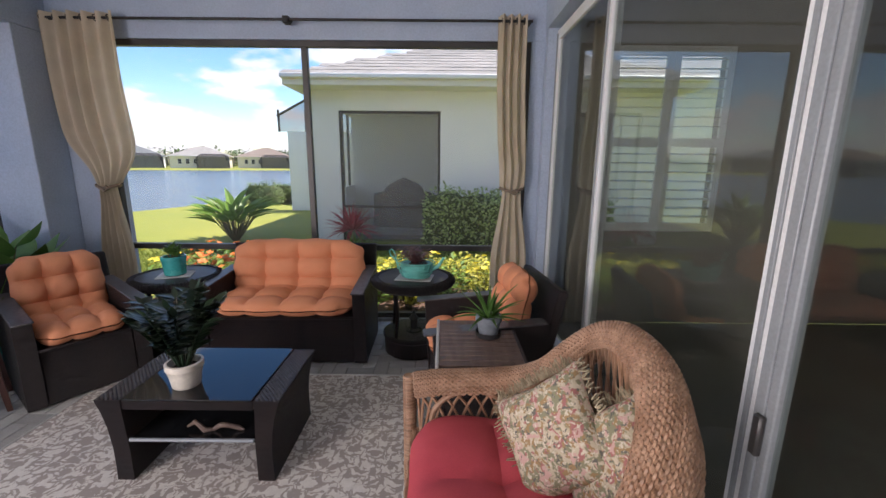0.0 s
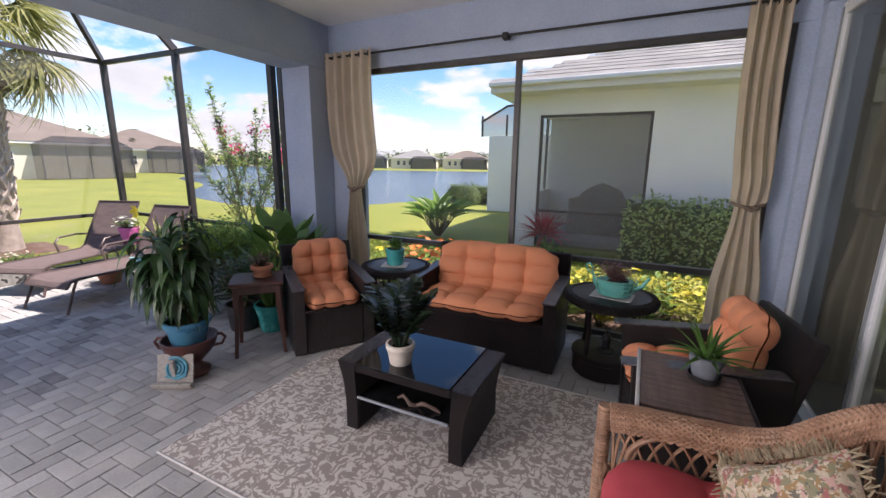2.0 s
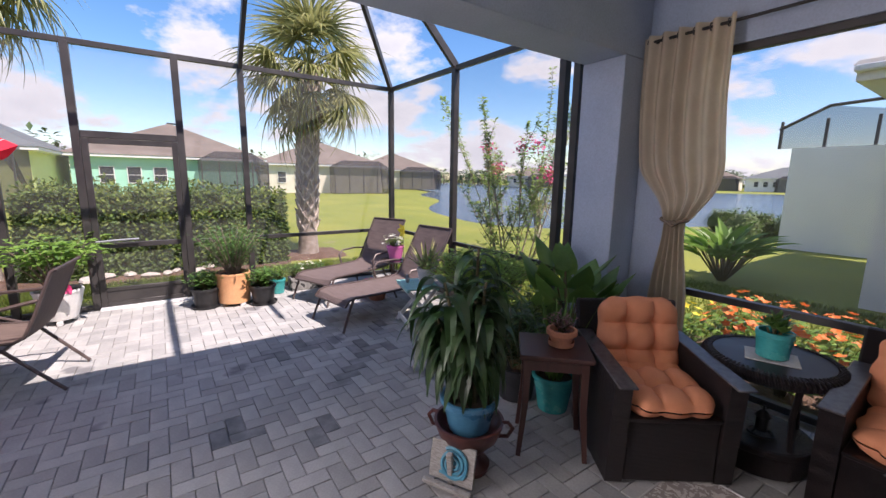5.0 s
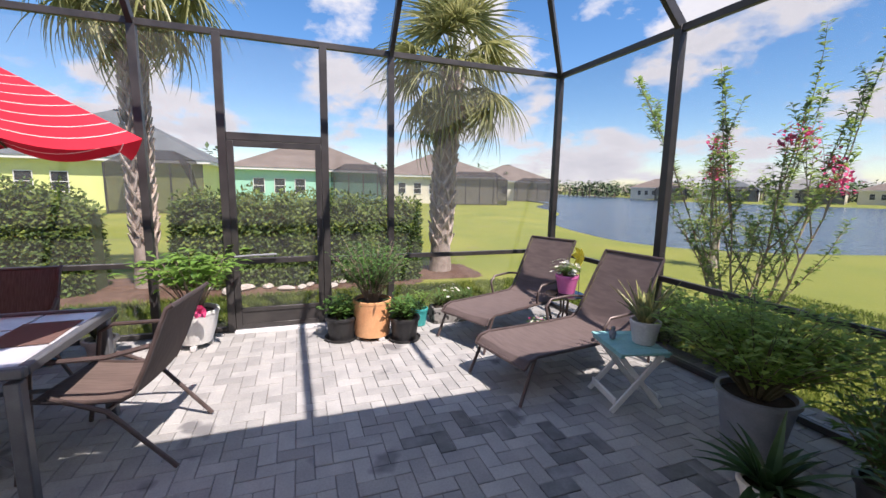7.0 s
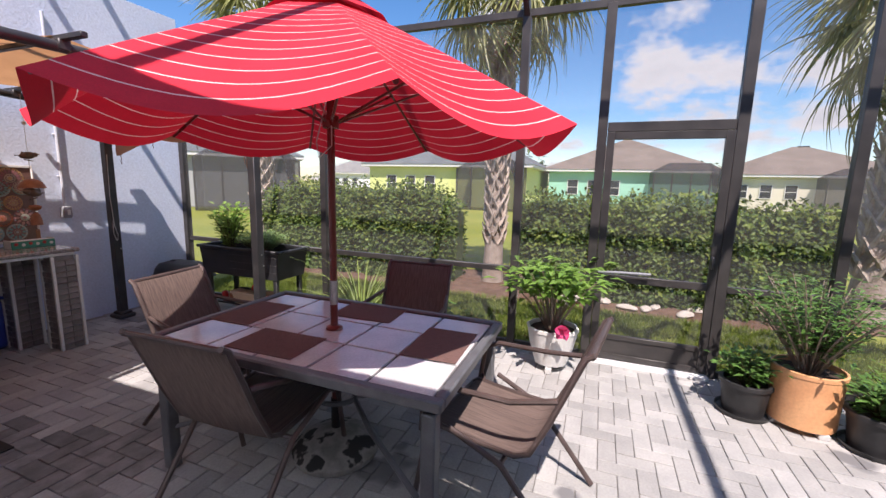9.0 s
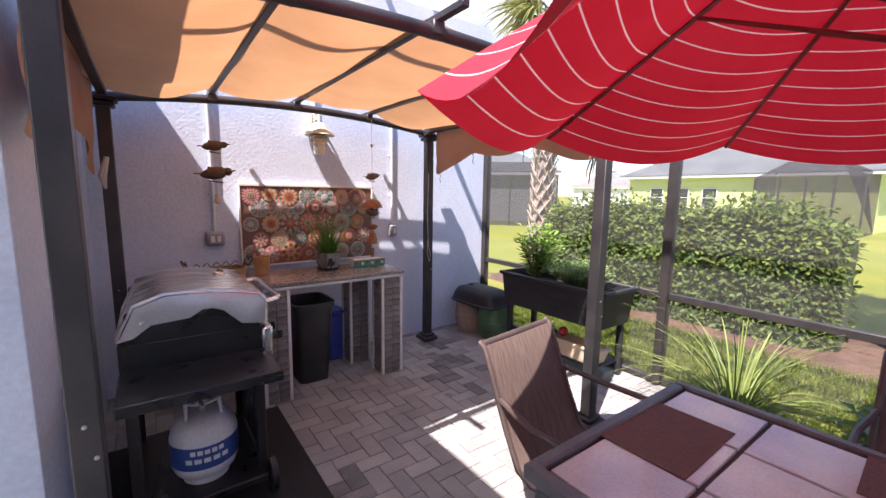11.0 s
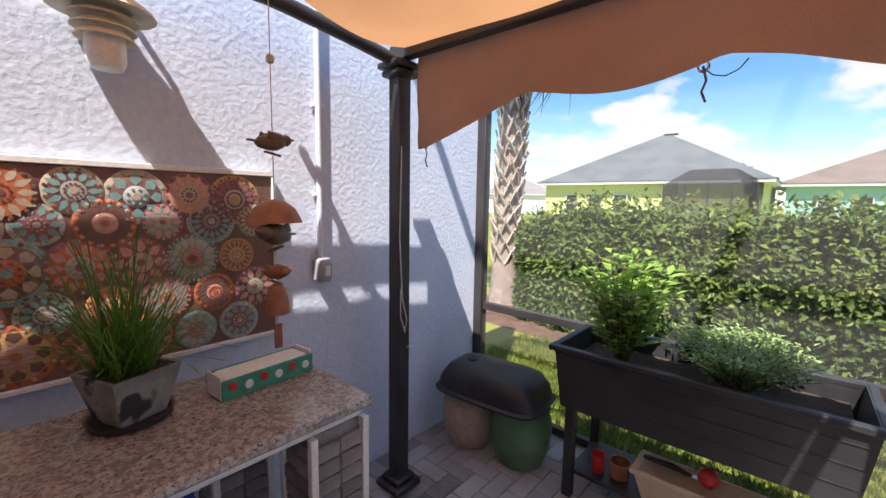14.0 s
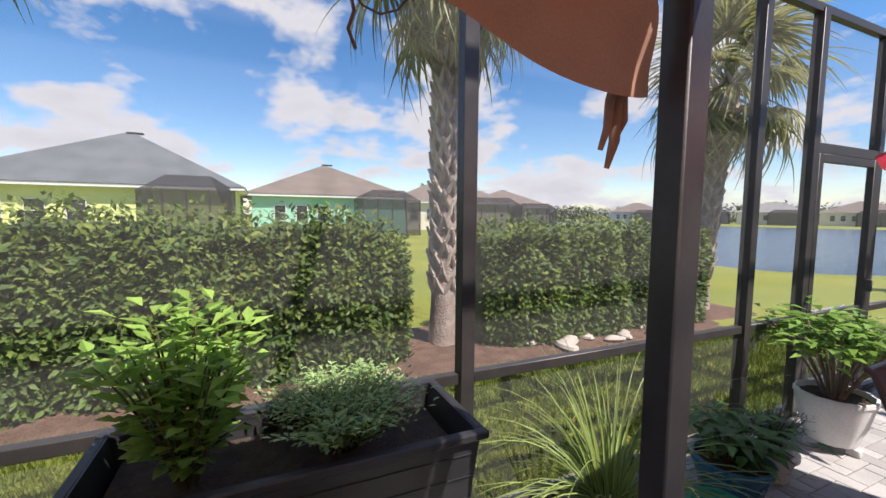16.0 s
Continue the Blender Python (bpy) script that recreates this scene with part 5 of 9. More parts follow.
# ---- rug ----
rug = Mesh()
rug.grid(lambda u, v: (-2.14 * u, 1.64 * v * 1.0, 0.009 + 0.0015 * noise.noise(Vector((u * 6, v * 6, 0)))), 60, 44)
rug.box(-1.07, 0.82, 0.004, 2.14, 1.64, 0.008, 0.003)
RUGOB = tagged(rug.make("rug", RUG), "cream and taupe patterned outdoor rug on the pavers", "rug")
RUGOB.matrix_basis = pose(-0.17, 1.03, 0.0, 0, 0, 0)
hem = Mesh()
for a, b in (((0, 0), (-2.14, 0)), ((-2.14, 0), (-2.14, 1.64)), ((-2.14, 1.64), (0, 1.64)), ((0, 1.64), (0, 0))):
    hem.tube([(a[0], a[1], 0.008), (b[0], b[1], 0.008)], 0.007, 6)
hem.make("hem", PALE_MAT, RUGOB)


# ---- curtains and rod ----
def curtain(x0, x1, xt, side, zb):
    """Grommet-top curtain gathered by a tie-back at zt."""
    c = thing("curtain", "beige grommet curtain gathered with a tie-back", "curtain", 0, 0, 0, 0, "lanai curtains")
    zt, zTop = 1.28, 2.69
    w = x1 - x0
    folds = 6 if w > 0.4 else 4

    def fn(u, v):
        z = zTop + (zb - zTop) * v
        # width narrows to the tie and opens below
        tz = (z - zt)
        if tz > 0:
            k = 1 - (1 - 0.22 / w) * (1 - sstep(-0.03, 0.5, tz)) ** 1.4
            k = min(1, k)
            sag = 0.07 * math.exp(-((tz - 0.18) / 0.16) ** 2) * side
        else:
            k = (0.16 + 0.16 * sstep(0, 0.7, -tz)) / w
            sag = 0.0
        cx = (x0 + x1) / 2 * (1 - sstep(1.0, 0.0, tz)) + xt * sstep(1.0, 0.0, tz) if tz > 0 else xt
        amp = 0.022 + 0.016 * sstep(0, 0.5, abs(tz)) * (0.75 + 0.4 * math.sin(u * 11.0 + x0))
        x = cx + (u - 0.5) * w * k + sag * (0.5 + 0.5 * math.sin(math.pi * u)) + 0.004 * math.sin(5 * v + 5 * u)
        y = WY - 0.10 + amp * math.sin(2 * math.pi * folds * u + 0.9 * math.sin(3.1 * u + 1.3) + 0.5 * v) - 0.06 * math.exp(-((tz - 0.16) / 0.15) ** 2) * math.sin(math.pi * u)
        return (x, y, z)
    M = Mesh().grid(fn, folds * 12, 60)
    M.make("cloth", CURTAIN, c)
    Mesh().tube([(xt + 0.10 * math.cos(a), WY - 0.10 + 0.055 * math.sin(a), zt + 0.012 * math.cos(a * 2)) for a in np.linspace(0, 6.2832, 21)], 0.012, 7).make("tie_back", TIE, c)
    Mesh().tube([(xt + 0.02, WY - 0.16, zt), (xt + 0.05, WY - 0.17, zt - 0.02), (xt + 0.02, WY - 0.175, zt - 0.035), (xt - 0.03, WY - 0.165, zt - 0.01)], 0.014, 6).make("tie_knot", TIE, c)
    for k in range(folds):
        Mesh().tube([(x0 + w * (k + 0.5) / folds, WY - 0.10 + 0.024 * math.cos(a), 2.645 + 0.024 * math.sin(a)) for a in np.linspace(0, 6.2832, 13)], 0.005, 5).make("grommet", BRONZE, c)


TIE = surf("tie_cord", (0.16, 0.12, 0.09), (0.24, 0.18, 0.13), 30.0, 0.8, 0.3, 150.0)
curtain(-3.36, -2.70, -2.97, 1, 0.40)
curtain(0.44, 0.68, 0.60, 0.1, 0.03)
rod = thing("curtain_rod", "thin dark iron curtain rod with centre bracket", "curtain rod", 0, 0)
Mesh().tube([(-3.32, WY - 0.10, 2.645), (0.72, WY - 0.10, 2.645)], 0.011, 8).make("rod", IRON, rod)
Mesh().box(-1.30, WY - 0.09, 2.64, 0.055, 0.07, 0.055, 0.006).make("bracket", IRON, rod)
Mesh().box(-1.30, WY - 0.02, 2.66, 0.03, 0.05, 0.03, 0.004).make("bracket_arm", IRON, rod)
for x in (-3.25, 0.70):
    Mesh().box(x, WY - 0.045, 2.645, 0.02, 0.10, 0.03, 0.004).make("bracket", IRON, rod)


# ---- end table and plants by the column ----
def end_table():
    t = thing("end_table", "square dark-stained wooden end table", "end table", -2.88, 2.205, 0, 46)
    Mesh().box(0, 0, 0.605, 0.40, 0.36, 0.03, 0.006).make("tabletop", DARK_WOOD, t)
    Mesh().box(0, 0, 0.555, 0.34, 0.30, 0.07, 0.004).make("apron", DARK_WOOD, t)
    for sx in (-1, 1):
        for sy in (-1, 1):
            Mesh().tube([(sx * 0.155, sy * 0.135, 0.58), (sx * 0.16, sy * 0.14, 0.3), (sx * 0.185, sy * 0.16, 0.0)], [0.03, 0.024, 0.018], 4).make("leg", DARK_WOOD, t)
    p = thing("potted_plant", "small terracotta pot with low trailing plant", "potted plant", -2.86, 2.24, 0.621)
    pot(p, TERRACOTTA, 0.055, 0.08, 0.10, 0.008, saucer=TERRACOTTA, z=0.001)
    S, L = shrub(14, 0.10, 0.09, 0.04, 0.085, 21, 8, 0.5, 0.1)
    S.make("branching", STEM, p)
    L.make("foliage", LEAF_RED, p)


end_table()


def urn_plant():
    u = thing("urn", "brown glazed urn with two loop handles", "urn", -2.98, 1.66)
    Mesh().lathe([(0.05, 0), (0.115, 0.005), (0.12, 0.03), (0.075, 0.06), (0.06, 0.09), (0.09, 0.12), (0.16, 0.20), (0.185, 0.27), (0.19, 0.29), (0.175, 0.29), (0.15, 0.24), (0.05, 0.2)], 32).make("bowl", BROWN_GLAZE, u)
    for s in (-1, 1):
        Mesh().tube([(0.15 * s, 0.02, 0.20), (0.21 * s, 0.02, 0.21), (0.235 * s, 0.02, 0.26), (0.21 * s, 0.02, 0.29), (0.18 * s, 0.02, 0.285)], 0.011, 7, rot(0, 0, 40)).make("handle", BROWN_GLAZE, u)
    p = thing("potted_dracaena", "drooping broad-leaved plant in a blue pot", "potted plant", -2.98, 1.66, 0.24)
    pot(p, BLUE_GLAZE, 0.11, 0.15, 0.19, 0.01)
    R, S, L = random.Random(5), Mesh(), Mesh()
    for i in range(8):
        a = i * 0.785 + 0.3
        top = Vector((0.15 * math.cos(a) - 0.09, 0.15 * math.sin(a) + 0.0, 0.58 + 0.38 * R.random()))
        S.tube([(0.03 * math.cos(a), 0.03 * math.sin(a), 0.15), tuple(top * 0.6 + Vector((0, 0, 0.05))), tuple(top)], [0.012, 0.01, 0.007], 6)
        for k in range(26):
            q = k / 26
            c = Vector((0.03 * math.cos(a), 0.03 * math.sin(a), 0.15)).lerp(top, 0.4 + 0.6 * q)
            b = k * 2.4 + R.uniform(-0.3, 0.3)
            e = R.uniform(0.2, 0.9) * q + 0.45
            L.leaf(c, (math.cos(b), math.sin(b), e), (0, 0, 1), R.uniform(0.22, 0.34), R.uniform(0.05, 0.085), R.uniform(2.4, 5.0), 8, 0.2, 0.5)
    S.make("branching", STEM, p)
    L.make("foliage", LEAF_DEEP, p)
    q = thing("plaque", "small wooden plaque with a blue spiral snail", "plaque", -2.90, 1.48, 0, 28)
    Mesh().box(0, 0.0, 0.13, 0.25, 0.015, 0.20, 0.003, rot(-12)).make("board", WEATHERED, q)
    sp = [(0.01 + (0.006 + 0.0036 * a) * math.cos(a), -0.014, 0.13 + (0.006 + 0.0036 * a) * math.sin(a)) for a in np.linspace(0, 21, 120)]
    Mesh().tube(sp, 0.0095, 6, rot(-12)).make("spiral", SNAIL_BLUE, q)
    Mesh().tube([(-0.06, -0.014, 0.075), (0.0, -0.014, 0.068), (0.07, -0.014, 0.075), (0.085, -0.014, 0.10)], 0.008, 6, rot(-12)).make("snail_foot", SNAIL_BLUE, q)
    for k in range(2):
        Mesh().box(0, -0.02 - 0.02 * k, 0.012 + 0.022 * k, 0.27, 0.03, 0.02, 0.003).make("slat", WEATHERED, q)
    Mesh().box(-0.0, 0.02, 0.10, 0.03, 0.03, 0.2, 0.004, rot(8)).make("prop", WEATHERED, q)


WEATHERED = surf("weathered_board", (0.24, 0.22, 0.20), (0.38, 0.36, 0.33), 30.0, 0.9, 0.4, 120.0, stretch=(1, 1, 6))
SNAIL_BLUE = surf("snail_blue", (0.05, 0.22, 0.32), (0.08, 0.30, 0.40), 15.0, 0.5, 0.1, 60.0)
urn_plant()


def corner_plants():
    a = thing("potted_fiddle_leaf", "big round-leaved plant in a dark pot by the column", "potted plant", -3.38, 2.98)
    pot(a, BLACK_PLASTIC, 0.12, 0.15, 0.28, 0.01)
    R, S, L = random.Random(9), Mesh(), Mesh()
    for i in range(24):
        an = i * 2.4
        tip = Vector((0.28 * math.cos(an) * R.uniform(0.4, 1), 0.28 * math.sin(an) * R.uniform(0.4, 1), 0.52 + 0.36 * R.random()))
        S.tube([(0, 0, 0.25), tuple(tip * 0.55 + Vector((0, 0, 0.15))), tuple(tip)], [0.009, 0.007, 0.005], 5)
        L.leaf(tip, (math.cos(an) * 0.7, math.sin(an) * 0.7, 0.9), (math.cos(an), math.sin(an), 0.3), R.uniform(0.26, 0.38), R.uniform(0.19, 0.27), 0.45, 6, 0.12, 0.6)
    S.make("branching", STEM, a)
    L.make("foliage", LEAF_GREEN, a)
    b = thing("potted_snake_plant", "tall sword-leaved plant in a teal pot", "potted plant", -3.12, 2.52)
    pot(b, TEAL_GLAZE, 0.10, 0.14, 0.26, 0.01)
    rosette(20, 0.62, 0.05, 0.22, (2, 24), 0.12, 0.05, 8, 6, 0.32, 0.25).make("foliage", LEAF_GREEN, b)
    c = thing("potted_plant", "bushy plant in a black plastic pot", "potted plant", -3.38, 2.42)
    pot(c, BLACK_PLASTIC, 0.12, 0.15, 0.25, 0.012)
    S, L = shrub(22, 0.55, 0.26, 0.10, 0.2, 14, 26, 0.4, 0.15)
    S.make("branching", STEM, c)
    L.make("foliage", LEAF_DEEP, c)
    d = thing("potted_shrub", "leafy shrub in a large grey pot by the screen", "potted plant", -4.38, 2.92)
    pot(d, GREY_POT, 0.15, 0.20, 0.36, 0.015)
    S, L = shrub(70, 0.62, 0.62, 0.075, 0.34, 15, 40, 0.55, 0.25, 0.3, 0.5, 0.006, 1.5)
    S.make("branching", STEM, d)
    L.make("foliage", LEAF_SHRUB, d)
    e = thing("potted_lily", "strap-leaved plant in a white and gold pot", "potted plant", -3.98, 2.42)
    pot(e, CREAM_POT, 0.09, 0.12, 0.18, 0.008)
    rosette(30, 0.36, 0.055, 0.15, (10, 70), 0.9, 0.03, 18, 6, 0.45, 0.2).make("foliage", LEAF_DEEP, e)
    f = thing("potted_plant", "low leafy plant in a dark pot", "potted plant", -3.75, 2.9)
    pot(f, BLACK_PLASTIC, 0.10, 0.13, 0.22, 0.012)
    S, L = shrub(26, 0.5, 0.28, 0.09, 0.18, 24, 24, 0.42, 0.15)
    S.make("branching", STEM, f)
    L.make("foliage", LEAF_GREEN, f)


corner_plants()

# ---- patio: loungers, dining set, pots ----
SLING = surf("brown_sling_cloth", (0.12, 0.088, 0.082), (0.16, 0.12, 0.112), 6.0, 0.8, 0.5, 260.0, stretch=(1, 8, 1), dist=0.002, trans=0.10)
SLING_TAN = surf("tan_striped_sling", (0.11, 0.078, 0.068), (0.18, 0.13, 0.112), 14.0, 0.8, 0.4, 200.0, stretch=(10, 0.4, 1), dist=0.002, trans=0.10)
CHAIR_TUBE = surf("brown_powder_coat", (0.075, 0.055, 0.05), (0.11, 0.08, 0.075), 10.0, 0.4, 0.1, 150.0, metal=0.2)
TABLE_TUBE = surf("grey_powder_coat", (0.10, 0.105, 0.115), (0.14, 0.145, 0.155), 10.0, 0.4, 0.1, 150.0, metal=0.2)
TABLE_TILE = surf("grey_stone_tile", (0.50, 0.50, 0.52), (0.60, 0.595, 0.60), 6.0, 0.18, 0.08, 90.0, coat=0.5)
GROUT = surf("dark_table_grout", (0.04, 0.04, 0.045), (0.06, 0.06, 0.065), 20.0, 0.7, 0.2, 100.0)
BROWN_MAT = surf("brown_placemat", (0.10, 0.058, 0.050), (0.165, 0.092, 0.08), 40.0, 0.8, 0.6, 160.0, stretch=(1, 5, 1), dist=0.003)
TEAL_RESIN = surf("teal_resin", (0.20, 0.45, 0.43), (0.25, 0.52, 0.50), 8.0, 0.5, 0.1, 80.0)
WHITE_RESIN = surf("white_resin", (0.66, 0.66, 0.64), (0.72, 0.72, 0.70), 8.0, 0.5, 0.1, 80.0)
PINK_POT = surf("pink_pot", (0.66, 0.15, 0.40), (0.72, 0.20, 0.46), 8.0, 0.4, 0.05, 60.0)
ORANGE_CLAY = surf("orange_glazed_clay", (0.62, 0.30, 0.14), (0.70, 0.38, 0.19), 5.0, 0.45, 0.1, 60.0)
CHERRY_WOOD = surf("cherry_stained_wood", (0.12, 0.022, 0.018), (0.17, 0.035, 0.028), 4.0, 0.3, 0.08, 80.0, stretch=(1, 1, 0.2), coat=0.3)
STEEL = surf("brushed_steel", (0.55, 0.55, 0.56), (0.62, 0.62, 0.63), 5.0, 0.3, 0.05, 160.0, metal=1.0)
CONCRETE = surf("mottled_concrete", (0.17, 0.165, 0.155), (0.34, 0.33, 0.31), 9.0, 0.9, 0.5, 60.0, spots=(9.0, 0.53, (0.03, 0.03, 0.03)))
WHITE_PETAL = surf("white_petal", (0.72, 0.72, 0.62), (0.78, 0.76, 0.60), 30.0, 0.6, 0.0, 60.0, trans=0.2)
PINK_PETAL = surf("pink_petal", (0.72, 0.05, 0.20), (0.80, 0.12, 0.30), 30.0, 0.6, 0.0, 60.0, trans=0.2)
YELLOW_PETAL = surf("yellow_petal", (0.75, 0.60, 0.03), (0.80, 0.70, 0.08), 30.0, 0.6, 0.0, 60.0, trans=0.2)
ORANGE_PETAL = surf("orange_red_petal", (0.75, 0.16, 0.03), (0.80, 0.25, 0.05), 30.0, 0.6, 0.0, 60.0, trans=0.2)
STRIPED_LEAF = surf("yellow_edged_leaf", (0.10, 0.14, 0.05), (0.45, 0.42, 0.16), 30.0, 0.4, 0.1, 60.0, island=0.25, stretch=(1, 1, 0.2), trans=0.15)
GRASS_BLADE = surf("grass_blade", (0.16, 0.24, 0.06), (0.28, 0.36, 0.10), 3.0, 0.5, 0.1, 60.0, island=0.35, trans=0.3)


def umbrella_cloth():
    """Red cloth with fine white rings round the pole."""
    m = surf("red_striped_canvas", (0.60, 0.012, 0.032), (0.67, 0.022, 0.046), 3.0, 0.85, 0.25, 220.0, trans=0.15, dist=0.002)
    n, l = m.node_tree.nodes, m.node_tree.links
    b = n["Principled BSDF"]
    base = b.inputs["Base Color"].links[0].from_socket
    co, sp = n.new("ShaderNodeTexCoord"), n.new("ShaderNodeAttribute")
    sp.attribute_name = "ring"
    w = n.new("ShaderNodeMath")
    w.operation = "FRACT"
    l.new(sp.outputs["Fac"], w.inputs[0])
    r = n.new("ShaderNodeMath")
    r.operation = "LESS_THAN"
    r.inputs[1].default_value = 0.062
    l.new(w.outputs[0], r.inputs[0])
    mx = n.new("ShaderNodeMix")
    mx.data_type = "RGBA"
    mx.inputs["B"].default_value = (0.84, 0.60, 0.58, 1)
    l.new(r.outputs[0], mx.inputs["Factor"])
    l.new(base, mx.inputs["A"])
    for q in [k for k in base.links if k.to_node != mx]:
        tgt = q.to_socket
        l.remove(q)
        l.new(mx.outputs["Result"], tgt)
    return m


CANOPY_RED = umbrella_cloth()


def lounger(x, y, rz):
    """Sling chaise longue; head towards +y, foot at y = 0."""
    s = thing("sun_lounger", "brown sling sun lounger with raised backrest", "sun lounger", x, y, 0, rz, "sun loungers")
    W = 0.60
    seat = [(0.0, 0.27), (0.04, 0.325), (0.12, 0.345), (0.4, 0.335), (0.8, 0.325), (1.12, 0.325)]
    back = [(1.12, 0.325), (1.20, 0.365), (1.56, 0.95)]

    def sling(line, name, sag):
        pts = []
        for a, b in zip(line, line[1:]):
            for k in range(6):
                pts.append((a[0] + (b[0] - a[0]) * k / 6, a[1] + (b[1] - a[1]) * k / 6))
        pts.append(line[-1])
        n = len(pts) - 1
        M = Mesh()
        for off in (0, -0.006):
            g = Mesh().grid(lambda u, v: (-W / 2 + 0.02 + (W - 0.04) * u, pts[round(v * n)][0], pts[round(v * n)][1] - sag * math.sin(math.pi * u) * math.sin(math.pi * v) + off), 10, n)
            k = len(M.v)
            M.v += g.v
            M.f += [tuple(i + k for i in (f if off == 0 else f[::-1])) for f in g.f]
        M.make(name, SLING, s)
        for sx in (-1, 1):
            Mesh().tube([(sx * W / 2, p, q) for p, q in pts], 0.014, 8).make("side_rail", CHAIR_TUBE, s)
        return pts
    sling(seat, "seat_sling", 0.02)
    sling(back, "back_sling", 0.02)
    Mesh().tube([(-W / 2, 1.56, 0.95), (W / 2, 1.56, 0.95)], 0.014, 8).make("head_bar", CHAIR_TUBE, s)
    Mesh().tube([(-W / 2, 0.0, 0.27), (W / 2, 0.0, 0.27)], 0.012, 8).make("foot_bar", CHAIR_TUBE, s)
    for sx in (-1, 1):
        Mesh().tube([(sx * W / 2, 0.10, 0.335), (sx * W / 2, 0.06, 0.25), (sx * (W / 2 + 0.015), -0.04, 0.01)], 0.013, 8).make("leg", CHAIR_TUBE, s)
        Mesh().tube([(sx * W / 2, 1.02, 0.325), (sx * W / 2, 1.08, 0.2), (sx * (W / 2 + 0.01), 1.16, 0.01)], 0.013, 8).make("leg", CHAIR_TUBE, s)
        Mesh().tube([(sx * W / 2, 0.82, 0.325), (sx * (W / 2 + 0.02), 0.80, 0.46), (sx * (W / 2 + 0.02), 0.86, 0.525), (sx * (W / 2 + 0.02), 1.12, 0.53), (sx * W / 2, 1.29, 0.51)], 0.013, 8).make("arm", CHAIR_TUBE, s)
        Mesh().tube([(sx * W / 2, 1.38, 0.65), (sx * (W / 2 - 0.02), 1.52, 0.3), (sx * (W / 2 - 0.02), 1.5, 0.01)], 0.012, 8).make("rear_leg", CHAIR_TUBE, s)
    return s


lounger(-5.51, 1.77, 11)
lounger(-6.42, 1.85, 24)


def bistro_table():
    t = thing("bistro_table", "small round dark metal table", "side table", -6.42, 3.02)
    Mesh().lathe([(0.01, 0.425), (0.2, 0.425), (0.21, 0.432), (0.2, 0.44), (0.01, 0.44)], 32).make("tabletop", CHAIR_TUBE, t)
    Mesh().lathe([(0.19, 0.441), (0.2, 0.441), (0.2, 0.443), (0.01, 0.444)], 32).make("glass_top", TABLE_GLASS, t)
    for k in range(3):
        a = 0.5 + k * 2.094
        Mesh().tube([(0.05 * math.cos(a), 0.05 * math.sin(a), 0.42), (0.03 * math.cos(a), 0.03 * math.sin(a), 0.25), (0.16 * math.cos(a), 0.16 * math.sin(a), 0.01)], 0.011, 7).make("leg", CHAIR_TUBE, t)
    p = thing("potted_flowers", "white flowers in a bright pink pot", "potted plant", -6.42, 3.04, 0.446)
    pot(p, PINK_POT, 0.085, 0.12, 0.20, 0.004)
    S, L = shrub(22, 0.14, 0.16, 0.05, 0.17, 31, 12, 0.4, 0.1)
    S.make("branching", STEM, p)
    L.make("foliage", LEAF_BRIGHT, p)
    blossoms(p, 40, 0.17, 0.20, 0.15, WHITE_PETAL, 32, 0.03)
    w = thing("pinwheel", "yellow flower pinwheel on a thin stake", "pinwheel", -6.30, 3.10, 0.44)
    Mesh().tube([(0, 0, 0), (0.0, 0, 0.42)], 0.004, 5).make("stake", STEM, w)
    for k in range(6):
        a = k * 1.047
        Mesh().leaf((0.0, -0.008, 0.42), (math.cos(a), -0.25, math.sin(a)), (0, 1, 0), 0.11, 0.08, 0.0, 3, 0.2, 0.7).make("petal", YELLOW_PETAL, w)


def blossoms(parent, n, spread, z, dz, mat, seed, size=0.03, name="blossom_cluster", cx=0.0, cy=0.0):
    """Small five-petalled flowers scattered over a plant."""
    R, M = random.Random(seed), Mesh()
    for _ in range(n):
        a, q = R.uniform(0, 6.283), spread * math.sqrt(R.random())
        c = Vector((cx + q * math.cos(a), cy + q * math.sin(a), z + dz * R.random()))
        nrm = Vector((math.cos(a) * q * 3, math.sin(a) * q * 3, 0.6 + R.random())).normalized()
        u = nrm.orthogonal().normalized()
        for k in range(5):
            d = Matrix.Rotation(k * 1.2566, 3, nrm) @ u
            M.leaf(c, d + nrm * 0.35, nrm, size, size * 0.75, 0.05, 2, 0.1, 0.7)
    ob = M.make(name, mat, parent)
    return tagged(ob, kind="stuff")


bistro_table()


def floor_flowers():
    p = thing("potted_flowers", "red and white flowers in a terracotta pot", "potted plant", -6.15, 2.62)
    pot(p, TERRACOTTA, 0.10, 0.14, 0.15, 0.01)
    S, L = shrub(26, 0.14, 0.19, 0.04, 0.12, 41, 16, 0.5, 0.05)
    S.make("branching", STEM, p)
    L.make("foliage", LEAF_BRIGHT, p)
    blossoms(p, 30, 0.18, 0.17, 0.1, WHITE_PETAL, 42, 0.022)
    blossoms(p, 22, 0.18, 0.17, 0.1, PINK_PETAL, 43, 0.022)


floor_flowers()


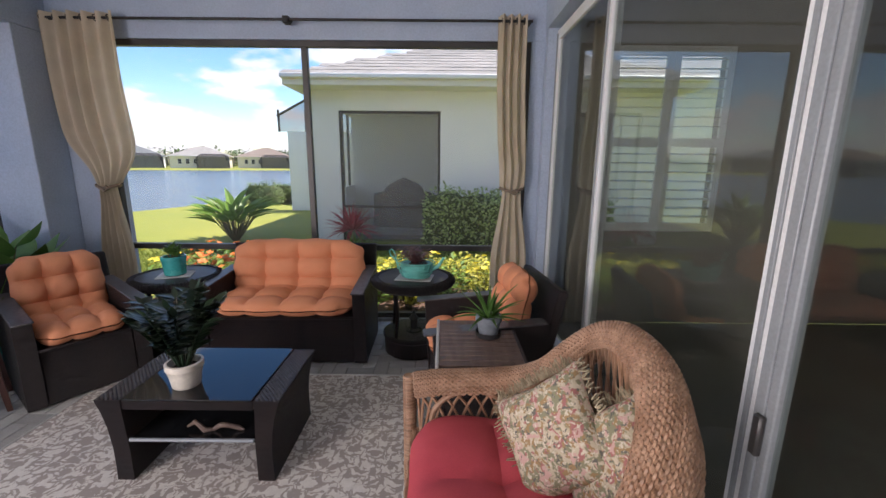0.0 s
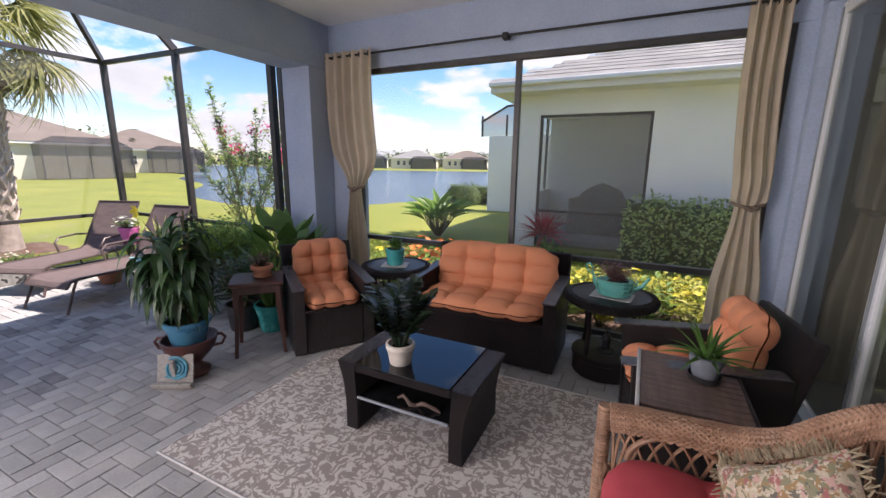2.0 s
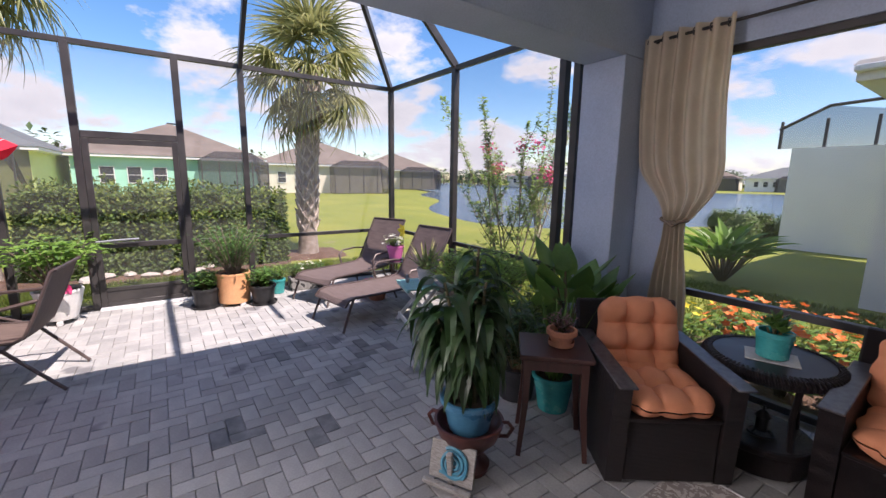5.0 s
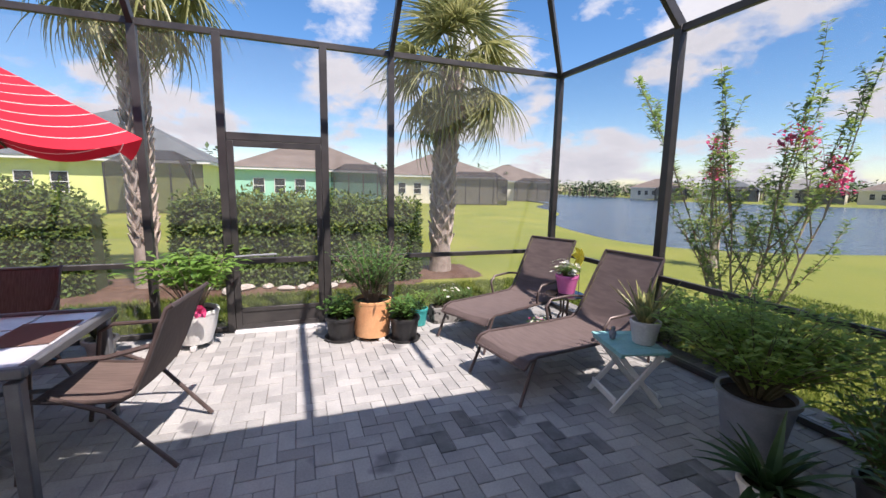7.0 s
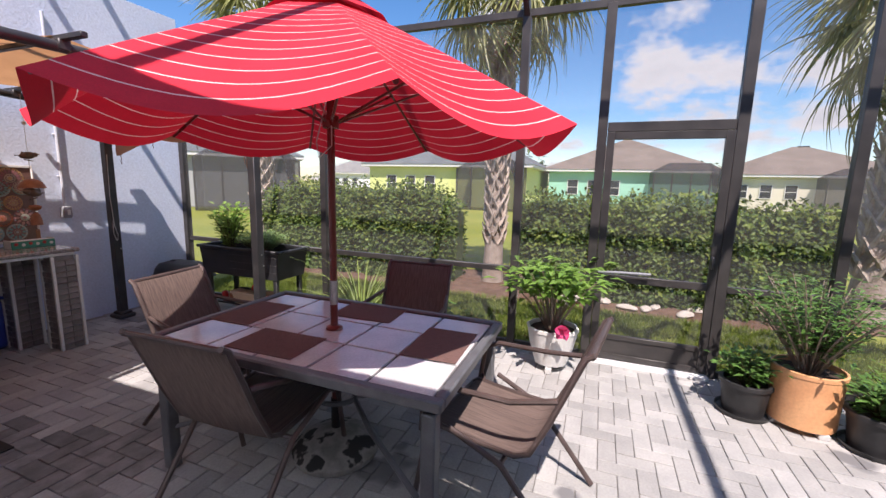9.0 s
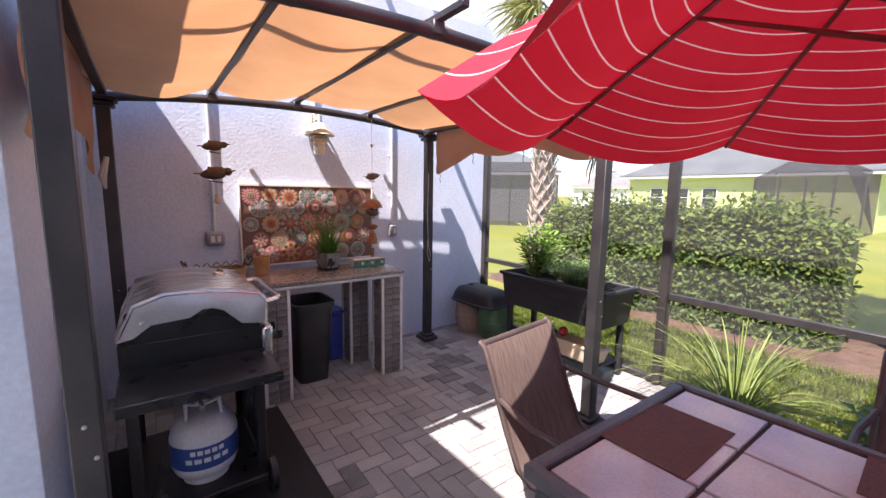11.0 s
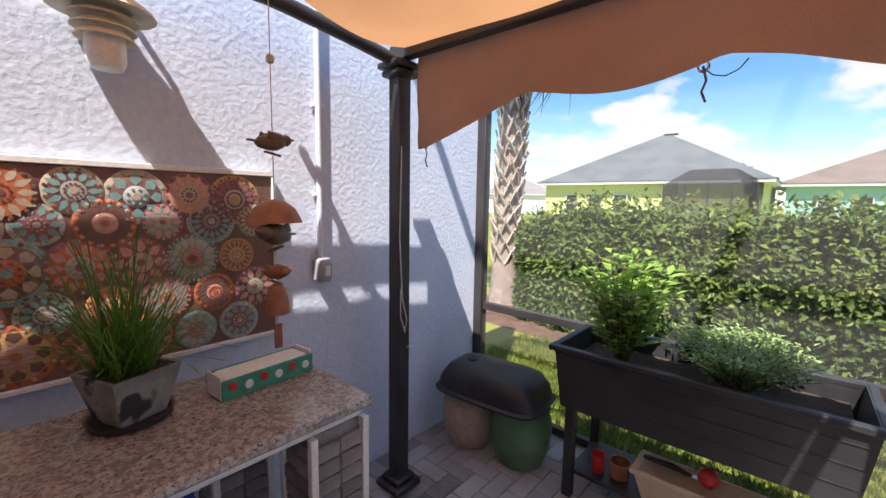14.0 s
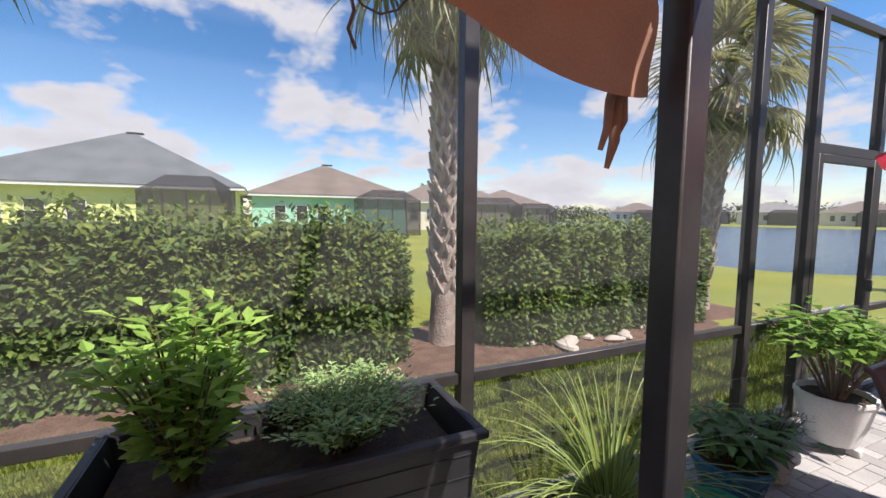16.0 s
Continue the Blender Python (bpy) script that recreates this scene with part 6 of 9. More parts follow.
def folding_stool():
    t = thing("folding_table", "teal folding table with white crossed legs", "side table", -5.05, 2.58, 0, -14)
    for k in range(5):
        Mesh().box(-0.18 + 0.09 * k, 0, 0.452, 0.086, 0.36, 0.018, 0.004).make("top_slat", TEAL_RESIN, t)
    Mesh().box(0, 0.16, 0.432, 0.42, 0.03, 0.022, 0.004).make("top_batten", TEAL_RESIN, t)
    Mesh().box(0, -0.16, 0.432, 0.42, 0.03, 0.022, 0.004).make("top_batten", TEAL_RESIN, t)
    for sx, xo in ((-1, 0.17), (1, 0.135)):
        for q in (-1, 1):
            a, b = Vector((sx * xo * 1.0, q * 0.15, 0.425)), Vector((sx * xo * 1.1, -q * 0.19, 0.02))
            a.x, b.x = sx * (0.17 if q > 0 else 0.135), sx * (0.17 if q > 0 else 0.135)
            v = b - a
            Mesh().box(0, 0, 0, v.length, 0.02, 0.038, 0.004, Matrix.Translation((a + b) / 2) @ v.to_track_quat("X", "Z").to_matrix().to_4x4()).make("leg", WHITE_RESIN, t)
    Mesh().box(0, -0.165, 0.09, 0.34, 0.02, 0.06, 0.008).make("stretcher", WHITE_RESIN, t)
    Mesh().box(0, 0.165, 0.09, 0.27, 0.02, 0.06, 0.008).make("stretcher", WHITE_RESIN, t)
    p = thing("potted_snake_plant", "yellow-edged sword plant in a pale grey pot", "potted plant", -5.0, 2.66, 0.462)
    pot(p, PALE_GREY_POT, 0.075, 0.10, 0.17, 0.004)
    rosette(20, 0.36, 0.055, 0.14, (4, 46), 0.25, 0.035, 51, 6, 0.36, 0.25).make("foliage", STRIPED_LEAF, p)
    b = thing("bird_figurine", "small dark bird figurine on the folding table", "figurine", -5.13, 2.5, 0.462)
    Mesh().lathe([(0.012, 0), (0.02, 0.004), (0.022, 0.02), (0.026, 0.04), (0.02, 0.058), (0.014, 0.066), (0.018, 0.078), (0.012, 0.092), (0.002, 0.096)], 14).make("body", GREY_POT, b)
    Mesh().leaf((0.0, -0.015, 0.08), (0, -1, 0), (0, 0, 1), 0.02, 0.01, 0, 2).make("beak", YELLOW_PETAL, b)
    Mesh().leaf((0, 0.02, 0.03), (0, 1, -0.4), (0, 0, 1), 0.04, 0.02, 0, 2).make("tail", GREY_POT, b)


folding_stool()


def sling_chair(x, y, rz, label="brown sling patio chair with bent metal arms"):
    """Dining chair; local front is -y."""
    c = thing("patio_chair", label, "chair", x, y, 0, rz, "chairs round the patio table")
    W = 0.50
    prof = [(-0.25, 0.40), (-0.22, 0.425), (0.0, 0.405), (0.17, 0.40), (0.23, 0.43), (0.30, 0.58), (0.37, 0.76), (0.42, 0.885), (0.45, 0.905)]
    M = Mesh()
    for off in (0, 0.007):
        g = Mesh().grid(lambda u, v: (-W / 2 + W * u, prof[round(v * 8)][0] + off * 0.7, prof[round(v * 8)][1] - off - 0.012 * math.sin(math.pi * u) * math.sin(math.pi * v)), 8, 8)
        k = len(M.v)
        M.v += g.v
        M.f += [tuple(i + k for i in (f if off == 0 else f[::-1])) for f in g.f]
    M.make("sling_seat", SLING_TAN, c)
    for sx in (-1, 1):
        Mesh().tube([(sx * W / 2, p, q) for p, q in prof], 0.0125, 8).make("side_rail", CHAIR_TUBE, c)
        Mesh().tube([(sx * W / 2, 0.33, 0.69), (sx * (W / 2 + 0.04), 0.15, 0.655), (sx * (W / 2 + 0.045), -0.12, 0.645), (sx * (W / 2 + 0.045), -0.20, 0.60), (sx * (W / 2 + 0.04), -0.22, 0.45), (sx * (W / 2 + 0.04), -0.30, 0.01)], 0.0135, 8).make("arm", CHAIR_TUBE, c)
        Mesh().tube([(sx * (W / 2 + 0.045), -0.12, 0.46), (sx * (W / 2 + 0.03), 0.12, 0.36), (sx * (W / 2 + 0.02), 0.42, 0.01)], 0.0135, 8).make("rear_leg", CHAIR_TUBE, c)
        Mesh().tube([(sx * W / 2, -0.18, 0.425), (sx * (W / 2 + 0.04), -0.215, 0.44)], 0.011, 7).make("arm_joint", CHAIR_TUBE, c)
    Mesh().tube([(-W / 2, 0.44, 0.895), (W / 2, 0.44, 0.895)], 0.0125, 8).make("top_bar", CHAIR_TUBE, c)
    Mesh().tube([(-W / 2 - 0.03, 0.12, 0.36), (W / 2 + 0.03, 0.12, 0.36)], 0.011, 8).make("cross_bar", CHAIR_TUBE, c)
    Mesh().tube([(-W / 2, -0.25, 0.40), (W / 2, -0.25, 0.40)], 0.0115, 8).make("front_bar", CHAIR_TUBE, c)
    return c


chair = sling_chair(-5.55, -0.68, -8)
copy_thing(chair, pose(-5.17, -1.79, 0, 0, 0, -87))
copy_thing(chair, pose(-6.12, -1.53, 0, 0, 0, 94))
copy_thing(chair, pose(-5.55, -2.42, 0, 0, 0, 188))


def dining_table():
    t = thing("patio_table", "tile-topped patio dining table with grey metal frame", "dining table", -5.48, -1.56)
    LX, LY, Z = 0.97, 1.56, 0.72
    Mesh().box(0, 0, Z - 0.022, LX, LY, 0.025, 0.004).make("grout_bed", GROUT, t)
    for sx in (-1, 1):
        Mesh().box(sx * (LX / 2 - 0.02), 0, Z - 0.012, 0.045, LY + 0.02, 0.05, 0.008).make("edge_rail", TABLE_TUBE, t)
    for sy in (-1, 1):
        Mesh().box(0, sy * (LY / 2 - 0.012), Z - 0.012, LX - 0.085, 0.045, 0.05, 0.008).make("edge_rail", TABLE_TUBE, t)
    nx, ny = 3, 5
    tw, tl = (LX - 0.10) / nx, (LY - 0.08) / ny
    for i in range(nx):
        for j in range(ny):
            Mesh().box(-(LX - 0.10) / 2 + tw * (i + 0.5), -(LY - 0.08) / 2 + tl * (j + 0.5), Z - 0.006, tw - 0.014, tl - 0.014, 0.014, 0.003).make("tile", TABLE_TILE, t)
    for sx in (-1, 1):
        for sy in (-1, 1):
            Mesh().box(sx * (LX / 2 - 0.05), sy * (LY / 2 - 0.05), Z / 2 - 0.03, 0.06, 0.06, Z - 0.06, 0.006).make("leg", TABLE_TUBE, t)
            Mesh().tube([(sx * (LX / 2 - 0.05), sy * (LY / 2 - 0.05), 0.22), (sx * 0.2, sy * 0.32, 0.34), (0, sy * 0.1, 0.36)], 0.014, 8).make("brace", TABLE_TUBE, t)
    Mesh().tube([(0.12 * math.cos(a), 0.12 * math.sin(a), 0.36) for a in np.linspace(0, 6.2832, 25)], 0.014, 8).make("brace_ring", TABLE_TUBE, t)
    for x, y, rz in ((0.27, -0.16, 1), (-0.04, -0.62, 91), (-0.33, 0.0, 3), (-0.05, 0.58, 92)):
        ob = tagged(Mesh().box(0, 0, 0.002, 0.27, 0.39, 0.004, 0.0015).make("placemat", BROWN_MAT), "dark brown woven placemat on the tiled table", "placemat", "placemats")
        ob.matrix_basis = pose(-5.48 + x, -1.56 + y, Z + 0.0015, 0, 0, rz)


dining_table()


def patio_umbrella():
    u = thing("patio_umbrella", "open red patio umbrella with fine white stripes", "umbrella", -5.49, -1.585)
    Mesh().tube([(0, 0, 0.06), (0, 0, 0.62)], 0.019, 12).make("lower_pole", CHERRY_WOOD, u)
    Mesh().tube([(0, 0, 0.62), (0, 0, 0.86)], 0.0205, 12).make("lower_pole_upper", CHERRY_WOOD, u)
    Mesh().tube([(0, 0, 0.86), (0, 0, 0.99)], 0.0215, 12).make("pole_ferrule", STEEL, u)
    Mesh().tube([(0, 0, 0.99), (0, 0, 2.44)], 0.019, 12).make("upper_pole", CHERRY_WOOD, u)
    Mesh().lathe([(0.02, 0.722), (0.045, 0.724), (0.043, 0.735), (0.024, 0.745)], 20).make("pole_collar", CHERRY_WOOD, u)
    Mesh().lathe([(0.02, 1.77), (0.04, 1.77), (0.044, 1.80), (0.04, 1.83), (0.02, 1.83)], 16).make("runner_hub", CHERRY_WOOD, u)
    Mesh().lathe([(0.02, 2.36), (0.045, 2.36), (0.045, 2.41), (0.02, 2.42)], 16).make("top_hub", CHERRY_WOOD, u)
    R, N, ZT, ZR = 1.18, 8, 2.40, 1.755
    spin = radians(-1)
    M, ring = Mesh(), []
    nr, na = 26, 12 * N

    def pt(a, q):
        seg = (a - spin) / (2 * math.pi / N)
        w = seg - math.floor(seg)
        bow = 4 * w * (1 - w)
        r = R * q * (1 - 0.095 * bow * q)
        z = ZT - (ZT - ZR) * q - (0.02 * q + 0.075 * q ** 3) * bow
        return (r * math.cos(a), r * math.sin(a), z)
    M.grid(lambda uu, v: pt(spin + 2 * math.pi * uu, 0.16 + 0.84 * v), na, nr, wrap=True)
    ob = M.make("canopy", CANOPY_RED, u)
    att = ob.data.attributes.new("ring", "FLOAT", "POINT")
    att.data.foreach_set("value", [17.0 * (0.16 + 0.84 * (i // na) / nr) for i in range(len(M.v))])
    V = Mesh()
    V.grid(lambda uu, v: (lambda p: (p[0] * 1.04, p[1] * 1.04, p[2] + 0.05 - 0.03 * v))(pt(spin + 2 * math.pi * uu, 0.02 + 0.22 * v)), na, 5, wrap=True)
    vo = V.make("vent_cap", CANOPY_RED, u)
    att = vo.data.attributes.new("ring", "FLOAT", "POINT")
    att.data.foreach_set("value", [0.5] * len(V.v))
    for k in range(N):
        a = spin + k * 2 * math.pi / N
        Mesh().tube([Vector(pt(a, q)) - Vector((0, 0, 0.016)) for q in (0.03, 0.25, 0.5, 0.75, 0.98)], 0.008, 6).make("rib", CHERRY_WOOD, u)
        e = Vector(pt(a, 0.52)) - Vector((0, 0, 0.02))
        Mesh().tube([(0.04 * math.cos(a), 0.04 * math.sin(a), 1.80), tuple(e)], 0.007, 6).make("strut", CHERRY_WOOD, u)
    Mesh().tube([(0.03, 0.0, 1.9), (0.05, -0.05, 1.7), (0.06, -0.03, 1.62), (0.05, 0.04, 1.68), (0.02, 0.02, 1.82)], 0.003, 5).make("pull_cord", PALE_MAT, u)
    b = thing("umbrella_base", "mottled round concrete umbrella base", "umbrella base", -5.49, -1.585)
    Mesh().lathe([(0.20, 0.0), (0.235, 0.01), (0.24, 0.04), (0.20, 0.08), (0.10, 0.12), (0.04, 0.14), (0.025, 0.15)], 40).make("base_disc", CONCRETE, b)
    Mesh().tube([(0, 0, 0.13), (0, 0, 0.32)], 0.026, 12).make("sleeve", IRON, b)


patio_umbrella()


def deck_pots():
    w = thing("potted_hibiscus", "hibiscus with a pink bloom in a white ribbed pot", "potted plant", -7.10, -0.59)
    pot(w, WHITE_RESIN, 0.13, 0.20, 0.32, 0.006, z=0.05, ribs=12, belly=0.01)
    for k in range(3):
        a = k * 2.094
        Mesh().box(0.12 * math.cos(a), 0.12 * math.sin(a), 0.025, 0.07, 0.05, 0.05, 0.006).make("pot_foot", PALE_GREY_POT, w)
    S, L = shrub(26, 0.64, 0.40, 0.135, 0.33, 61, 15, 0.62, 0.55, 0.5, 0.35, 0.008, 1.4)
    S.make("branching", BARK, w)
    L.make("foliage", LEAF_BRIGHT, w)
    for k in range(5):
        a = k * 1.2566
        Mesh().leaf((0.26, 0.10, 0.43), (math.cos(a) * 0.5 + 0.5, math.sin(a) * 0.6, math.cos(a) * 0.8), (1, 0, 0.2), 0.085, 0.08, 0.1, 4, 0.1, 0.7).make("petal", PINK_PETAL, w)

    def black_pot(x, y, seed, size=1.0):
        p = thing("potted_plant", "small green shrub in a black nursery pot", "potted plant", x, y, 0, 0, "black nursery pots")
        pot(p, BLACK_PLASTIC, 0.12, 0.145, 0.24, 0.012, saucer=BLACK_PLASTIC)
        S, L = shrub(18, 0.24, 0.19, 0.085, 0.2, seed, 18, 0.5, 0.1)
        S.make("branching", STEM, p)
        L.make("foliage", LEAF_GREEN, p)
    black_pot(-6.93, 0.73, 71)
    black_pot(-6.74, 1.34, 72)
    t = thing("potted_citrus", "citrus bush in a tall orange clay planter", "potted plant", -6.90, 1.04)
    pot(t, ORANGE_CLAY, 0.18, 0.19, 0.37, 0.004, z=0.035)
    for k in range(3):
        a = k * 2.094 + 0.5
        Mesh().box(0.14 * math.cos(a), 0.14 * math.sin(a), 0.018, 0.09, 0.06, 0.036, 0.005).make("pot_foot", PALE_GREY_POT, t)
    S, L = shrub(44, 0.72, 0.44, 0.065, 0.36, 73, 30, 0.5, 0.25, 0.3, 0.5, 0.008)
    S.make("branching", BARK, t)
    L.make("foliage", LEAF_GREEN, t)
    Mesh().box(0.02, -0.12, 0.43, 0.05, 0.008, 0.12, 0.002, rot(-10)).make("plant_tag", WHITE_RESIN, t)
    g = thing("potted_plant", "trailing plant in a small teal pot", "potted plant", -7.12, 1.60)
    pot(g, TEAL_GLAZE, 0.08, 0.10, 0.2, 0.006)
    S, L = shrub(16, 0.24, 0.16, 0.06, 0.17, 74, 14, 0.4, 0.1)
    S.make("branching", STEM, g)
    L.make("foliage", LEAF_BRIGHT, g)
    c = thing("planter_box", "weathered concrete trough with flowering herbs", "planter", -7.18, 2.02, 0, 90)
    Mesh().box(0, 0, 0.09, 0.5, 0.2, 0.18, 0.01).make("trough", CONCRETE, c)
    Mesh().box(0, 0, 0.183, 0.44, 0.15, 0.012, 0.003).make("soil", SOIL, c)
    for k in range(4):
        S, L = shrub(12, 0.2, 0.12, 0.05, 0.18, 75 + k, 12, 0.4, 0.1)
        for M in (S, L):
            M.v = [(x - 0.18 + 0.12 * k, y, z) for x, y, z in M.v]
        S.make("branching", STEM, c)
        L.make("foliage", LEAF_GREEN, c)
    blossoms(c, 14, 0.2, 0.3, 0.1, WHITE_PETAL, 78, 0.022)
    # by the grill corner post
    b = thing("potted_plant", "pale-veined leafy plant in a blue pot", "potted plant", -7.05, -1.74)
    pot(b, BLUE_GLAZE, 0.13, 0.18, 0.24, 0.012)
    S, L = shrub(18, 0.28, 0.24, 0.13, 0.2, 81, 9, 0.5, 0.2, 0.6)
    S.make("branching", STEM, b)
    L.make("foliage", LEAF_GREEN, b)
    d = thing("potted_rosemary", "feathery herb in a small ribbed clay pot", "potted plant", -7.08, -1.32)
    pot(d, CREAM_POT, 0.09, 0.12, 0.17, 0.015)
    S, L = shrub(40, 0.32, 0.17, 0.035, 0.14, 82, 30, 0.18, 0.15)
    S.make("branching", STEM, d)
    L.make("foliage", LEAF_DEEP, d)
    q = thing("stone", "pale rounded stone in the herb pot", "stone", -7.01, -1.29, 0.14)
    Mesh().lathe([(0.005, 0), (0.03, 0.01), (0.035, 0.04), (0.025, 0.08), (0.005, 0.095)], 12).make("stone_lump", WHITE_RESIN, q)
    tub = thing("plastic_tub", "bright green plastic tub on the pavers", "tub", -6.93, -2.02)
    Mesh().lathe([(0.08, 0), (0.10, 0.005), (0.13, 0.12), (0.14, 0.125), (0.14, 0.132), (0.12, 0.13), (0.09, 0.015), (0.01, 0.012)], 28).make("tub_body", TUB_GREEN, tub)
    lg = thing("lemongrass", "tall arching lemongrass clump in a pot by the screen", "potted plant", -7.15, -2.48)
    pot(lg, BLACK_PLASTIC, 0.13, 0.16, 0.16, 0.012)
    R, M = random.Random(83), Mesh()
    for k in range(170):
        a = R.uniform(0, 6.283)
        e = R.uniform(0.55, 1.5)
        L_ = R.uniform(0.6, 1.05)
        M.leaf((0.07 * math.cos(a), 0.07 * math.sin(a), 0.12), (math.cos(a) * math.cos(e), math.sin(a) * math.cos(e), math.sin(e)), (0, 0, 1), L_, 0.012, R.uniform(1.1, 2.8), 9, 0.25, 0.35)
    tagged(M.make("blade_clump", GRASS_BLADE, lg), "", "", "", "stuff")


TUB_GREEN = surf("green_plastic", (0.03, 0.40, 0.26), (0.05, 0.46, 0.30), 8.0, 0.4, 0.05, 80.0)
deck_pots()

# ---- grill corner ----
# canopy cloth in two tones: orange where lit through, brown where hanging unlit
CANOPY_ORANGE = surf("orange_canopy_cloth", (0.56, 0.29, 0.135), (0.62, 0.33, 0.16), 3.0, 0.9, 0.3, 200.0, trans=0.38, dist=0.002)
VALANCE = surf("unlit_brown_canvas", (0.40, 0.215, 0.145), (0.46, 0.26, 0.18), 3.0, 0.9, 0.3, 200.0, trans=0.2, dist=0.002)
GRANITE = surf("speckled_granite", (0.20, 0.172, 0.157), (0.37, 0.335, 0.31), 75.0, 0.2, 0.05, 150.0, spots=(120.0, 0.60, (0.07, 0.06, 0.06)), coat=0.3, lo=0.40, hi=0.60)
SLATE_TILE = surf("dark_stone_strip", (0.16, 0.145, 0.14), (0.27, 0.245, 0.24), 14.0, 0.35, 0.3, 90.0, obj=0.25)
LEG_TRIM = surf("white_trim", (0.70, 0.70, 0.68), (0.75, 0.75, 0.73), 6.0, 0.5, 0.1, 80.0)
LID_STEEL = surf("brushed_lid_steel", (0.70, 0.68, 0.665), (0.76, 0.745, 0.73), 4.0, 0.27, 0.06, 190.0, metal=1.0, stretch=(0.3, 3, 3), rvar=0.05)
LID_GREY = surf("grey_cast_end", (0.46, 0.47, 0.50), (0.52, 0.53, 0.56), 5.0, 0.33, 0.05, 120.0, metal=0.7)
ENAMEL = surf("black_enamel", (0.012, 0.012, 0.013), (0.02, 0.02, 0.021), 8.0, 0.3, 0.08, 120.0)
CHROME = surf("chrome", (0.70, 0.70, 0.71), (0.76, 0.76, 0.77), 6.0, 0.10, 0.0, 60.0, metal=1.0, rvar=0.04)
CONDUIT = surf("painted_conduit", (0.56, 0.59, 0.66), (0.62, 0.65, 0.71), 6.0, 0.6, 0.1, 80.0)
OUTLET_GREY = surf("grey_outlet_box", (0.30, 0.31, 0.34), (0.36, 0.37, 0.39), 8.0, 0.5, 0.1, 90.0)
BIRD_BROWN = surf("dark_carved_wood", (0.085, 0.05, 0.035), (0.15, 0.085, 0.055), 20.0, 0.5, 0.2, 90.0)
BIRD_RUST = surf("rust_carved_wood", (0.25, 0.095, 0.045), (0.34, 0.14, 0.07), 20.0, 0.5, 0.2, 90.0)
TAN_WICKER = surf("honey_wicker", (0.34, 0.16, 0.06), (0.46, 0.24, 0.10), 25.0, 0.6, 0.4, 120.0, island=0.2)
HONEY_POT = surf("honey_wood_pot", (0.36, 0.18, 0.07), (0.46, 0.25, 0.11), 15.0, 0.5, 0.2, 90.0)
TAN_PLASTIC = surf("tan_plastic", (0.52, 0.42, 0.30), (0.58, 0.48, 0.35), 8.0, 0.5, 0.08, 80.0)
RED_GLOSS = surf("red_gloss", (0.42, 0.02, 0.02), (0.50, 0.03, 0.03), 8.0, 0.3, 0.05, 80.0)
BLUE_BIN = surf("blue_plastic", (0.03, 0.06, 0.32), (0.04, 0.08, 0.38), 8.0, 0.4, 0.05, 80.0)
PLANTER_GREY = surf("charcoal_resin", (0.022, 0.023, 0.026), (0.035, 0.036, 0.04), 8.0, 0.45, 0.15, 120.0)
GREEN_GLAZE = surf("green_glaze", (0.07, 0.16, 0.085), (0.11, 0.22, 0.12), 8.0, 0.35, 0.1, 60.0)
TAN_CLAY = surf("tan_patterned_clay", (0.34, 0.27, 0.21), (0.44, 0.36, 0.29), 40.0, 0.8, 0.8, 120.0, dist=0.006)
CREAM_LAMP = surf("cream_painted_metal", (0.66, 0.60, 0.46), (0.72, 0.66, 0.52), 8.0, 0.5, 0.1, 80.0)
FROST_GLASS = surf("frosted_glass", (0.72, 0.72, 0.70), (0.78, 0.78, 0.76), 8.0, 0.3, 0.0, 80.0)
WHITE_PAINT_TANK = surf("white_tank_paint", (0.62, 0.64, 0.66), (0.68, 0.70, 0.72), 8.0, 0.4, 0.05, 80.0)
BLUE_LABEL = surf("blue_label", (0.02, 0.06, 0.24), (0.03, 0.08, 0.30), 8.0, 0.4, 0.0, 80.0)
RUBBER_MAT = surf("black_rubber_mat", (0.012, 0.012, 0.013), (0.022, 0.022, 0.023), 20.0, 0.8, 0.4, 150.0)


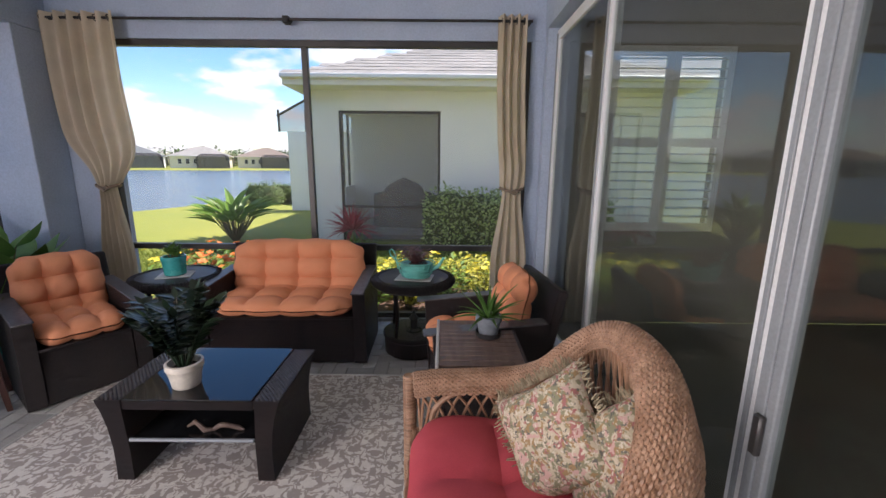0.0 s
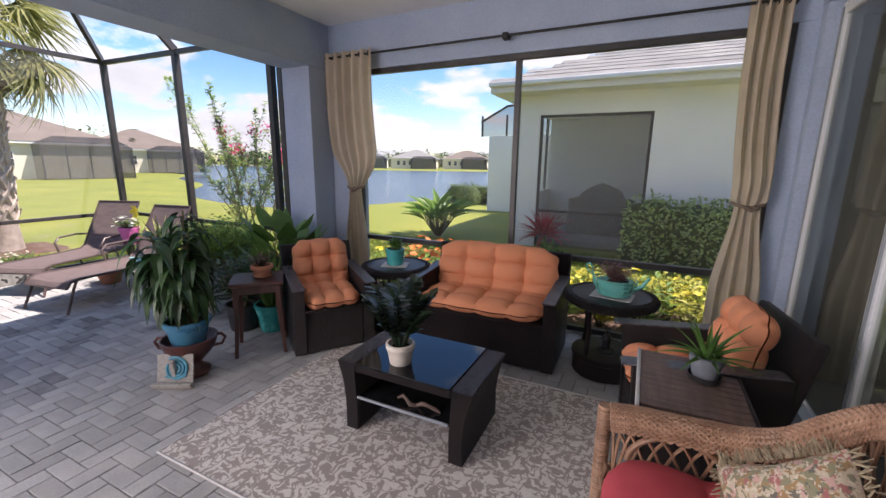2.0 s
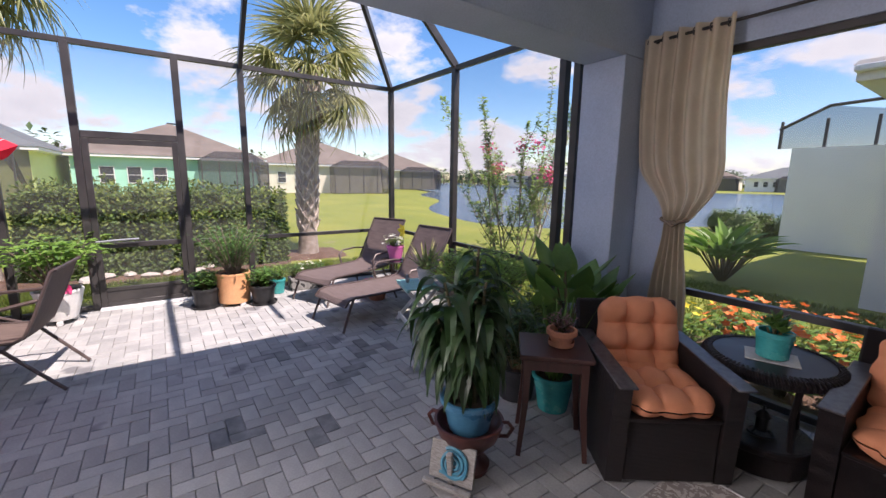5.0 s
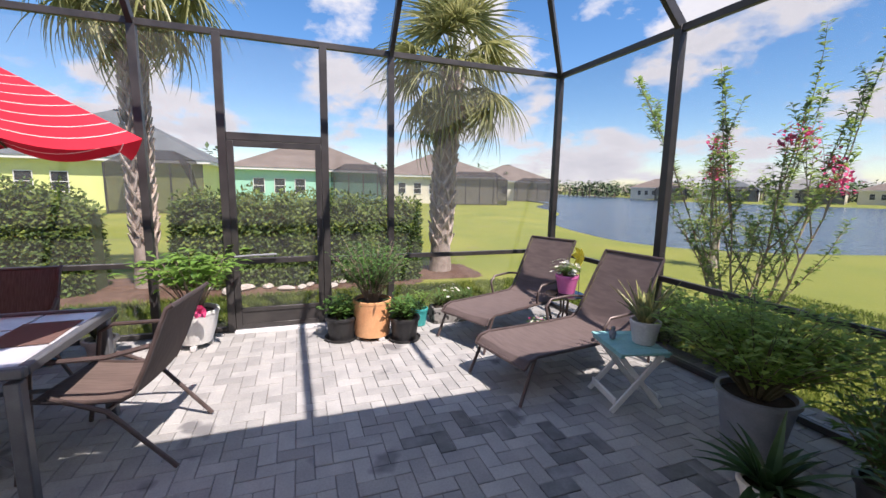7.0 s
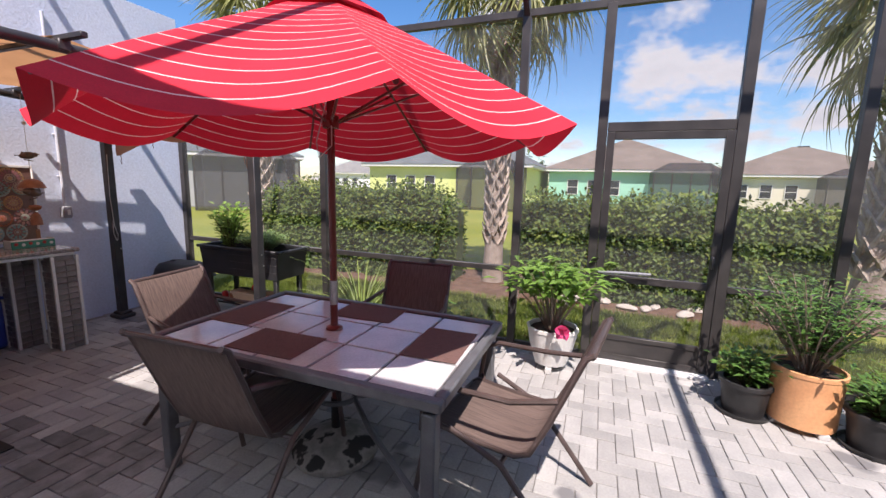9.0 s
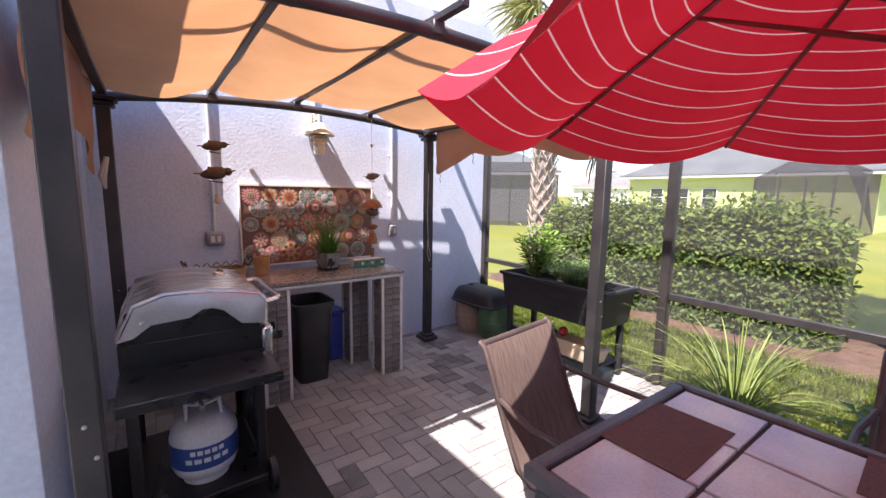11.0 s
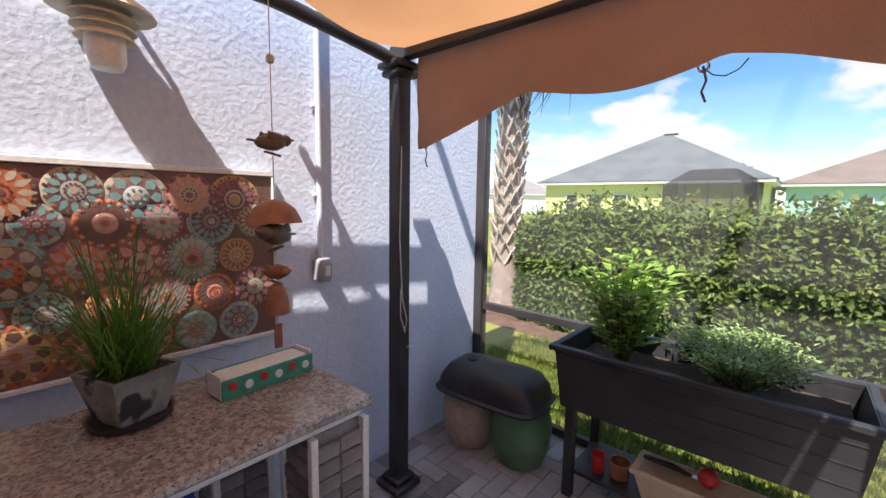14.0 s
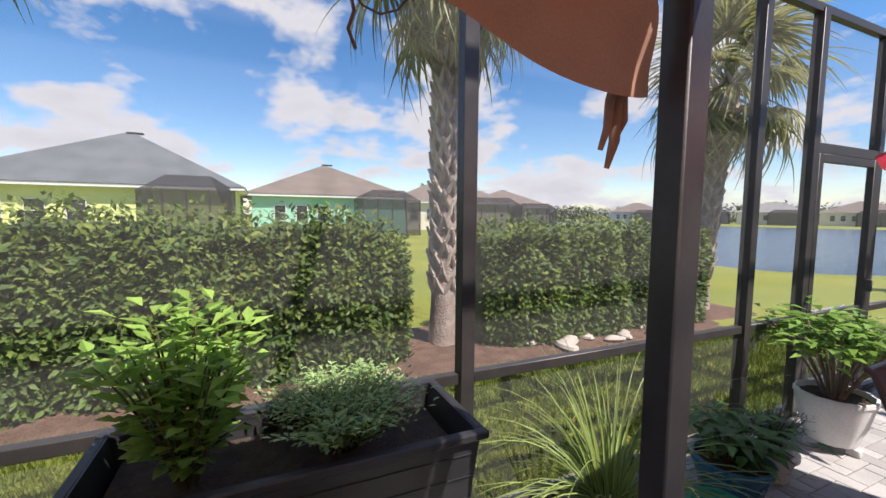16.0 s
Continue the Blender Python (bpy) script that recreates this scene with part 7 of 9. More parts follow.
def gazebo():
    g = thing("pergola", "dark steel pergola with arched beams over the grill", "pergola", 0, 0)
    xl, xr, yb, yf = -3.96, -6.455, -5.04, -3.09
    for x in (xl, xr):
        for y in (yb, yf):
            p = Mesh().box(x, y, 1.03, 0.075, 0.075, 2.06, 0.005).make("post", GAZEBO_STEEL, g)
            Mesh().box(x, y, 0.02, 0.17, 0.17, 0.04, 0.01).make("base_plate", GAZEBO_STEEL, p)
            Mesh().box(x, y, 0.055, 0.125, 0.125, 0.03, 0.01).make("base_collar", GAZEBO_STEEL, p)
            Mesh().box(x, y, 2.05, 0.125, 0.125, 0.03, 0.008).make("capital", GAZEBO_STEEL, p)
            Mesh().box(x, y, 2.085, 0.155, 0.155, 0.03, 0.008).make("capital", GAZEBO_STEEL, p)
            for k, zz in enumerate((0.75, 0.85)):
                Mesh().lathe([(0.002, 0), (0.007, 0), (0.007, 0.004), (0.002, 0.005)], 8, at(x - 0.02 + 0.02 * k, y + 0.038, zz, -90)).make("screw", STEEL, p)

    def arch_z(x):
        q = (x - xl) / (xr - xl)
        return 2.10 + 0.36 * q * (1 - q)
    for y in (yb, yf):
        xs = np.linspace(xl + 0.05, xr - 0.08, 22)
        Mesh().tube([(x, y, arch_z(x)) for x in xs], 0.03, 10).make("arched_beam", GAZEBO_STEEL, g)
    xbars = (-4.57, -5.17, -5.80)
    for x in xbars:
        Mesh().box(x, (yb + yf) / 2 + 0.04, arch_z(x) + 0.045, 0.035, yf - yb + 0.34, 0.03, 0.004).make("crossbar", GAZEBO_STEEL, g)
        for y in (yb, yf):
            Mesh().box(x, y, arch_z(x) + 0.01, 0.06, 0.075, 0.06, 0.006).make("clamp", GAZEBO_STEEL, g)
    for x in (xl - 0.0, xr):
        Mesh().box(x, (yb + yf) / 2, 2.145, 0.05, yf - yb + 0.1, 0.07, 0.006).make("side_beam", GAZEBO_STEEL, g)
    # canopy cloth, sagging between the crossbars and hanging down at both ends
    c = thing("canopy", "orange canvas canopy slung over the pergola", "canopy", 0, 0)
    xs = [xl + 0.06, *xbars, xr - 0.02]

    def sheet(u, v):
        f = u * 4
        i = min(int(f), 3)
        w = f - i
        x = xs[i] + (xs[i + 1] - xs[i]) * w
        sag = 4 * w * (1 - w) * (0.055 + 0.03 * math.sin(i * 2.1 + 1))
        z = arch_z(x) + 0.068 - sag + 0.012 * noise.noise(Vector((x * 5, v * 5, 2)))
        y = yb + 0.06 + (yf - yb - 0.10) * v
        return (x, y, z - 0.02 * math.sin(math.pi * v))
    Mesh().grid(sheet, 60, 26).make("cloth", CANOPY_ORANGE, c)

    def valance(x, dx, cut):
        def f(u, v):
            y = yb + 0.08 + (yf - yb - 0.15) * u
            scal = 0.255 + 0.17 * (1 - sstep(0, 0.33, u)) + 0.12 * sstep(0.72, 1, u) + 0.045 * abs(math.sin(math.pi * (u - 0.32) / 0.34)) * (1 if u > 0.32 else 0)
            return (x + dx * v * (0.5 + 0.2 * math.sin(u * 5)) + 0.02 * noise.noise(Vector((u * 7, v * 3, x))) + 0.015 * v * math.sin(u * 21), y, 2.135 - scal * v * cut)
        return Mesh().grid(f, 60, 12)
    valance(xr - 0.032, -0.03, 1.0).make("valance", VALANCE, c)
    valance(xl + 0.04, 0.05, 1.25).make("valance", VALANCE, c)
    for y, z in ((-4.43, 1.885), (-3.83, 1.865), (-4.93, 1.73)):
        gr = Mesh().tube([(xr - 0.062, y + 0.014 * math.cos(a), z + 0.014 * math.sin(a)) for a in np.linspace(0, 6.2832, 13)], 0.004, 5).make("grommet", CHROME, c)
        Mesh().tube([(xr - 0.057, y, z), (xr - 0.062, y + 0.01, z - 0.04), (xr - 0.062, y, z - 0.07), (xr - 0.062, y + 0.012, z - 0.1)], 0.0035, 6).make("tie_cord", BIRD_BROWN, gr)
    Mesh().tube([(xr - 0.062, -3.83, 1.862), (xr - 0.064, -3.805, 1.838), (xr - 0.064, -3.775, 1.83), (xr - 0.062, -3.745, 1.842), (xr - 0.06, -3.725, 1.866)], 0.002, 5).make("loop_cord", BIRD_BROWN, c)
    # knotted corner rag
    K = Mesh()
    for k, (dy, ln, w) in enumerate(((0.0, 0.20, 0.015), (0.02, 0.13, 0.012), (-0.018, 0.16, 0.011))):
        K.tube([(xr - 0.05, yf - 0.12, 1.86), (xr - 0.062, yf - 0.13 + dy * 0.3, 1.82), (xr - 0.07, yf - 0.13 + dy, 1.80 - ln * 0.3), (xr - 0.06, yf - 0.14 + dy * 1.3, 1.80 - ln * 0.7), (xr - 0.07, yf - 0.15 + dy * 1.2, 1.80 - ln)], [0.02, w * 0.7, w, w * 0.8, 0.006], 8, flat=0.45)
    tagged(K.make("knotted_corner", VALANCE, c), "", "", "", "stuff")
    Mesh().tube([(xl + 0.0, yb + 0.06, 1.72), (xl + 0.03, yb + 0.07, 1.60), (xl + 0.02, yb + 0.06, 1.52)], [0.014, 0.024, 0.008], 7).make("tie_tail", PALE_MAT, c)
    cord = thing("hanging_cord", "thin white cord hanging beside the pergola post", "cord", -6.43, -5.0, 0)
    Mesh().tube([(0, 0, 1.72), (0.01, 0, 1.3), (0.0, 0.01, 1.0), (-0.02, 0.02, 0.9), (0.0, 0.03, 0.84), (0.02, 0.02, 0.92), (0.01, 0.01, 1.05)], 0.0035, 5).make("cord_strand", PALE_MAT, cord)


gazebo()


def counter():
    c = thing("grill_counter", "speckled granite worktop on stone-clad legs", "counter", 0, 0)
    x0, x1, y0, y1, Z = -4.72, -5.86, -5.02, -4.50, 0.885
    Mesh().box((x0 + x1) / 2, (y0 + y1) / 2, Z - 0.015, abs(x1 - x0), y1 - y0, 0.032, 0.008).make("worktop", GRANITE, c)
    Mesh().box((x0 + x1) / 2, (y0 + y1) / 2, Z - 0.045, abs(x1 - x0) - 0.06, y1 - y0 - 0.05, 0.025, 0.003).make("sub_board", LEG_TRIM, c)
    H = Z - 0.06
    strip = bpy.data.meshes.new("stone_strip")
    M = Mesh().box(0, 0, 0, 0.075, 0.018, 0.045, 0.004)
    strip.from_pydata(M.v, [], M.f)
    strip.materials.append(SLATE_TILE)
    R = random.Random(6)
    for lx, ly in ((-4.83, -4.60), (-5.75, -4.60), (-5.62, -4.95)):
        leg = Mesh().box(lx, ly, H / 2, 0.15, 0.14, H, 0.003).make("leg", SLATE_TILE, c)
        for sx in (-1, 1):
            for sy in (-1, 1):
                Mesh().box(lx + sx * 0.086, ly + sy * 0.081, H / 2, 0.022, 0.022, H, 0.002).make("corner_trim", LEG_TRIM, leg)
        for r in range(int(H / 0.049)):
            z = 0.03 + r * 0.049
            for sy, n in ((1, 2), (-1, 2)):
                for k in range(n):
                    ob = new("stone_strip", strip)
                    ob.matrix_basis = pose(lx - 0.039 + k * 0.078, ly + sy * (0.076 + R.uniform(-0.003, 0.004)), z)
                    ob.parent = leg
            for sx in (-1, 1):
                for k in range(2):
                    ob = new("stone_strip", strip)
                    ob.matrix_basis = pose(lx + sx * (0.081 + R.uniform(-0.003, 0.004)), ly - 0.034 + k * 0.068, z, 0, 0, 90)
                    ob.parent = leg
    # side shelf between grill and counter
    s = thing("side_shelf", "low grey shelf between grill and counter", "shelf", -4.52, -4.88)
    Mesh().box(0, 0, 0.70, 0.38, 0.4, 0.03, 0.005).make("shelf_board", TABLE_TUBE, s)
    for sx in (-1, 1):
        Mesh().box(sx * 0.16, 0.16, 0.343, 0.03, 0.03, 0.686, 0.003).make("leg", TABLE_TUBE, s)
        Mesh().box(sx * 0.16, -0.16, 0.343, 0.03, 0.03, 0.686, 0.003).make("leg", TABLE_TUBE, s)


counter()


def bin_and_boxes():
    b = thing("waste_bin", "tall black plastic waste bin", "bin", -5.16, -4.86)
    vs, fs = [], []
    for z, w, d in ((0, 0.12, 0.15), (0.62, 0.155, 0.19), (0.62, 0.172, 0.207), (0.655, 0.172, 0.207), (0.655, 0.15, 0.185), (0.05, 0.115, 0.145)):
        for k in range(24):
            a = 2 * math.pi * k / 24
            ca, sa = math.cos(a), math.sin(a)
            vs.append((math.copysign(abs(ca) ** 0.35, ca) * w, math.copysign(abs(sa) ** 0.35, sa) * d, z))
    for i in range(5):
        for k in range(24):
            p, q = i * 24 + k, i * 24 + (k + 1) % 24
            fs.append((p, q, q + 24, p + 24))
    fs += [tuple(range(24))[::-1], tuple(range(120, 144))]
    Mesh().add(vs, fs).make("bin_body", BLACK_PLASTIC, b)
    u = thing("storage_tub", "blue plastic tub under the counter", "tub", -5.46, -5.12)
    Mesh().box(0, 0, 0.22, 0.16, 0.2, 0.44, 0.03).make("tub_body", BLUE_BIN, u)
    Mesh().box(0, 0.0, 0.45, 0.18, 0.22, 0.03, 0.01).make("tub_lid", BLUE_BIN, u)
    r = thing("fuel_can", "red plastic can under the counter", "can", -4.98, -4.98)
    Mesh().box(0, 0, 0.13, 0.10, 0.2, 0.26, 0.02).make("can_body", RED_GLOSS, r)
    Mesh().lathe([(0.02, 0.26), (0.02, 0.30), (0.012, 0.31)], 12).make("can_cap", BLACK_PLASTIC, r)


bin_and_boxes()


def mosaic_panel():
    """Printed panel of round flower medallions in a white frame."""
    p = thing("mosaic_panel", "panel of coloured round medallions in a white frame", "wall panel", -5.35, GY + 0.02, 0.90)
    W, H = 1.17, 0.66
    cols = {"rust": (0.50, 0.14, 0.06), "teal": (0.20, 0.36, 0.36), "cream": (0.47, 0.39, 0.29), "plum": (0.28, 0.11, 0.12), "ochre": (0.52, 0.32, 0.13), "dark": (0.17, 0.085, 0.07), "grey": (0.40, 0.42, 0.42), "pink": (0.58, 0.30, 0.27)}
    mats = {k: surf("medallion_" + k, v, None, 60.0, 0.35, 0.05, 200.0, coat=0.2) for k, v in cols.items()}
    Mesh().box(0, 0, H / 2, W, 0.016, H, 0.002).make("board", mats["dark"], p)
    for a, b, c, d in ((-W / 2 - 0.012, W / 2 + 0.012, H, H + 0.022), (-W / 2 - 0.012, W / 2 + 0.012, -0.018, 0.0), (-W / 2 - 0.014, -W / 2, 0.0, H), (W / 2, W / 2 + 0.014, 0.0, H)):
        Mesh().box((a + b) / 2, 0.004, (c + d) / 2, b - a, 0.03, d - c, 0.003).make("frame", LEG_TRIM, p)
    pal = [("rust", "cream", "ochre"), ("plum", "pink", "cream"), ("teal", "cream", "rust"), ("grey", "teal", "plum"), ("ochre", "plum", "cream"), ("cream", "teal", "grey"), ("dark", "cream", "rust"), ("rust", "dark", "pink")]
    R = random.Random(8)
    row = 0
    z = 0.07
    while z < H:
        x = -W / 2 + (0.08 if row % 2 else 0.15)
        while x < W / 2 - 0.02:
            ca, cb, cc = R.choice(pal)
            r = R.uniform(0.062, 0.10)
            lift = R.uniform(0.0, 0.0022)
            med = new("medallion")
            med.parent = p
            med.matrix_basis = pose(max(-W / 2 + r, min(W / 2 - r, x)), lift, max(r, min(H - r, z)))
            n = R.choice((8, 10, 12, 16))
            y = 0.0095
            Mesh().lathe([(r, 0), (r * 0.98, 0.0012), (0.004, 0.0014)], 28, at(0, y - 0.001, 0, -90)).make("disc", mats[ca], med)
            Mesh().lathe([(r * 0.80, 0), (r * 0.79, 0.0008), (0.004, 0.0009)], 28, at(0, y + 0.0002, 0, -90)).make("ring", mats[R.choice(("plum", "dark", "ochre", "teal", "rust"))], med)
            Q = Mesh()
            for k in range(n):
                a = 2 * math.pi * k / n
                Q.leaf((r * 0.42 * math.cos(a), y + 0.002, r * 0.42 * math.sin(a)), (math.cos(a), 0, math.sin(a)), (0, 1, 0), r * 0.5, r * 1.9 / n * 1.6, 0.0, 3, 0.0, 0.7)
            Q.make("petal_ring", mats[cb], med)
            Mesh().lathe([(r * 0.42, 0), (r * 0.40, 0.0016), (0.003, 0.0018)], 20, at(0, y, 0, -90)).make("inner_disc", mats[cc], med)
            D = Mesh()
            for k in range(n):
                a = 2 * math.pi * (k + 0.5) / n
                D.lathe([(r * 0.07, 0), (r * 0.06, 0.002), (0.001, 0.0022)], 7, at(r * 0.88 * math.cos(a), y + 0.0005, r * 0.88 * math.sin(a), -90))
                D.lathe([(r * 0.055, 0), (r * 0.05, 0.002), (0.001, 0.0022)], 7, at(r * 0.28 * math.cos(a), y + 0.0015, r * 0.28 * math.sin(a), -90))
            tagged(D.make("dot_ring", mats[R.choice(("cream", "rust", "dark", "teal"))], med), "", "", "", "stuff")
            Mesh().lathe([(r * 0.15, 0), (r * 0.14, 0.003), (0.002, 0.0034)], 14, at(0, y + 0.0005, 0, -90)).make("centre", mats[ca], med)
            x += 0.158
        z += 0.137
        row += 1


mosaic_panel()


def wall_fittings():
    for x, zt in ((-4.57, 2.9), (-6.17, 3.0)):
        o = thing("outlet", "grey weatherproof outlet box with conduit", "outlet", x, GY, 1.14)
        Mesh().box(0, 0.035, 0, 0.13 if x > -5 else 0.075, 0.07, 0.115, 0.012).make("box", OUTLET_GREY, o)
        Mesh().box(0, 0.074, 0, 0.10 if x > -5 else 0.05, 0.012, 0.085, 0.006).make("cover", OUTLET_GREY, o)
        for dx in (-0.022, 0.022) if x > -5 else (0,):
            Mesh().box(dx, 0.082, 0, 0.026, 0.006, 0.05, 0.002).make("socket", LEG_TRIM, o)
        Mesh().tube([(0, 0.02, 0.05), (0, 0.02, zt - 1.14)], 0.014, 10).make("conduit", CONDUIT, o)
        for zz in (0.35, 0.75):
            Mesh().box(0, 0.014, zz, 0.06, 0.02, 0.018, 0.004).make("strap", CONDUIT, o)
    l = thing("wall_lamp", "cream stepped-shade wall lamp with frosted glass", "wall lamp", -5.40, GY, 1.84)
    Mesh().tube([(0, 0.02, 0.42), (0, 0.02, 1.1)], 0.012, 8).make("conduit", CONDUIT, l)
    Mesh().box(0, 0.012, 0.26, 0.11, 0.024, 0.16, 0.01).make("wall_plate", CREAM_LAMP, l)
    Mesh().tube([(0, 0.02, 0.30), (0, 0.04, 0.37), (0, 0.09, 0.385), (0, 0.12, 0.34), (0, 0.12, 0.26)], 0.011, 8).make("gooseneck", CREAM_LAMP, l)
    Mesh().tube([(0.03, 0.02, 0.27), (0.03, 0.06, 0.36), (0.02, 0.12, 0.30)], 0.008, 7).make("gooseneck", CREAM_LAMP, l)
    m = Matrix.Translation((0, 0.12, 0))
    Mesh().lathe([(0.03, 0.275), (0.06, 0.26), (0.075, 0.22), (0.13, 0.175), (0.132, 0.168), (0.07, 0.175), (0.05, 0.2)], 28, m).make("shade", CREAM_LAMP, l)
    for k in range(3):
        z = 0.15 - k * 0.028
        Mesh().lathe([(0.06, z + 0.014), (0.085 - 0.006 * k, z), (0.086 - 0.006 * k, z - 0.005), (0.055, z + 0.004)], 28, m).make("louvre_ring", CREAM_LAMP, l)
    Mesh().lathe([(0.012, 0.0), (0.04, 0.006), (0.05, 0.03), (0.05, 0.12), (0.03, 0.17)], 24, m).make("glass", FROST_GLASS, l)


wall_fittings()


def carved_bird(parent, z, s, mat, rz, name="bird"):
    """A small carved bird with body, wings and tail."""
    M = Mesh()
    M.lathe([(0.006 * s, -0.14 * s), (0.034 * s, -0.11 * s), (0.058 * s, -0.04 * s), (0.064 * s, 0.02 * s), (0.052 * s, 0.065 * s), (0.036 * s, 0.085 * s), (0.042 * s, 0.11 * s), (0.030 * s, 0.135 * s), (0.010 * s, 0.148 * s), (0.003, 0.18 * s)], 14, at(0, 0, z, 0, 80, rz))
    m = at(0, 0, z, 0, 0, rz)
    for sg in (-1, 1):
        M.box(-0.02 * s, sg * 0.052 * s, 0.012 * s, 0.11 * s, 0.010 * s, 0.05 * s, 0.004, m @ rot(sg * 14, 12))
    M.box(-0.15 * s, 0, -0.01 * s, 0.08 * s, 0.035 * s, 0.012 * s, 0.003, m)
    M.box(0.01 * s, 0, -0.082 * s, 0.13 * s, 0.03 * s, 0.014 * s, 0.004, m @ rot(0, 8))
    return M.make(name, mat, parent)


def bird_chimes():
    a = thing("bird_mobile", "hanging string of dark carved wooden birds", "mobile", -4.57, -5.02, 0)
    Mesh().tube([(0, 0, 2.19), (0, 0, 1.45)], 0.002, 4).make("string", PALE_MAT, a)
    carved_bird(a, 1.84, 0.58, BIRD_BROWN, 172)
    carved_bird(a, 1.645, 0.74, BIRD_BROWN, 168)
    Mesh().lathe([(0.008, 1.50), (0.02, 1.45), (0.022, 1.43), (0.004, 1.42)], 12).make("clapper", TAN_PLASTIC, a)
    b = thing("bird_chime", "rust carved bird chime with bells on a string", "mobile", -5.80, -4.97, 0)
    Mesh().tube([(0, 0, 2.17), (0, 0, 0.95)], 0.002, 4).make("string", PALE_MAT, b)
    carved_bird(b, 1.665, 0.5, BIRD_BROWN, 190)
    Mesh().lathe([(0.01, 1.95), (0.014, 1.94), (0.012, 1.925), (0.002, 1.92)], 10).make("bead", PALE_MAT, b)
    # shell-shaped cap over smaller birds
    Mesh().lathe([(0.10, 1.385), (0.095, 1.40), (0.075, 1.435), (0.04, 1.46), (0.004, 1.468), (0.004, 1.46), (0.07, 1.415), (0.09, 1.388)], 24, Matrix.Diagonal((1.0, 0.6, 1, 1))).make("cap", BIRD_RUST, b)
    carved_bird(b, 1.345, 0.62, BIRD_BROWN, 30)
    carved_bird(b, 1.21, 0.45, BIRD_RUST, 100)
    Mesh().lathe([(0.042, 1.06), (0.04, 1.10), (0.03, 1.15), (0.01, 1.17), (0.004, 1.16), (0.03, 1.08)], 16).make("bell", BIRD_RUST, b)
    Mesh().box(0, 0, 0.975, 0.03, 0.006, 0.09, 0.002).make("clapper", BIRD_RUST, b)


bird_chimes()


def counter_things():
    Z = 0.887
    a = thing("wooden_pot", "honey-brown wooden pot on the counter", "pot", -4.83, -4.90, Z)
    Mesh().lathe([(0.05, 0), (0.058, 0.004), (0.056, 0.05), (0.058, 0.10), (0.06, 0.135), (0.052, 0.137), (0.05, 0.10), (0.01, 0.02)], 24).make("vessel", HONEY_POT, a)
    Mesh().tube([(0.03, 0.055, 0.13), (0.0, 0.066, 0.09), (-0.03, 0.058, 0.04)], 0.004, 5).make("cord", HONEY_POT, a)
    g = thing("potted_grass", "green grass in a square taupe pot with saucer", "potted plant", -5.34, -4.86, Z, 20)
    vs = []
    for z, w in ((0.012, 0.055), (0.14, 0.085), (0.14, 0.075), (0.11, 0.072)):
        vs += [(-w, -w, z), (w, -w, z), (w, w, z), (-w, w, z)]
    fs = [(3, 2, 1, 0), (12, 13, 14, 15)]
    for k in range(3):
        for j in range(4):
            fs.append((k * 4 + j, k * 4 + (j + 1) % 4, k * 4 + 4 + (j + 1) % 4, k * 4 + 4 + j))
    Mesh().add(vs, fs).make("pot", CONCRETE, g, False)
    Mesh().box(0, 0, 0.118, 0.13, 0.13, 0.01, 0.002).make("soil", SOIL, g)
    Mesh().lathe([(0.06, 0), (0.09, 0.004), (0.098, 0.02), (0.09, 0.02), (0.08, 0.01), (0.01, 0.01)], 24).make("saucer", BLACK_PLASTIC, g)
    R, M = random.Random(12), Mesh()
    for k in range(260):
        an, e = R.uniform(0, 6.283), R.uniform(0.75, 1.5)
        M.leaf((R.uniform(-0.05, 0.05), R.uniform(-0.05, 0.05), 0.12), (math.cos(an) * math.cos(e), math.sin(an) * math.cos(e), math.sin(e)), (0, 0, 1), R.uniform(0.20, 0.42), 0.007, R.uniform(0.2, 0.9), 5, 0.2, 0.3)
    tagged(M.make("blade_clump", GRASS_LUSH, g), "", "", "", "stuff")
    t = thing("planter_tray", "white and green patterned box on the counter", "box", -5.68, -4.84, Z, 4)
    for sy in (-1, 1):
        Mesh().box(0, sy * 0.05, 0.03, 0.30, 0.008, 0.06, 0.002).make("side", TRAY_GREEN, t)
        for k in range(6):
            Mesh().lathe([(0.014, 0), (0.013, 0.003), (0.002, 0.004)], 8, at(-0.12 + 0.048 * k, sy * 0.054, 0.03 + 0.008 * (k % 2), -90 * sy)).make("motif", (WHITE_RESIN, RED_GLOSS)[k % 2], t)
    for sx in (-1, 1):
        Mesh().box(sx * 0.147, 0, 0.035, 0.008, 0.092, 0.07, 0.002).make("end", WHITE_RESIN, t)
    Mesh().box(0, 0, 0.007, 0.285, 0.09, 0.012, 0.002).make("base", WHITE_RESIN, t)
    Mesh().box(0, 0, 0.052, 0.27, 0.085, 0.02, 0.006).make("paper_block", WHITE_RESIN, t)
    b = thing("basket", "honey wicker basket with curled wire handles", "basket", -4.50, -4.58, 0.892, 12)
    M = Mesh()
    for r in range(8):
        z, w = 0.008 + r * 0.015, 0.125 + r * 0.006
        M.tube([(math.copysign(abs(math.cos(q)) ** 0.7, math.cos(q)) * w + 0.003 * math.sin(i * 1.57 + r * 3.14), math.copysign(abs(math.sin(q)) ** 0.7, math.sin(q)) * w * 0.55, z) for i, q in enumerate(np.linspace(0, 6.2832, 45))], 0.0085, 5)
    M.make("woven_body", TAN_WICKER, b)
    Mesh().box(0, 0, 0.006, 0.26, 0.14, 0.008, 0.003).make("base", TAN_WICKER, b)
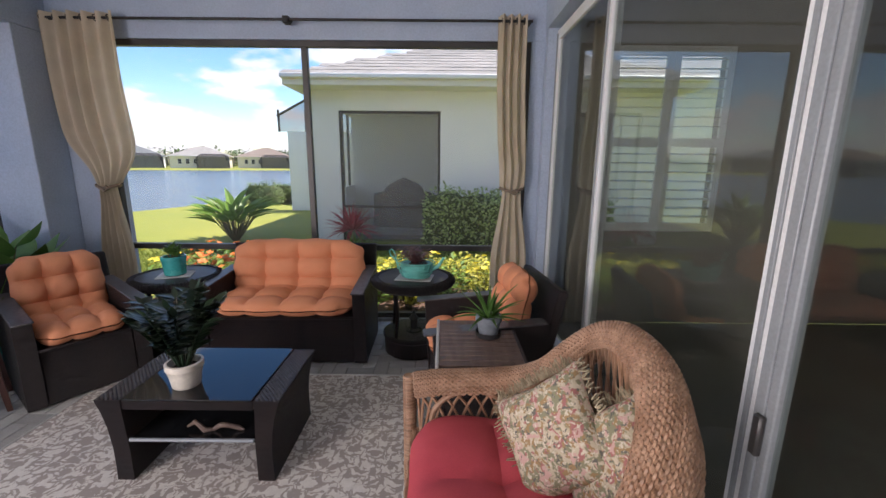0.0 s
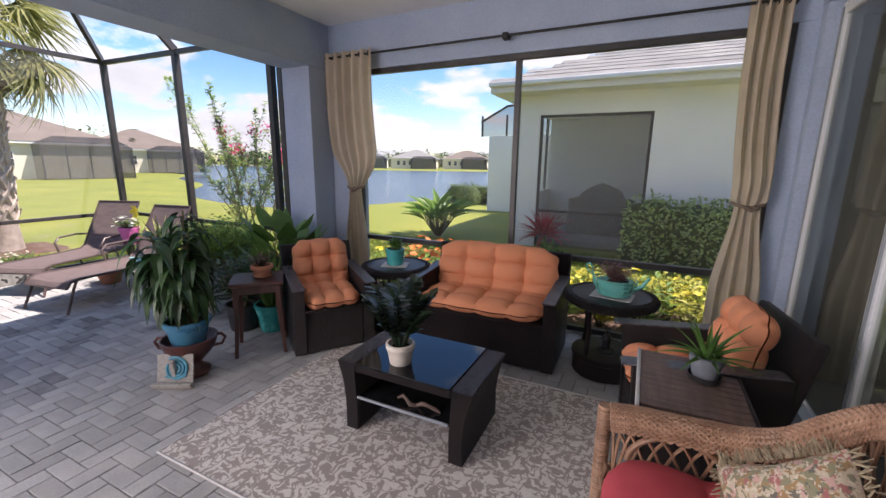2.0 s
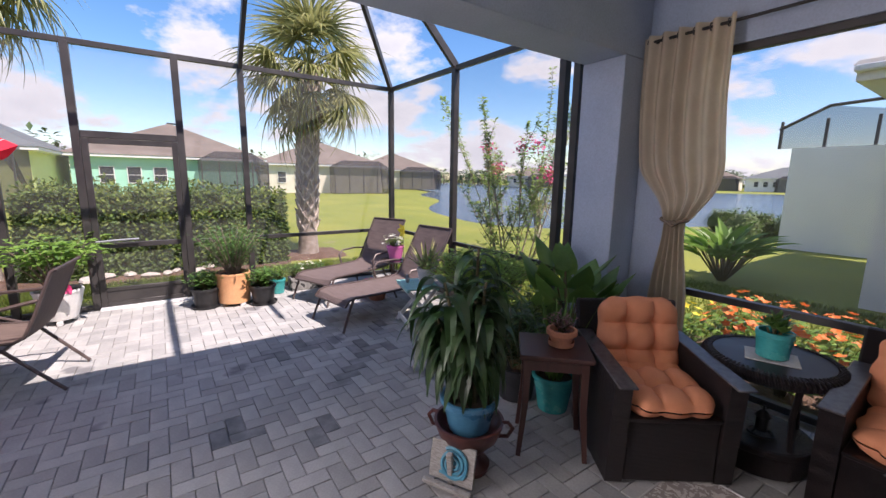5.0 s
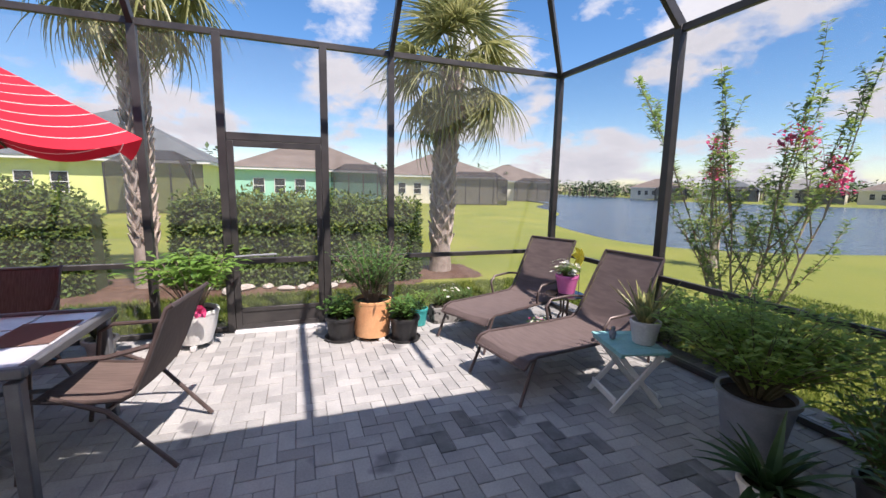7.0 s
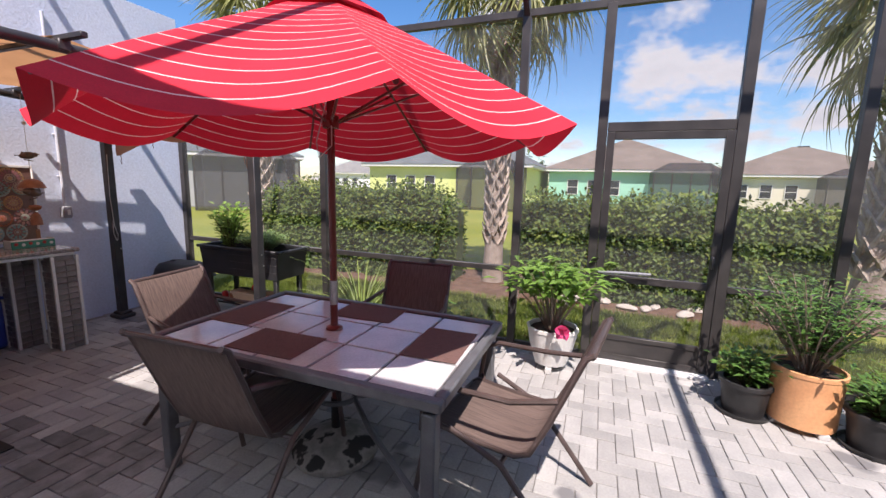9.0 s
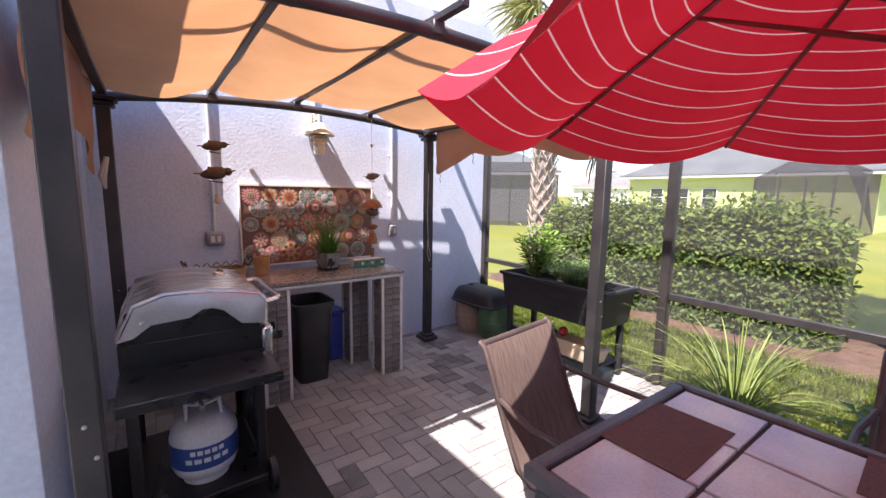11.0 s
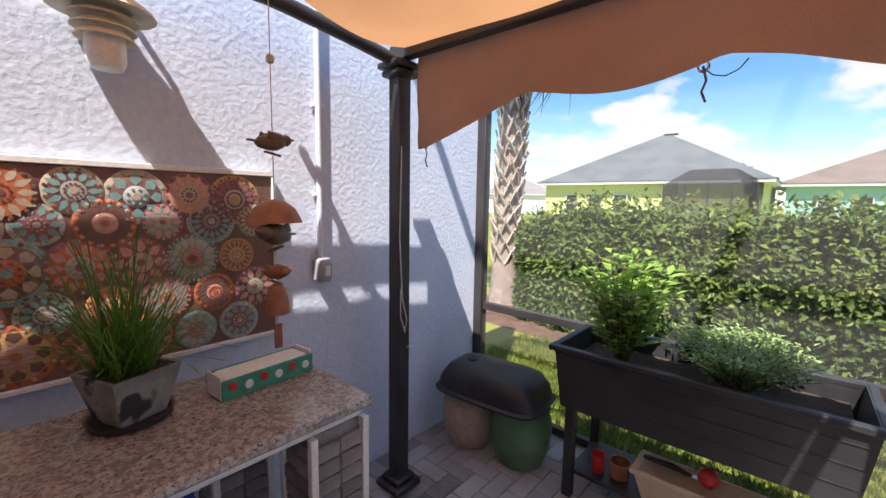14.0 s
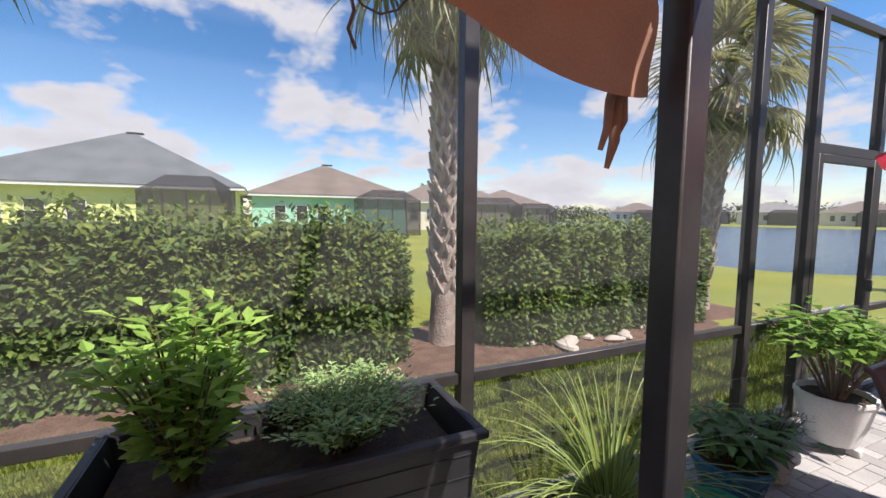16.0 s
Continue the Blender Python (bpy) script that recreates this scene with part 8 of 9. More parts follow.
    for sx in (-1, 1):
        Mesh().tube([(sx * 0.17, -0.04, 0.12), (sx * 0.20, -0.05, 0.17), (sx * 0.205, -0.03, 0.19), (sx * 0.19, 0.0, 0.16), (sx * 0.20, 0.03, 0.19), (sx * 0.2, 0.05, 0.17), (sx * 0.17, 0.04, 0.12)], 0.004, 5).make("handle", IRON, b)
    Mesh().tube([(-0.15 + 0.0075 * k, 0.085, 0.135 + 0.014 * math.sin(k * 0.785)) for k in range(41)], 0.0028, 5).make("wire_rim", IRON, b)
    Mesh().tube([(-0.15 + 0.0075 * k, -0.085, 0.135 + 0.014 * math.sin(k * 0.785)) for k in range(41)], 0.0028, 5).make("wire_rim", IRON, b)


GRASS_LUSH = surf("lush_grass_blade", (0.06, 0.16, 0.02), (0.12, 0.26, 0.04), 3.0, 0.45, 0.1, 60.0, island=0.35, trans=0.3)
TRAY_GREEN = surf("tray_green", (0.03, 0.22, 0.15), (0.05, 0.30, 0.21), 30.0, 0.5, 0.05, 80.0)
counter_things()


def grill():
    g = thing("gas_grill", "gas grill with brushed steel lid and black cart", "grill", -4.285, -3.965, 0, 0)
    # front faces -x; length runs along y
    hl = 0.30
    prof = [(-0.30, 0.89), (-0.305, 0.96), (-0.297, 1.015), (-0.268, 1.045), (-0.18, 1.065), (-0.04, 1.085), (0.11, 1.085), (0.22, 1.045), (0.285, 0.90)]
    M = Mesh()
    M.grid(lambda u, v: (lambda f: (f[0], -hl + 2 * hl * v, f[1]))(tuple(np.array(prof[min(int(u * 8), 7)]) * (1 - (u * 8 - min(int(u * 8), 7))) + np.array(prof[min(int(u * 8), 7) + 1]) * (u * 8 - min(int(u * 8), 7)))), 32, 8)
    lid = M.make("lid", LID_STEEL, g)
    for s in (-1, 1):
        E = Mesh()
        pts = prof
        top = [(x, s * (hl + 0.018), z) for x, z in pts]
        inn = [(x * 0.95, s * (hl + 0.028), 0.89 + (z - 0.89) * 0.90) for x, z in pts]
        bot = [(x, s * (hl + 0.028), z) for x, z in ((0.22, 0.91), (0.16, 0.955), (0.02, 0.965), (-0.03, 0.995), (-0.07, 0.995), (-0.11, 0.98), (-0.185, 0.905))]
        edge = [(x, s * (hl - 0.002), z) for x, z in pts]
        vs = edge + top + inn
        n = len(pts)
        fs = []
        for k in range(n - 1):
            for o in (0, n):
                fs.append((o + k, o + k + 1, o + n + k + 1, o + n + k))
        fs.append(tuple(range(2 * n, 3 * n)) + tuple(range(len(vs), len(vs) + len(bot))))
        vs = vs + bot
        E.add(vs, fs if s > 0 else [f[::-1] for f in fs])
        E.make("end_cap", LID_GREY, lid)
        Mesh().tube([(x * 0.965, s * (hl + 0.024), 0.89 + (z - 0.89) * 0.93) for x, z in pts], 0.004, 6).make("trim", CHROME, lid)
        Mesh().box(0, s * (hl - 0.012), 0.90, 0.50, 0.02, 0.22, 0.01).make("side_casting", ENAMEL, g)
        Mesh().lathe([(0.008, 0), (0.008, 0.006), (0.002, 0.008)], 10, at(0.19, s * (hl + 0.028), 0.97, -90 * s)).make("screw", CHROME, lid)
    Mesh().tube([(-0.29, -0.27, 0.975), (-0.355, -0.27, 0.985), (-0.375, -0.24, 0.985), (-0.375, 0.24, 0.985), (-0.355, 0.27, 0.985), (-0.29, 0.27, 0.975)], 0.016, 10).make("handle", CHROME, lid)
    gz = at(-0.15, -0.10, 1.069, 0, -9)
    Mesh().lathe([(0.032, 0), (0.034, 0.004), (0.03, 0.009), (0.026, 0.006), (0.002, 0.006)], 24, gz).make("gauge", CHROME, lid)
    Mesh().box(0, 0, 0.004, 0.03, 0.06, 0.006, 0.002, at(-0.17, -0.21, 1.066, 0, -10)).make("badge", IRON, lid)
    Mesh().box(0, 0, 0.77, 0.56, 0.60, 0.23, 0.015).make("firebox", ENAMEL, g)
    Mesh().box(-0.295, 0, 0.79, 0.05, 0.66, 0.16, 0.012, None).make("control_panel", LID_STEEL, g)
    for k in range(4):
        kn = Mesh().lathe([(0.03, 0), (0.032, 0.008), (0.024, 0.012), (0.022, 0.035), (0.016, 0.04)], 16, at(-0.32, -0.24 + 0.16 * k, 0.79, 0, -90)).make("knob", ENAMEL, g)
        Mesh().box(-0.372, -0.24 + 0.16 * k, 0.79, 0.03, 0.012, 0.045, 0.003).make("knob_grip", ENAMEL, kn)
    # side shelf towards the counter
    Mesh().box(-0.03, -0.52, 0.875, 0.50, 0.38, 0.028, 0.006).make("side_shelf", ENAMEL, g)
    for sx in (-1, 1):
        Mesh().tube([(sx * 0.22, -0.32, 0.74), (sx * 0.22, -0.62, 0.865)], 0.012, 7).make("shelf_brace", ENAMEL, g)
    # side shelf towards the patio
    Mesh().box(0, 0.50, 0.76, 0.56, 0.32, 0.028, 0.006).make("side_shelf", ENAMEL, g)
    Mesh().box(0, 0.665, 0.755, 0.56, 0.014, 0.045, 0.004).make("shelf_edge", ENAMEL, g)
    for sx in (-1, 1):
        for sy in (-1, 1):
            Mesh().box(sx * 0.25, sy * 0.30, 0.38, 0.045, 0.045, 0.62, 0.004).make("leg", ENAMEL, g)
        Mesh().tube([(sx * 0.25, 0.33, 0.60), (sx * 0.25, 0.62, 0.745)], 0.012, 7).make("shelf_brace", ENAMEL, g)
    Mesh().box(0, 0.02, 0.12, 0.52, 0.72, 0.03, 0.005).make("bottom_shelf", ENAMEL, g)
    Mesh().box(-0.26, 0.13, 0.42, 0.014, 0.36, 0.5, 0.004).make("cart_door", ENAMEL, g)
    Mesh().box(-0.26, -0.19, 0.42, 0.014, 0.26, 0.5, 0.004).make("cart_door", ENAMEL, g)
    for sx in (-1, 1):
        w = Mesh().lathe([(0.02, -0.02), (0.075, -0.02), (0.085, -0.012), (0.085, 0.012), (0.075, 0.02), (0.02, 0.02)], 24, at(sx * 0.29, 0.32, 0.092, 0, 90)).make("wheel", ENAMEL, g)
        Mesh().lathe([(0.005, 0), (0.03, 0), (0.03, 0.006), (0.005, 0.008)], 14, at(sx * 0.312, 0.32, 0.092, 0, 90)).make("hub", LID_GREY, w)
    Mesh().tube([(0.02, 0.30, 0.66), (0.0, 0.33, 0.56), (-0.01, 0.25, 0.515)], 0.008, 7).make("hose", ENAMEL, g)
    tank = thing("propane_tank", "white gas cylinder with a blue printed band", "gas cylinder", -4.30, -3.78, 0.136)
    Mesh().lathe([(0.09, 0), (0.10, 0.0), (0.10, 0.025), (0.13, 0.05), (0.145, 0.09), (0.146, 0.22), (0.13, 0.28), (0.08, 0.315), (0.02, 0.325)], 36).make("cylinder", WHITE_PAINT_TANK, tank)
    Mesh().lathe([(0.1465, 0.10), (0.1475, 0.105), (0.1475, 0.205), (0.1465, 0.21)], 36).make("label_band", BLUE_LABEL, tank)
    for k, (z, w) in enumerate(((0.175, 0.5), (0.135, 0.65))):
        B = Mesh()
        for i in range(5):
            a0 = 1.57 - w + i * 2 * w / 5
            B.grid(lambda u, v, a0=a0, z=z, w=w: (0.149 * math.cos(a0 + u * 1.5 * w / 5), 0.149 * math.sin(a0 + u * 1.5 * w / 5), z + 0.022 * v), 4, 1)
        B.make("label_bar", WHITE_PAINT_TANK, tank)
    for s in (-1, 1):
        Mesh().tube([(0.08 * math.cos(a), 0.08 * math.sin(a), 0.39) for a in np.linspace(1.57 * s + 0.5 - 1.57, 1.57 * s + 2.6 - 1.57, 9)], 0.007, 6).make("collar", WHITE_PAINT_TANK, tank)
        for q in (0.5, 2.6):
            a = 1.57 * s + q - 1.57
            Mesh().tube([(0.08 * math.cos(a), 0.08 * math.sin(a), 0.39), (0.085 * math.cos(a), 0.085 * math.sin(a), 0.30)], 0.007, 6).make("collar_post", WHITE_PAINT_TANK, tank)
    Mesh().lathe([(0.016, 0.32), (0.018, 0.36), (0.03, 0.365), (0.03, 0.385), (0.01, 0.388)], 14).make("valve", STEEL, tank)
    mat = tagged(Mesh().box(0, 0, 0.004, 0.95, 1.25, 0.008, 0.003).make("grill_mat", RUBBER_MAT), "black rubber mat under the grill", "mat")
    mat.matrix_basis = pose(-4.33, -3.85, 0.002)


grill()


def raised_planter():
    p = thing("raised_planter", "charcoal raised planter trough on legs", "planter", 0, 0)
    xa, xb, ya, yb2, zt, zb = -6.94, -7.38, -4.44, -3.32, 0.78, 0.47
    cx, cy = (xa + xb) / 2, (ya + yb2) / 2
    # tapered walls
    for sx in (-1, 1):
        vs = []
        for z, k in ((zb, 0.93), (zt, 1.0)):
            for q in (1.0, 0.94):
                vs += [(cx + sx * 0.22 * k * q, cy - 0.56 * k, z), (cx + sx * 0.22 * k * q, cy + 0.56 * k, z)]
        Mesh().add(vs, [(0, 1, 5, 4), (2, 6, 7, 3), (4, 5, 7, 6), (0, 2, 3, 1), (0, 4, 6, 2), (1, 3, 7, 5)]).make("long_wall", PLANTER_GREY, p)
        for k in range(1, 4):
            z = zb + k * 0.078
            Mesh().box(cx + sx * (0.2205 * (0.93 + 0.07 * (z - zb) / 0.31) + 0.001), cy + 0.2, z, 0.004, 0.66, 0.005, 0.001).make("board_line", BLACK_PLASTIC, p)
    for sy in (-1, 1):
        vs = []
        for z, k in ((zb, 0.93), (zt, 1.0)):
            for q in (1.0, 0.975):
                vs += [(cx - 0.205 * k, cy + sy * 0.56 * k * q, z), (cx + 0.205 * k, cy + sy * 0.56 * k * q, z)]
        Mesh().add(vs, [(0, 1, 5, 4), (2, 6, 7, 3), (4, 5, 7, 6), (0, 2, 3, 1), (0, 4, 6, 2), (1, 3, 7, 5)]).make("end_wall", PLANTER_GREY, p)
    for sx in (-1, 1):
        Mesh().box(cx + sx * 0.222, cy, zt - 0.012, 0.035, 1.17, 0.03, 0.006).make("rim", PLANTER_GREY, p)
    for sy in (-1, 1):
        Mesh().box(cx, cy + sy * 0.565, zt - 0.012, 0.405, 0.035, 0.029, 0.006).make("rim", PLANTER_GREY, p)
    Mesh().box(cx, cy, zb + 0.01, 0.40, 1.03, 0.02, 0.003).make("bottom", PLANTER_GREY, p)
    Mesh().box(cx, cy, zb + 0.13, 0.385, 1.02, 0.2, 0.004).make("soil", SOIL, p)
    for sx in (-1, 1):
        for sy in (-1, 1):
            Mesh().box(cx + sx * 0.175, cy + sy * 0.475, 0.24, 0.045, 0.05, 0.48, 0.006).make("leg", PLANTER_GREY, p)
    Mesh().box(cx, cy, 0.13, 0.34, 0.96, 0.02, 0.005).make("lower_shelf", PLANTER_GREY, p)
    # herbs
    a = thing("basil_plant", "leafy basil growing in the planter", "herb", cx + 0.02, cy - 0.30, 0.70)
    S, L = shrub(24, 0.56, 0.20, 0.075, 0, 91, 26, 0.72, 0.12, 0.12, 0.5, 0.006, 1.2)
    S.make("branching", STEM, a)
    L.make("foliage", LEAF_BASIL, a)
    b = thing("thyme_plant", "fine-leaved bushy herb in the planter", "herb", cx + 0.01, cy + 0.15, 0.70)
    S, L = shrub(130, 0.27, 0.29, 0.026, 0, 92, 42, 0.55, 0.15, 0.2, 0.5, 0.003, 1.6)
    S.make("branching", STEM, b)
    L.make("foliage", LEAF_THYME, b)
    # on the lower shelf
    t = thing("planter_box", "long tan plastic window box on the shelf", "planter box", cx + 0.08, cy + 0.16, 0.141)
    vs = []
    for z, k in ((0, 0.86), (0.14, 1.0), (0.14, 0.93), (0.02, 0.8)):
        vs += [(-0.09 * k, -0.34 * k, z), (0.09 * k, -0.34 * k, z), (0.09 * k, 0.34 * k, z), (-0.09 * k, 0.34 * k, z)]
    fs = [(3, 2, 1, 0), (12, 13, 14, 15)]
    for k in range(3):
        for j in range(4):
            fs.append((k * 4 + j, k * 4 + (j + 1) % 4, k * 4 + 4 + (j + 1) % 4, k * 4 + 4 + j))
    Mesh().add(vs, fs).make("trough", TAN_PLASTIC, t, False)
    for sx in (-1, 1):
        Mesh().box(sx * 0.092, 0, 0.128, 0.014, 0.70, 0.024, 0.005).make("rim", TAN_PLASTIC, t)
        Mesh().box(0, sx * 0.343, 0.128, 0.17, 0.014, 0.024, 0.005).make("rim", TAN_PLASTIC, t)
    r = thing("red_cup", "small red cup on the planter shelf", "cup", cx + 0.09, cy - 0.36, 0.141)
    Mesh().lathe([(0.026, 0), (0.03, 0.003), (0.036, 0.09), (0.032, 0.09), (0.026, 0.01), (0.002, 0.008)], 20).make("cup_body", RED_GLOSS, r)
    q = thing("clay_pot", "small brown clay pot on the planter shelf", "pot", cx + 0.07, cy - 0.26, 0.141)
    Mesh().lathe([(0.035, 0), (0.04, 0.003), (0.05, 0.07), (0.054, 0.07), (0.054, 0.085), (0.045, 0.085), (0.035, 0.01), (0.002, 0.008)], 20).make("pot_body", BIRD_RUST, q)
    k = thing("red_ornament", "red ball ornament resting on the window box", "ornament", cx + 0.09, cy + 0.10, 0.281)
    Mesh().lathe([(0.004, 0.0), (0.025, 0.008), (0.04, 0.03), (0.042, 0.045), (0.035, 0.07), (0.015, 0.085), (0.003, 0.088)], 20).make("ball", RED_GLOSS, k)
    Mesh().tube([(0, 0, 0.086), (0.01, 0.03, 0.10)], 0.004, 5).make("stalk", STEM, k)
    h = thing("hand_tool", "black-handled garden tool on the window box", "hand tool", cx + 0.06, cy - 0.06, 0.281)
    Mesh().tube([(0, -0.10, 0.012), (0, 0.02, 0.016), (0.01, 0.10, 0.012)], [0.01, 0.014, 0.006], 8).make("handle", BLACK_PLASTIC, h)
    Mesh().box(0.01, 0.13, 0.012, 0.03, 0.07, 0.006, 0.002).make("blade", STEEL, h)


LEAF_BASIL = surf("basil_leaf", (0.24, 0.42, 0.08), (0.35, 0.52, 0.12), 6.0, 0.5, 0.1, 60.0, island=0.3, trans=0.45)
LEAF_THYME = surf("thyme_leaf", (0.22, 0.36, 0.12), (0.33, 0.47, 0.19), 6.0, 0.5, 0.1, 60.0, island=0.3, trans=0.25)
raised_planter()


def corner_stack():
    a = thing("garden_pot", "tan patterned clay pot by the stucco wall", "pot", -7.03, -5.02)
    Mesh().lathe([(0.10, 0), (0.12, 0.006), (0.165, 0.12), (0.17, 0.20), (0.155, 0.33), (0.16, 0.35), (0.14, 0.35), (0.13, 0.2), (0.02, 0.1)], 32).make("pot_body", TAN_CLAY, a)
    b = thing("garden_pot", "green glazed pot beside the planter", "pot", -7.08, -4.69)
    Mesh().lathe([(0.11, 0), (0.13, 0.006), (0.165, 0.10), (0.17, 0.15), (0.16, 0.18), (0.175, 0.19), (0.175, 0.22), (0.16, 0.30), (0.165, 0.35), (0.15, 0.35), (0.14, 0.2), (0.02, 0.1)], 32).make("pot_body", GREEN_GLAZE, b)
    l = thing("barbecue_cover", "black domed barbecue cover resting on two pots", "cover", -7.05, -4.86, 0.352, 4)
    def f(u, v):
        ang = 2 * math.pi * u
        ca, sa = math.cos(ang), math.sin(ang)
        sx, sy = math.copysign(abs(ca) ** 0.4, ca), math.copysign(abs(sa) ** 0.4, sa)
        prof = ((0.205, 0.33, 0.0), (0.21, 0.335, 0.015), (0.195, 0.32, 0.025), (0.185, 0.30, 0.09), (0.15, 0.26, 0.15), (0.10, 0.19, 0.172), (0.002, 0.002, 0.18))
        p = prof[round(v * 6)]
        return (sx * p[0], sy * p[1], p[2])
    Mesh().grid(f, 48, 6, wrap=True).make("dome", BLACK_PLASTIC, l)
    Mesh().box(0.04, 0.1, 0.172, 0.09, 0.05, 0.003, 0.001, rot(0, 4)).make("sticker", WHITE_RESIN, l)
    Mesh().lathe([(0.03, 0.17), (0.034, 0.18), (0.02, 0.186), (0.002, 0.18)], 14, Matrix.Translation((0.02, -0.14, 0))).make("vent", IRON, l)


corner_stack()

# ---- garden: hedges, palms, beds, far shore ----
PALM_TRUNK = surf("palm_trunk", (0.30, 0.24, 0.20), (0.44, 0.37, 0.32), 8.0, 0.9, 0.8, 40.0, dist=0.02)
PALM_BOOT = surf("palm_boot", (0.42, 0.34, 0.28), (0.56, 0.48, 0.41), 8.0, 0.9, 0.6, 50.0, island=0.25, dist=0.01)
PALM_LEAF = surf("palm_leaf", (0.22, 0.25, 0.09), (0.40, 0.39, 0.17), 3.0, 0.45, 0.1, 40.0, island=0.3, trans=0.42)
PALM_DEAD = surf("dead_palm_leaf", (0.30, 0.21, 0.12), (0.42, 0.31, 0.20), 4.0, 0.8, 0.2, 40.0, island=0.3, trans=0.15)
YELLOW_LEAF = surf("yellow_green_leaf", (0.30, 0.33, 0.03), (0.50, 0.46, 0.05), 5.0, 0.5, 0.1, 60.0, island=0.3, trans=0.3)
RED_LEAF = surf("crimson_leaf", (0.30, 0.02, 0.045), (0.42, 0.05, 0.07), 5.0, 0.5, 0.1, 60.0, island=0.3, trans=0.25)
# dark green that paints the shade deep inside hedges and bushes
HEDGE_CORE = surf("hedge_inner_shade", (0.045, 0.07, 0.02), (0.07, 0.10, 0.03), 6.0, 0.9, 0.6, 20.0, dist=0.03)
HEDGE_NEW = surf("hedge_new_leaf", (0.13, 0.195, 0.03), (0.20, 0.26, 0.045), 1.6, 0.6, 0.1, 60.0, island=0.3, trans=0.3)
VARIEGATED = surf("variegated_leaf", (0.22, 0.34, 0.08), (0.42, 0.50, 0.22), 14.0, 0.4, 0.1, 60.0, island=0.35, trans=0.35)
ROCK = surf("pale_rock", (0.42, 0.375, 0.33), (0.52, 0.475, 0.43), 6.0, 0.9, 0.5, 30.0)


def hedge(label, x, y0, y1, hx, h, n, seed, along="y", leaf=0.075, zg=-0.12, young=0.16, tips=None):
    """Clipped hedge: an uneven core coloured dark as inner shade, and leaves turned outwards."""
    g = thing("hedge", label, "hedge", 0, 0)
    R = random.Random(seed)

    def put(a, b, c):
        return (a, b, c) if along == "y" else (b, a, c)
    L = y1 - y0

    def skin(u, v):
        ang = math.pi * (v * 1.0)
        ca, sa = math.cos(ang), math.sin(ang)
        px = math.copysign(abs(ca) ** 0.45, ca) * hx
        pz = abs(sa) ** 0.42 * h
        end = min(1, min(u, 1 - u) * L / 0.35)
        k = (0.5 + 0.5 * end ** 0.5)
        wob = 1 + 0.24 * noise.noise(Vector((u * L * 1.1, v * 3, seed))) + 0.24 * noise.noise(Vector((u * L * 3.3, v * 8, seed + 5)))
        return px * k * wob, y0 + L * u, zg + pz * (0.86 + 0.14 * end) * (1 + 0.5 * (wob - 1))
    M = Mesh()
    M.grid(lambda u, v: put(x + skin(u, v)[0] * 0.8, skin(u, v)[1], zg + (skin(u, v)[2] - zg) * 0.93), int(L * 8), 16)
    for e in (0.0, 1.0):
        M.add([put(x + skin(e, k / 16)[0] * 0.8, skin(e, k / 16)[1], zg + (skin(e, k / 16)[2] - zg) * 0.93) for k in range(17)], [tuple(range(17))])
    M.make("shade_core", HEDGE_CORE, g)
    old, fresh = Mesh(), Mesh()
    for i in range(n):
        u, v = R.random(), R.random()
        if R.random() < 0.8:
            v = math.asin(R.random() ** 2.38) / math.pi
            v = v if R.random() < 0.7 else 1 - v
        px, py, pz = skin(u, v)
        q = R.uniform(0.84, 1.06)
        ang = math.pi * v
        nx, nz = math.cos(ang), math.sin(ang)
        ny = -1.2 if u * L < 0.25 else (1.2 if (1 - u) * L < 0.25 else 0)
        d = Vector((nx + R.uniform(-0.9, 0.9), ny + R.uniform(-1, 1), nz * 0.7 + R.uniform(-0.2, 0.9)))
        d = d if along == "y" else Vector((d.y, d.x, d.z))
        top = fresh if R.random() < 0.42 * sstep(0.0, 1.1, (pz - zg) / h) + young else old
        face = Vector((nx + R.uniform(-0.5, 0.5), ny + R.uniform(-0.5, 0.5), nz + R.uniform(0.0, 0.9)))
        face = face if along == "y" else Vector((face.y, face.x, face.z))
        d = Vector((R.uniform(-1, 1), R.uniform(-1, 1), R.uniform(-0.6, 1))) + d * 0.35
        top.leaf(put(x + px * q, py, zg + (pz - zg) * q), d, face, leaf * R.uniform(0.55, 1.1), leaf * R.uniform(0.42, 0.62), 0.3, 2, 0.12, 0.6)
    tagged(old.make("foliage", FOLIAGE, g), "", "", "", "stuff")
    tagged(fresh.make("new_growth", tips or HEDGE_NEW, g), "", "", "", "stuff")
    return g


hedge("dense clipped green hedge behind the patio", -10.3, -6.5, -2.5, 0.52, 1.52, 24000, 1, leaf=0.095)
hedge("clipped green hedge beyond the screen door", -10.3, -1.5, 2.45, 0.52, 1.49, 23000, 2, leaf=0.095)
hedge("low clipped hedge against the white house", 7.75, -0.35, 3.2, 0.35, 1.12, 6500, 3, "x", 0.10, young=0.9, tips=VARIEGATED)


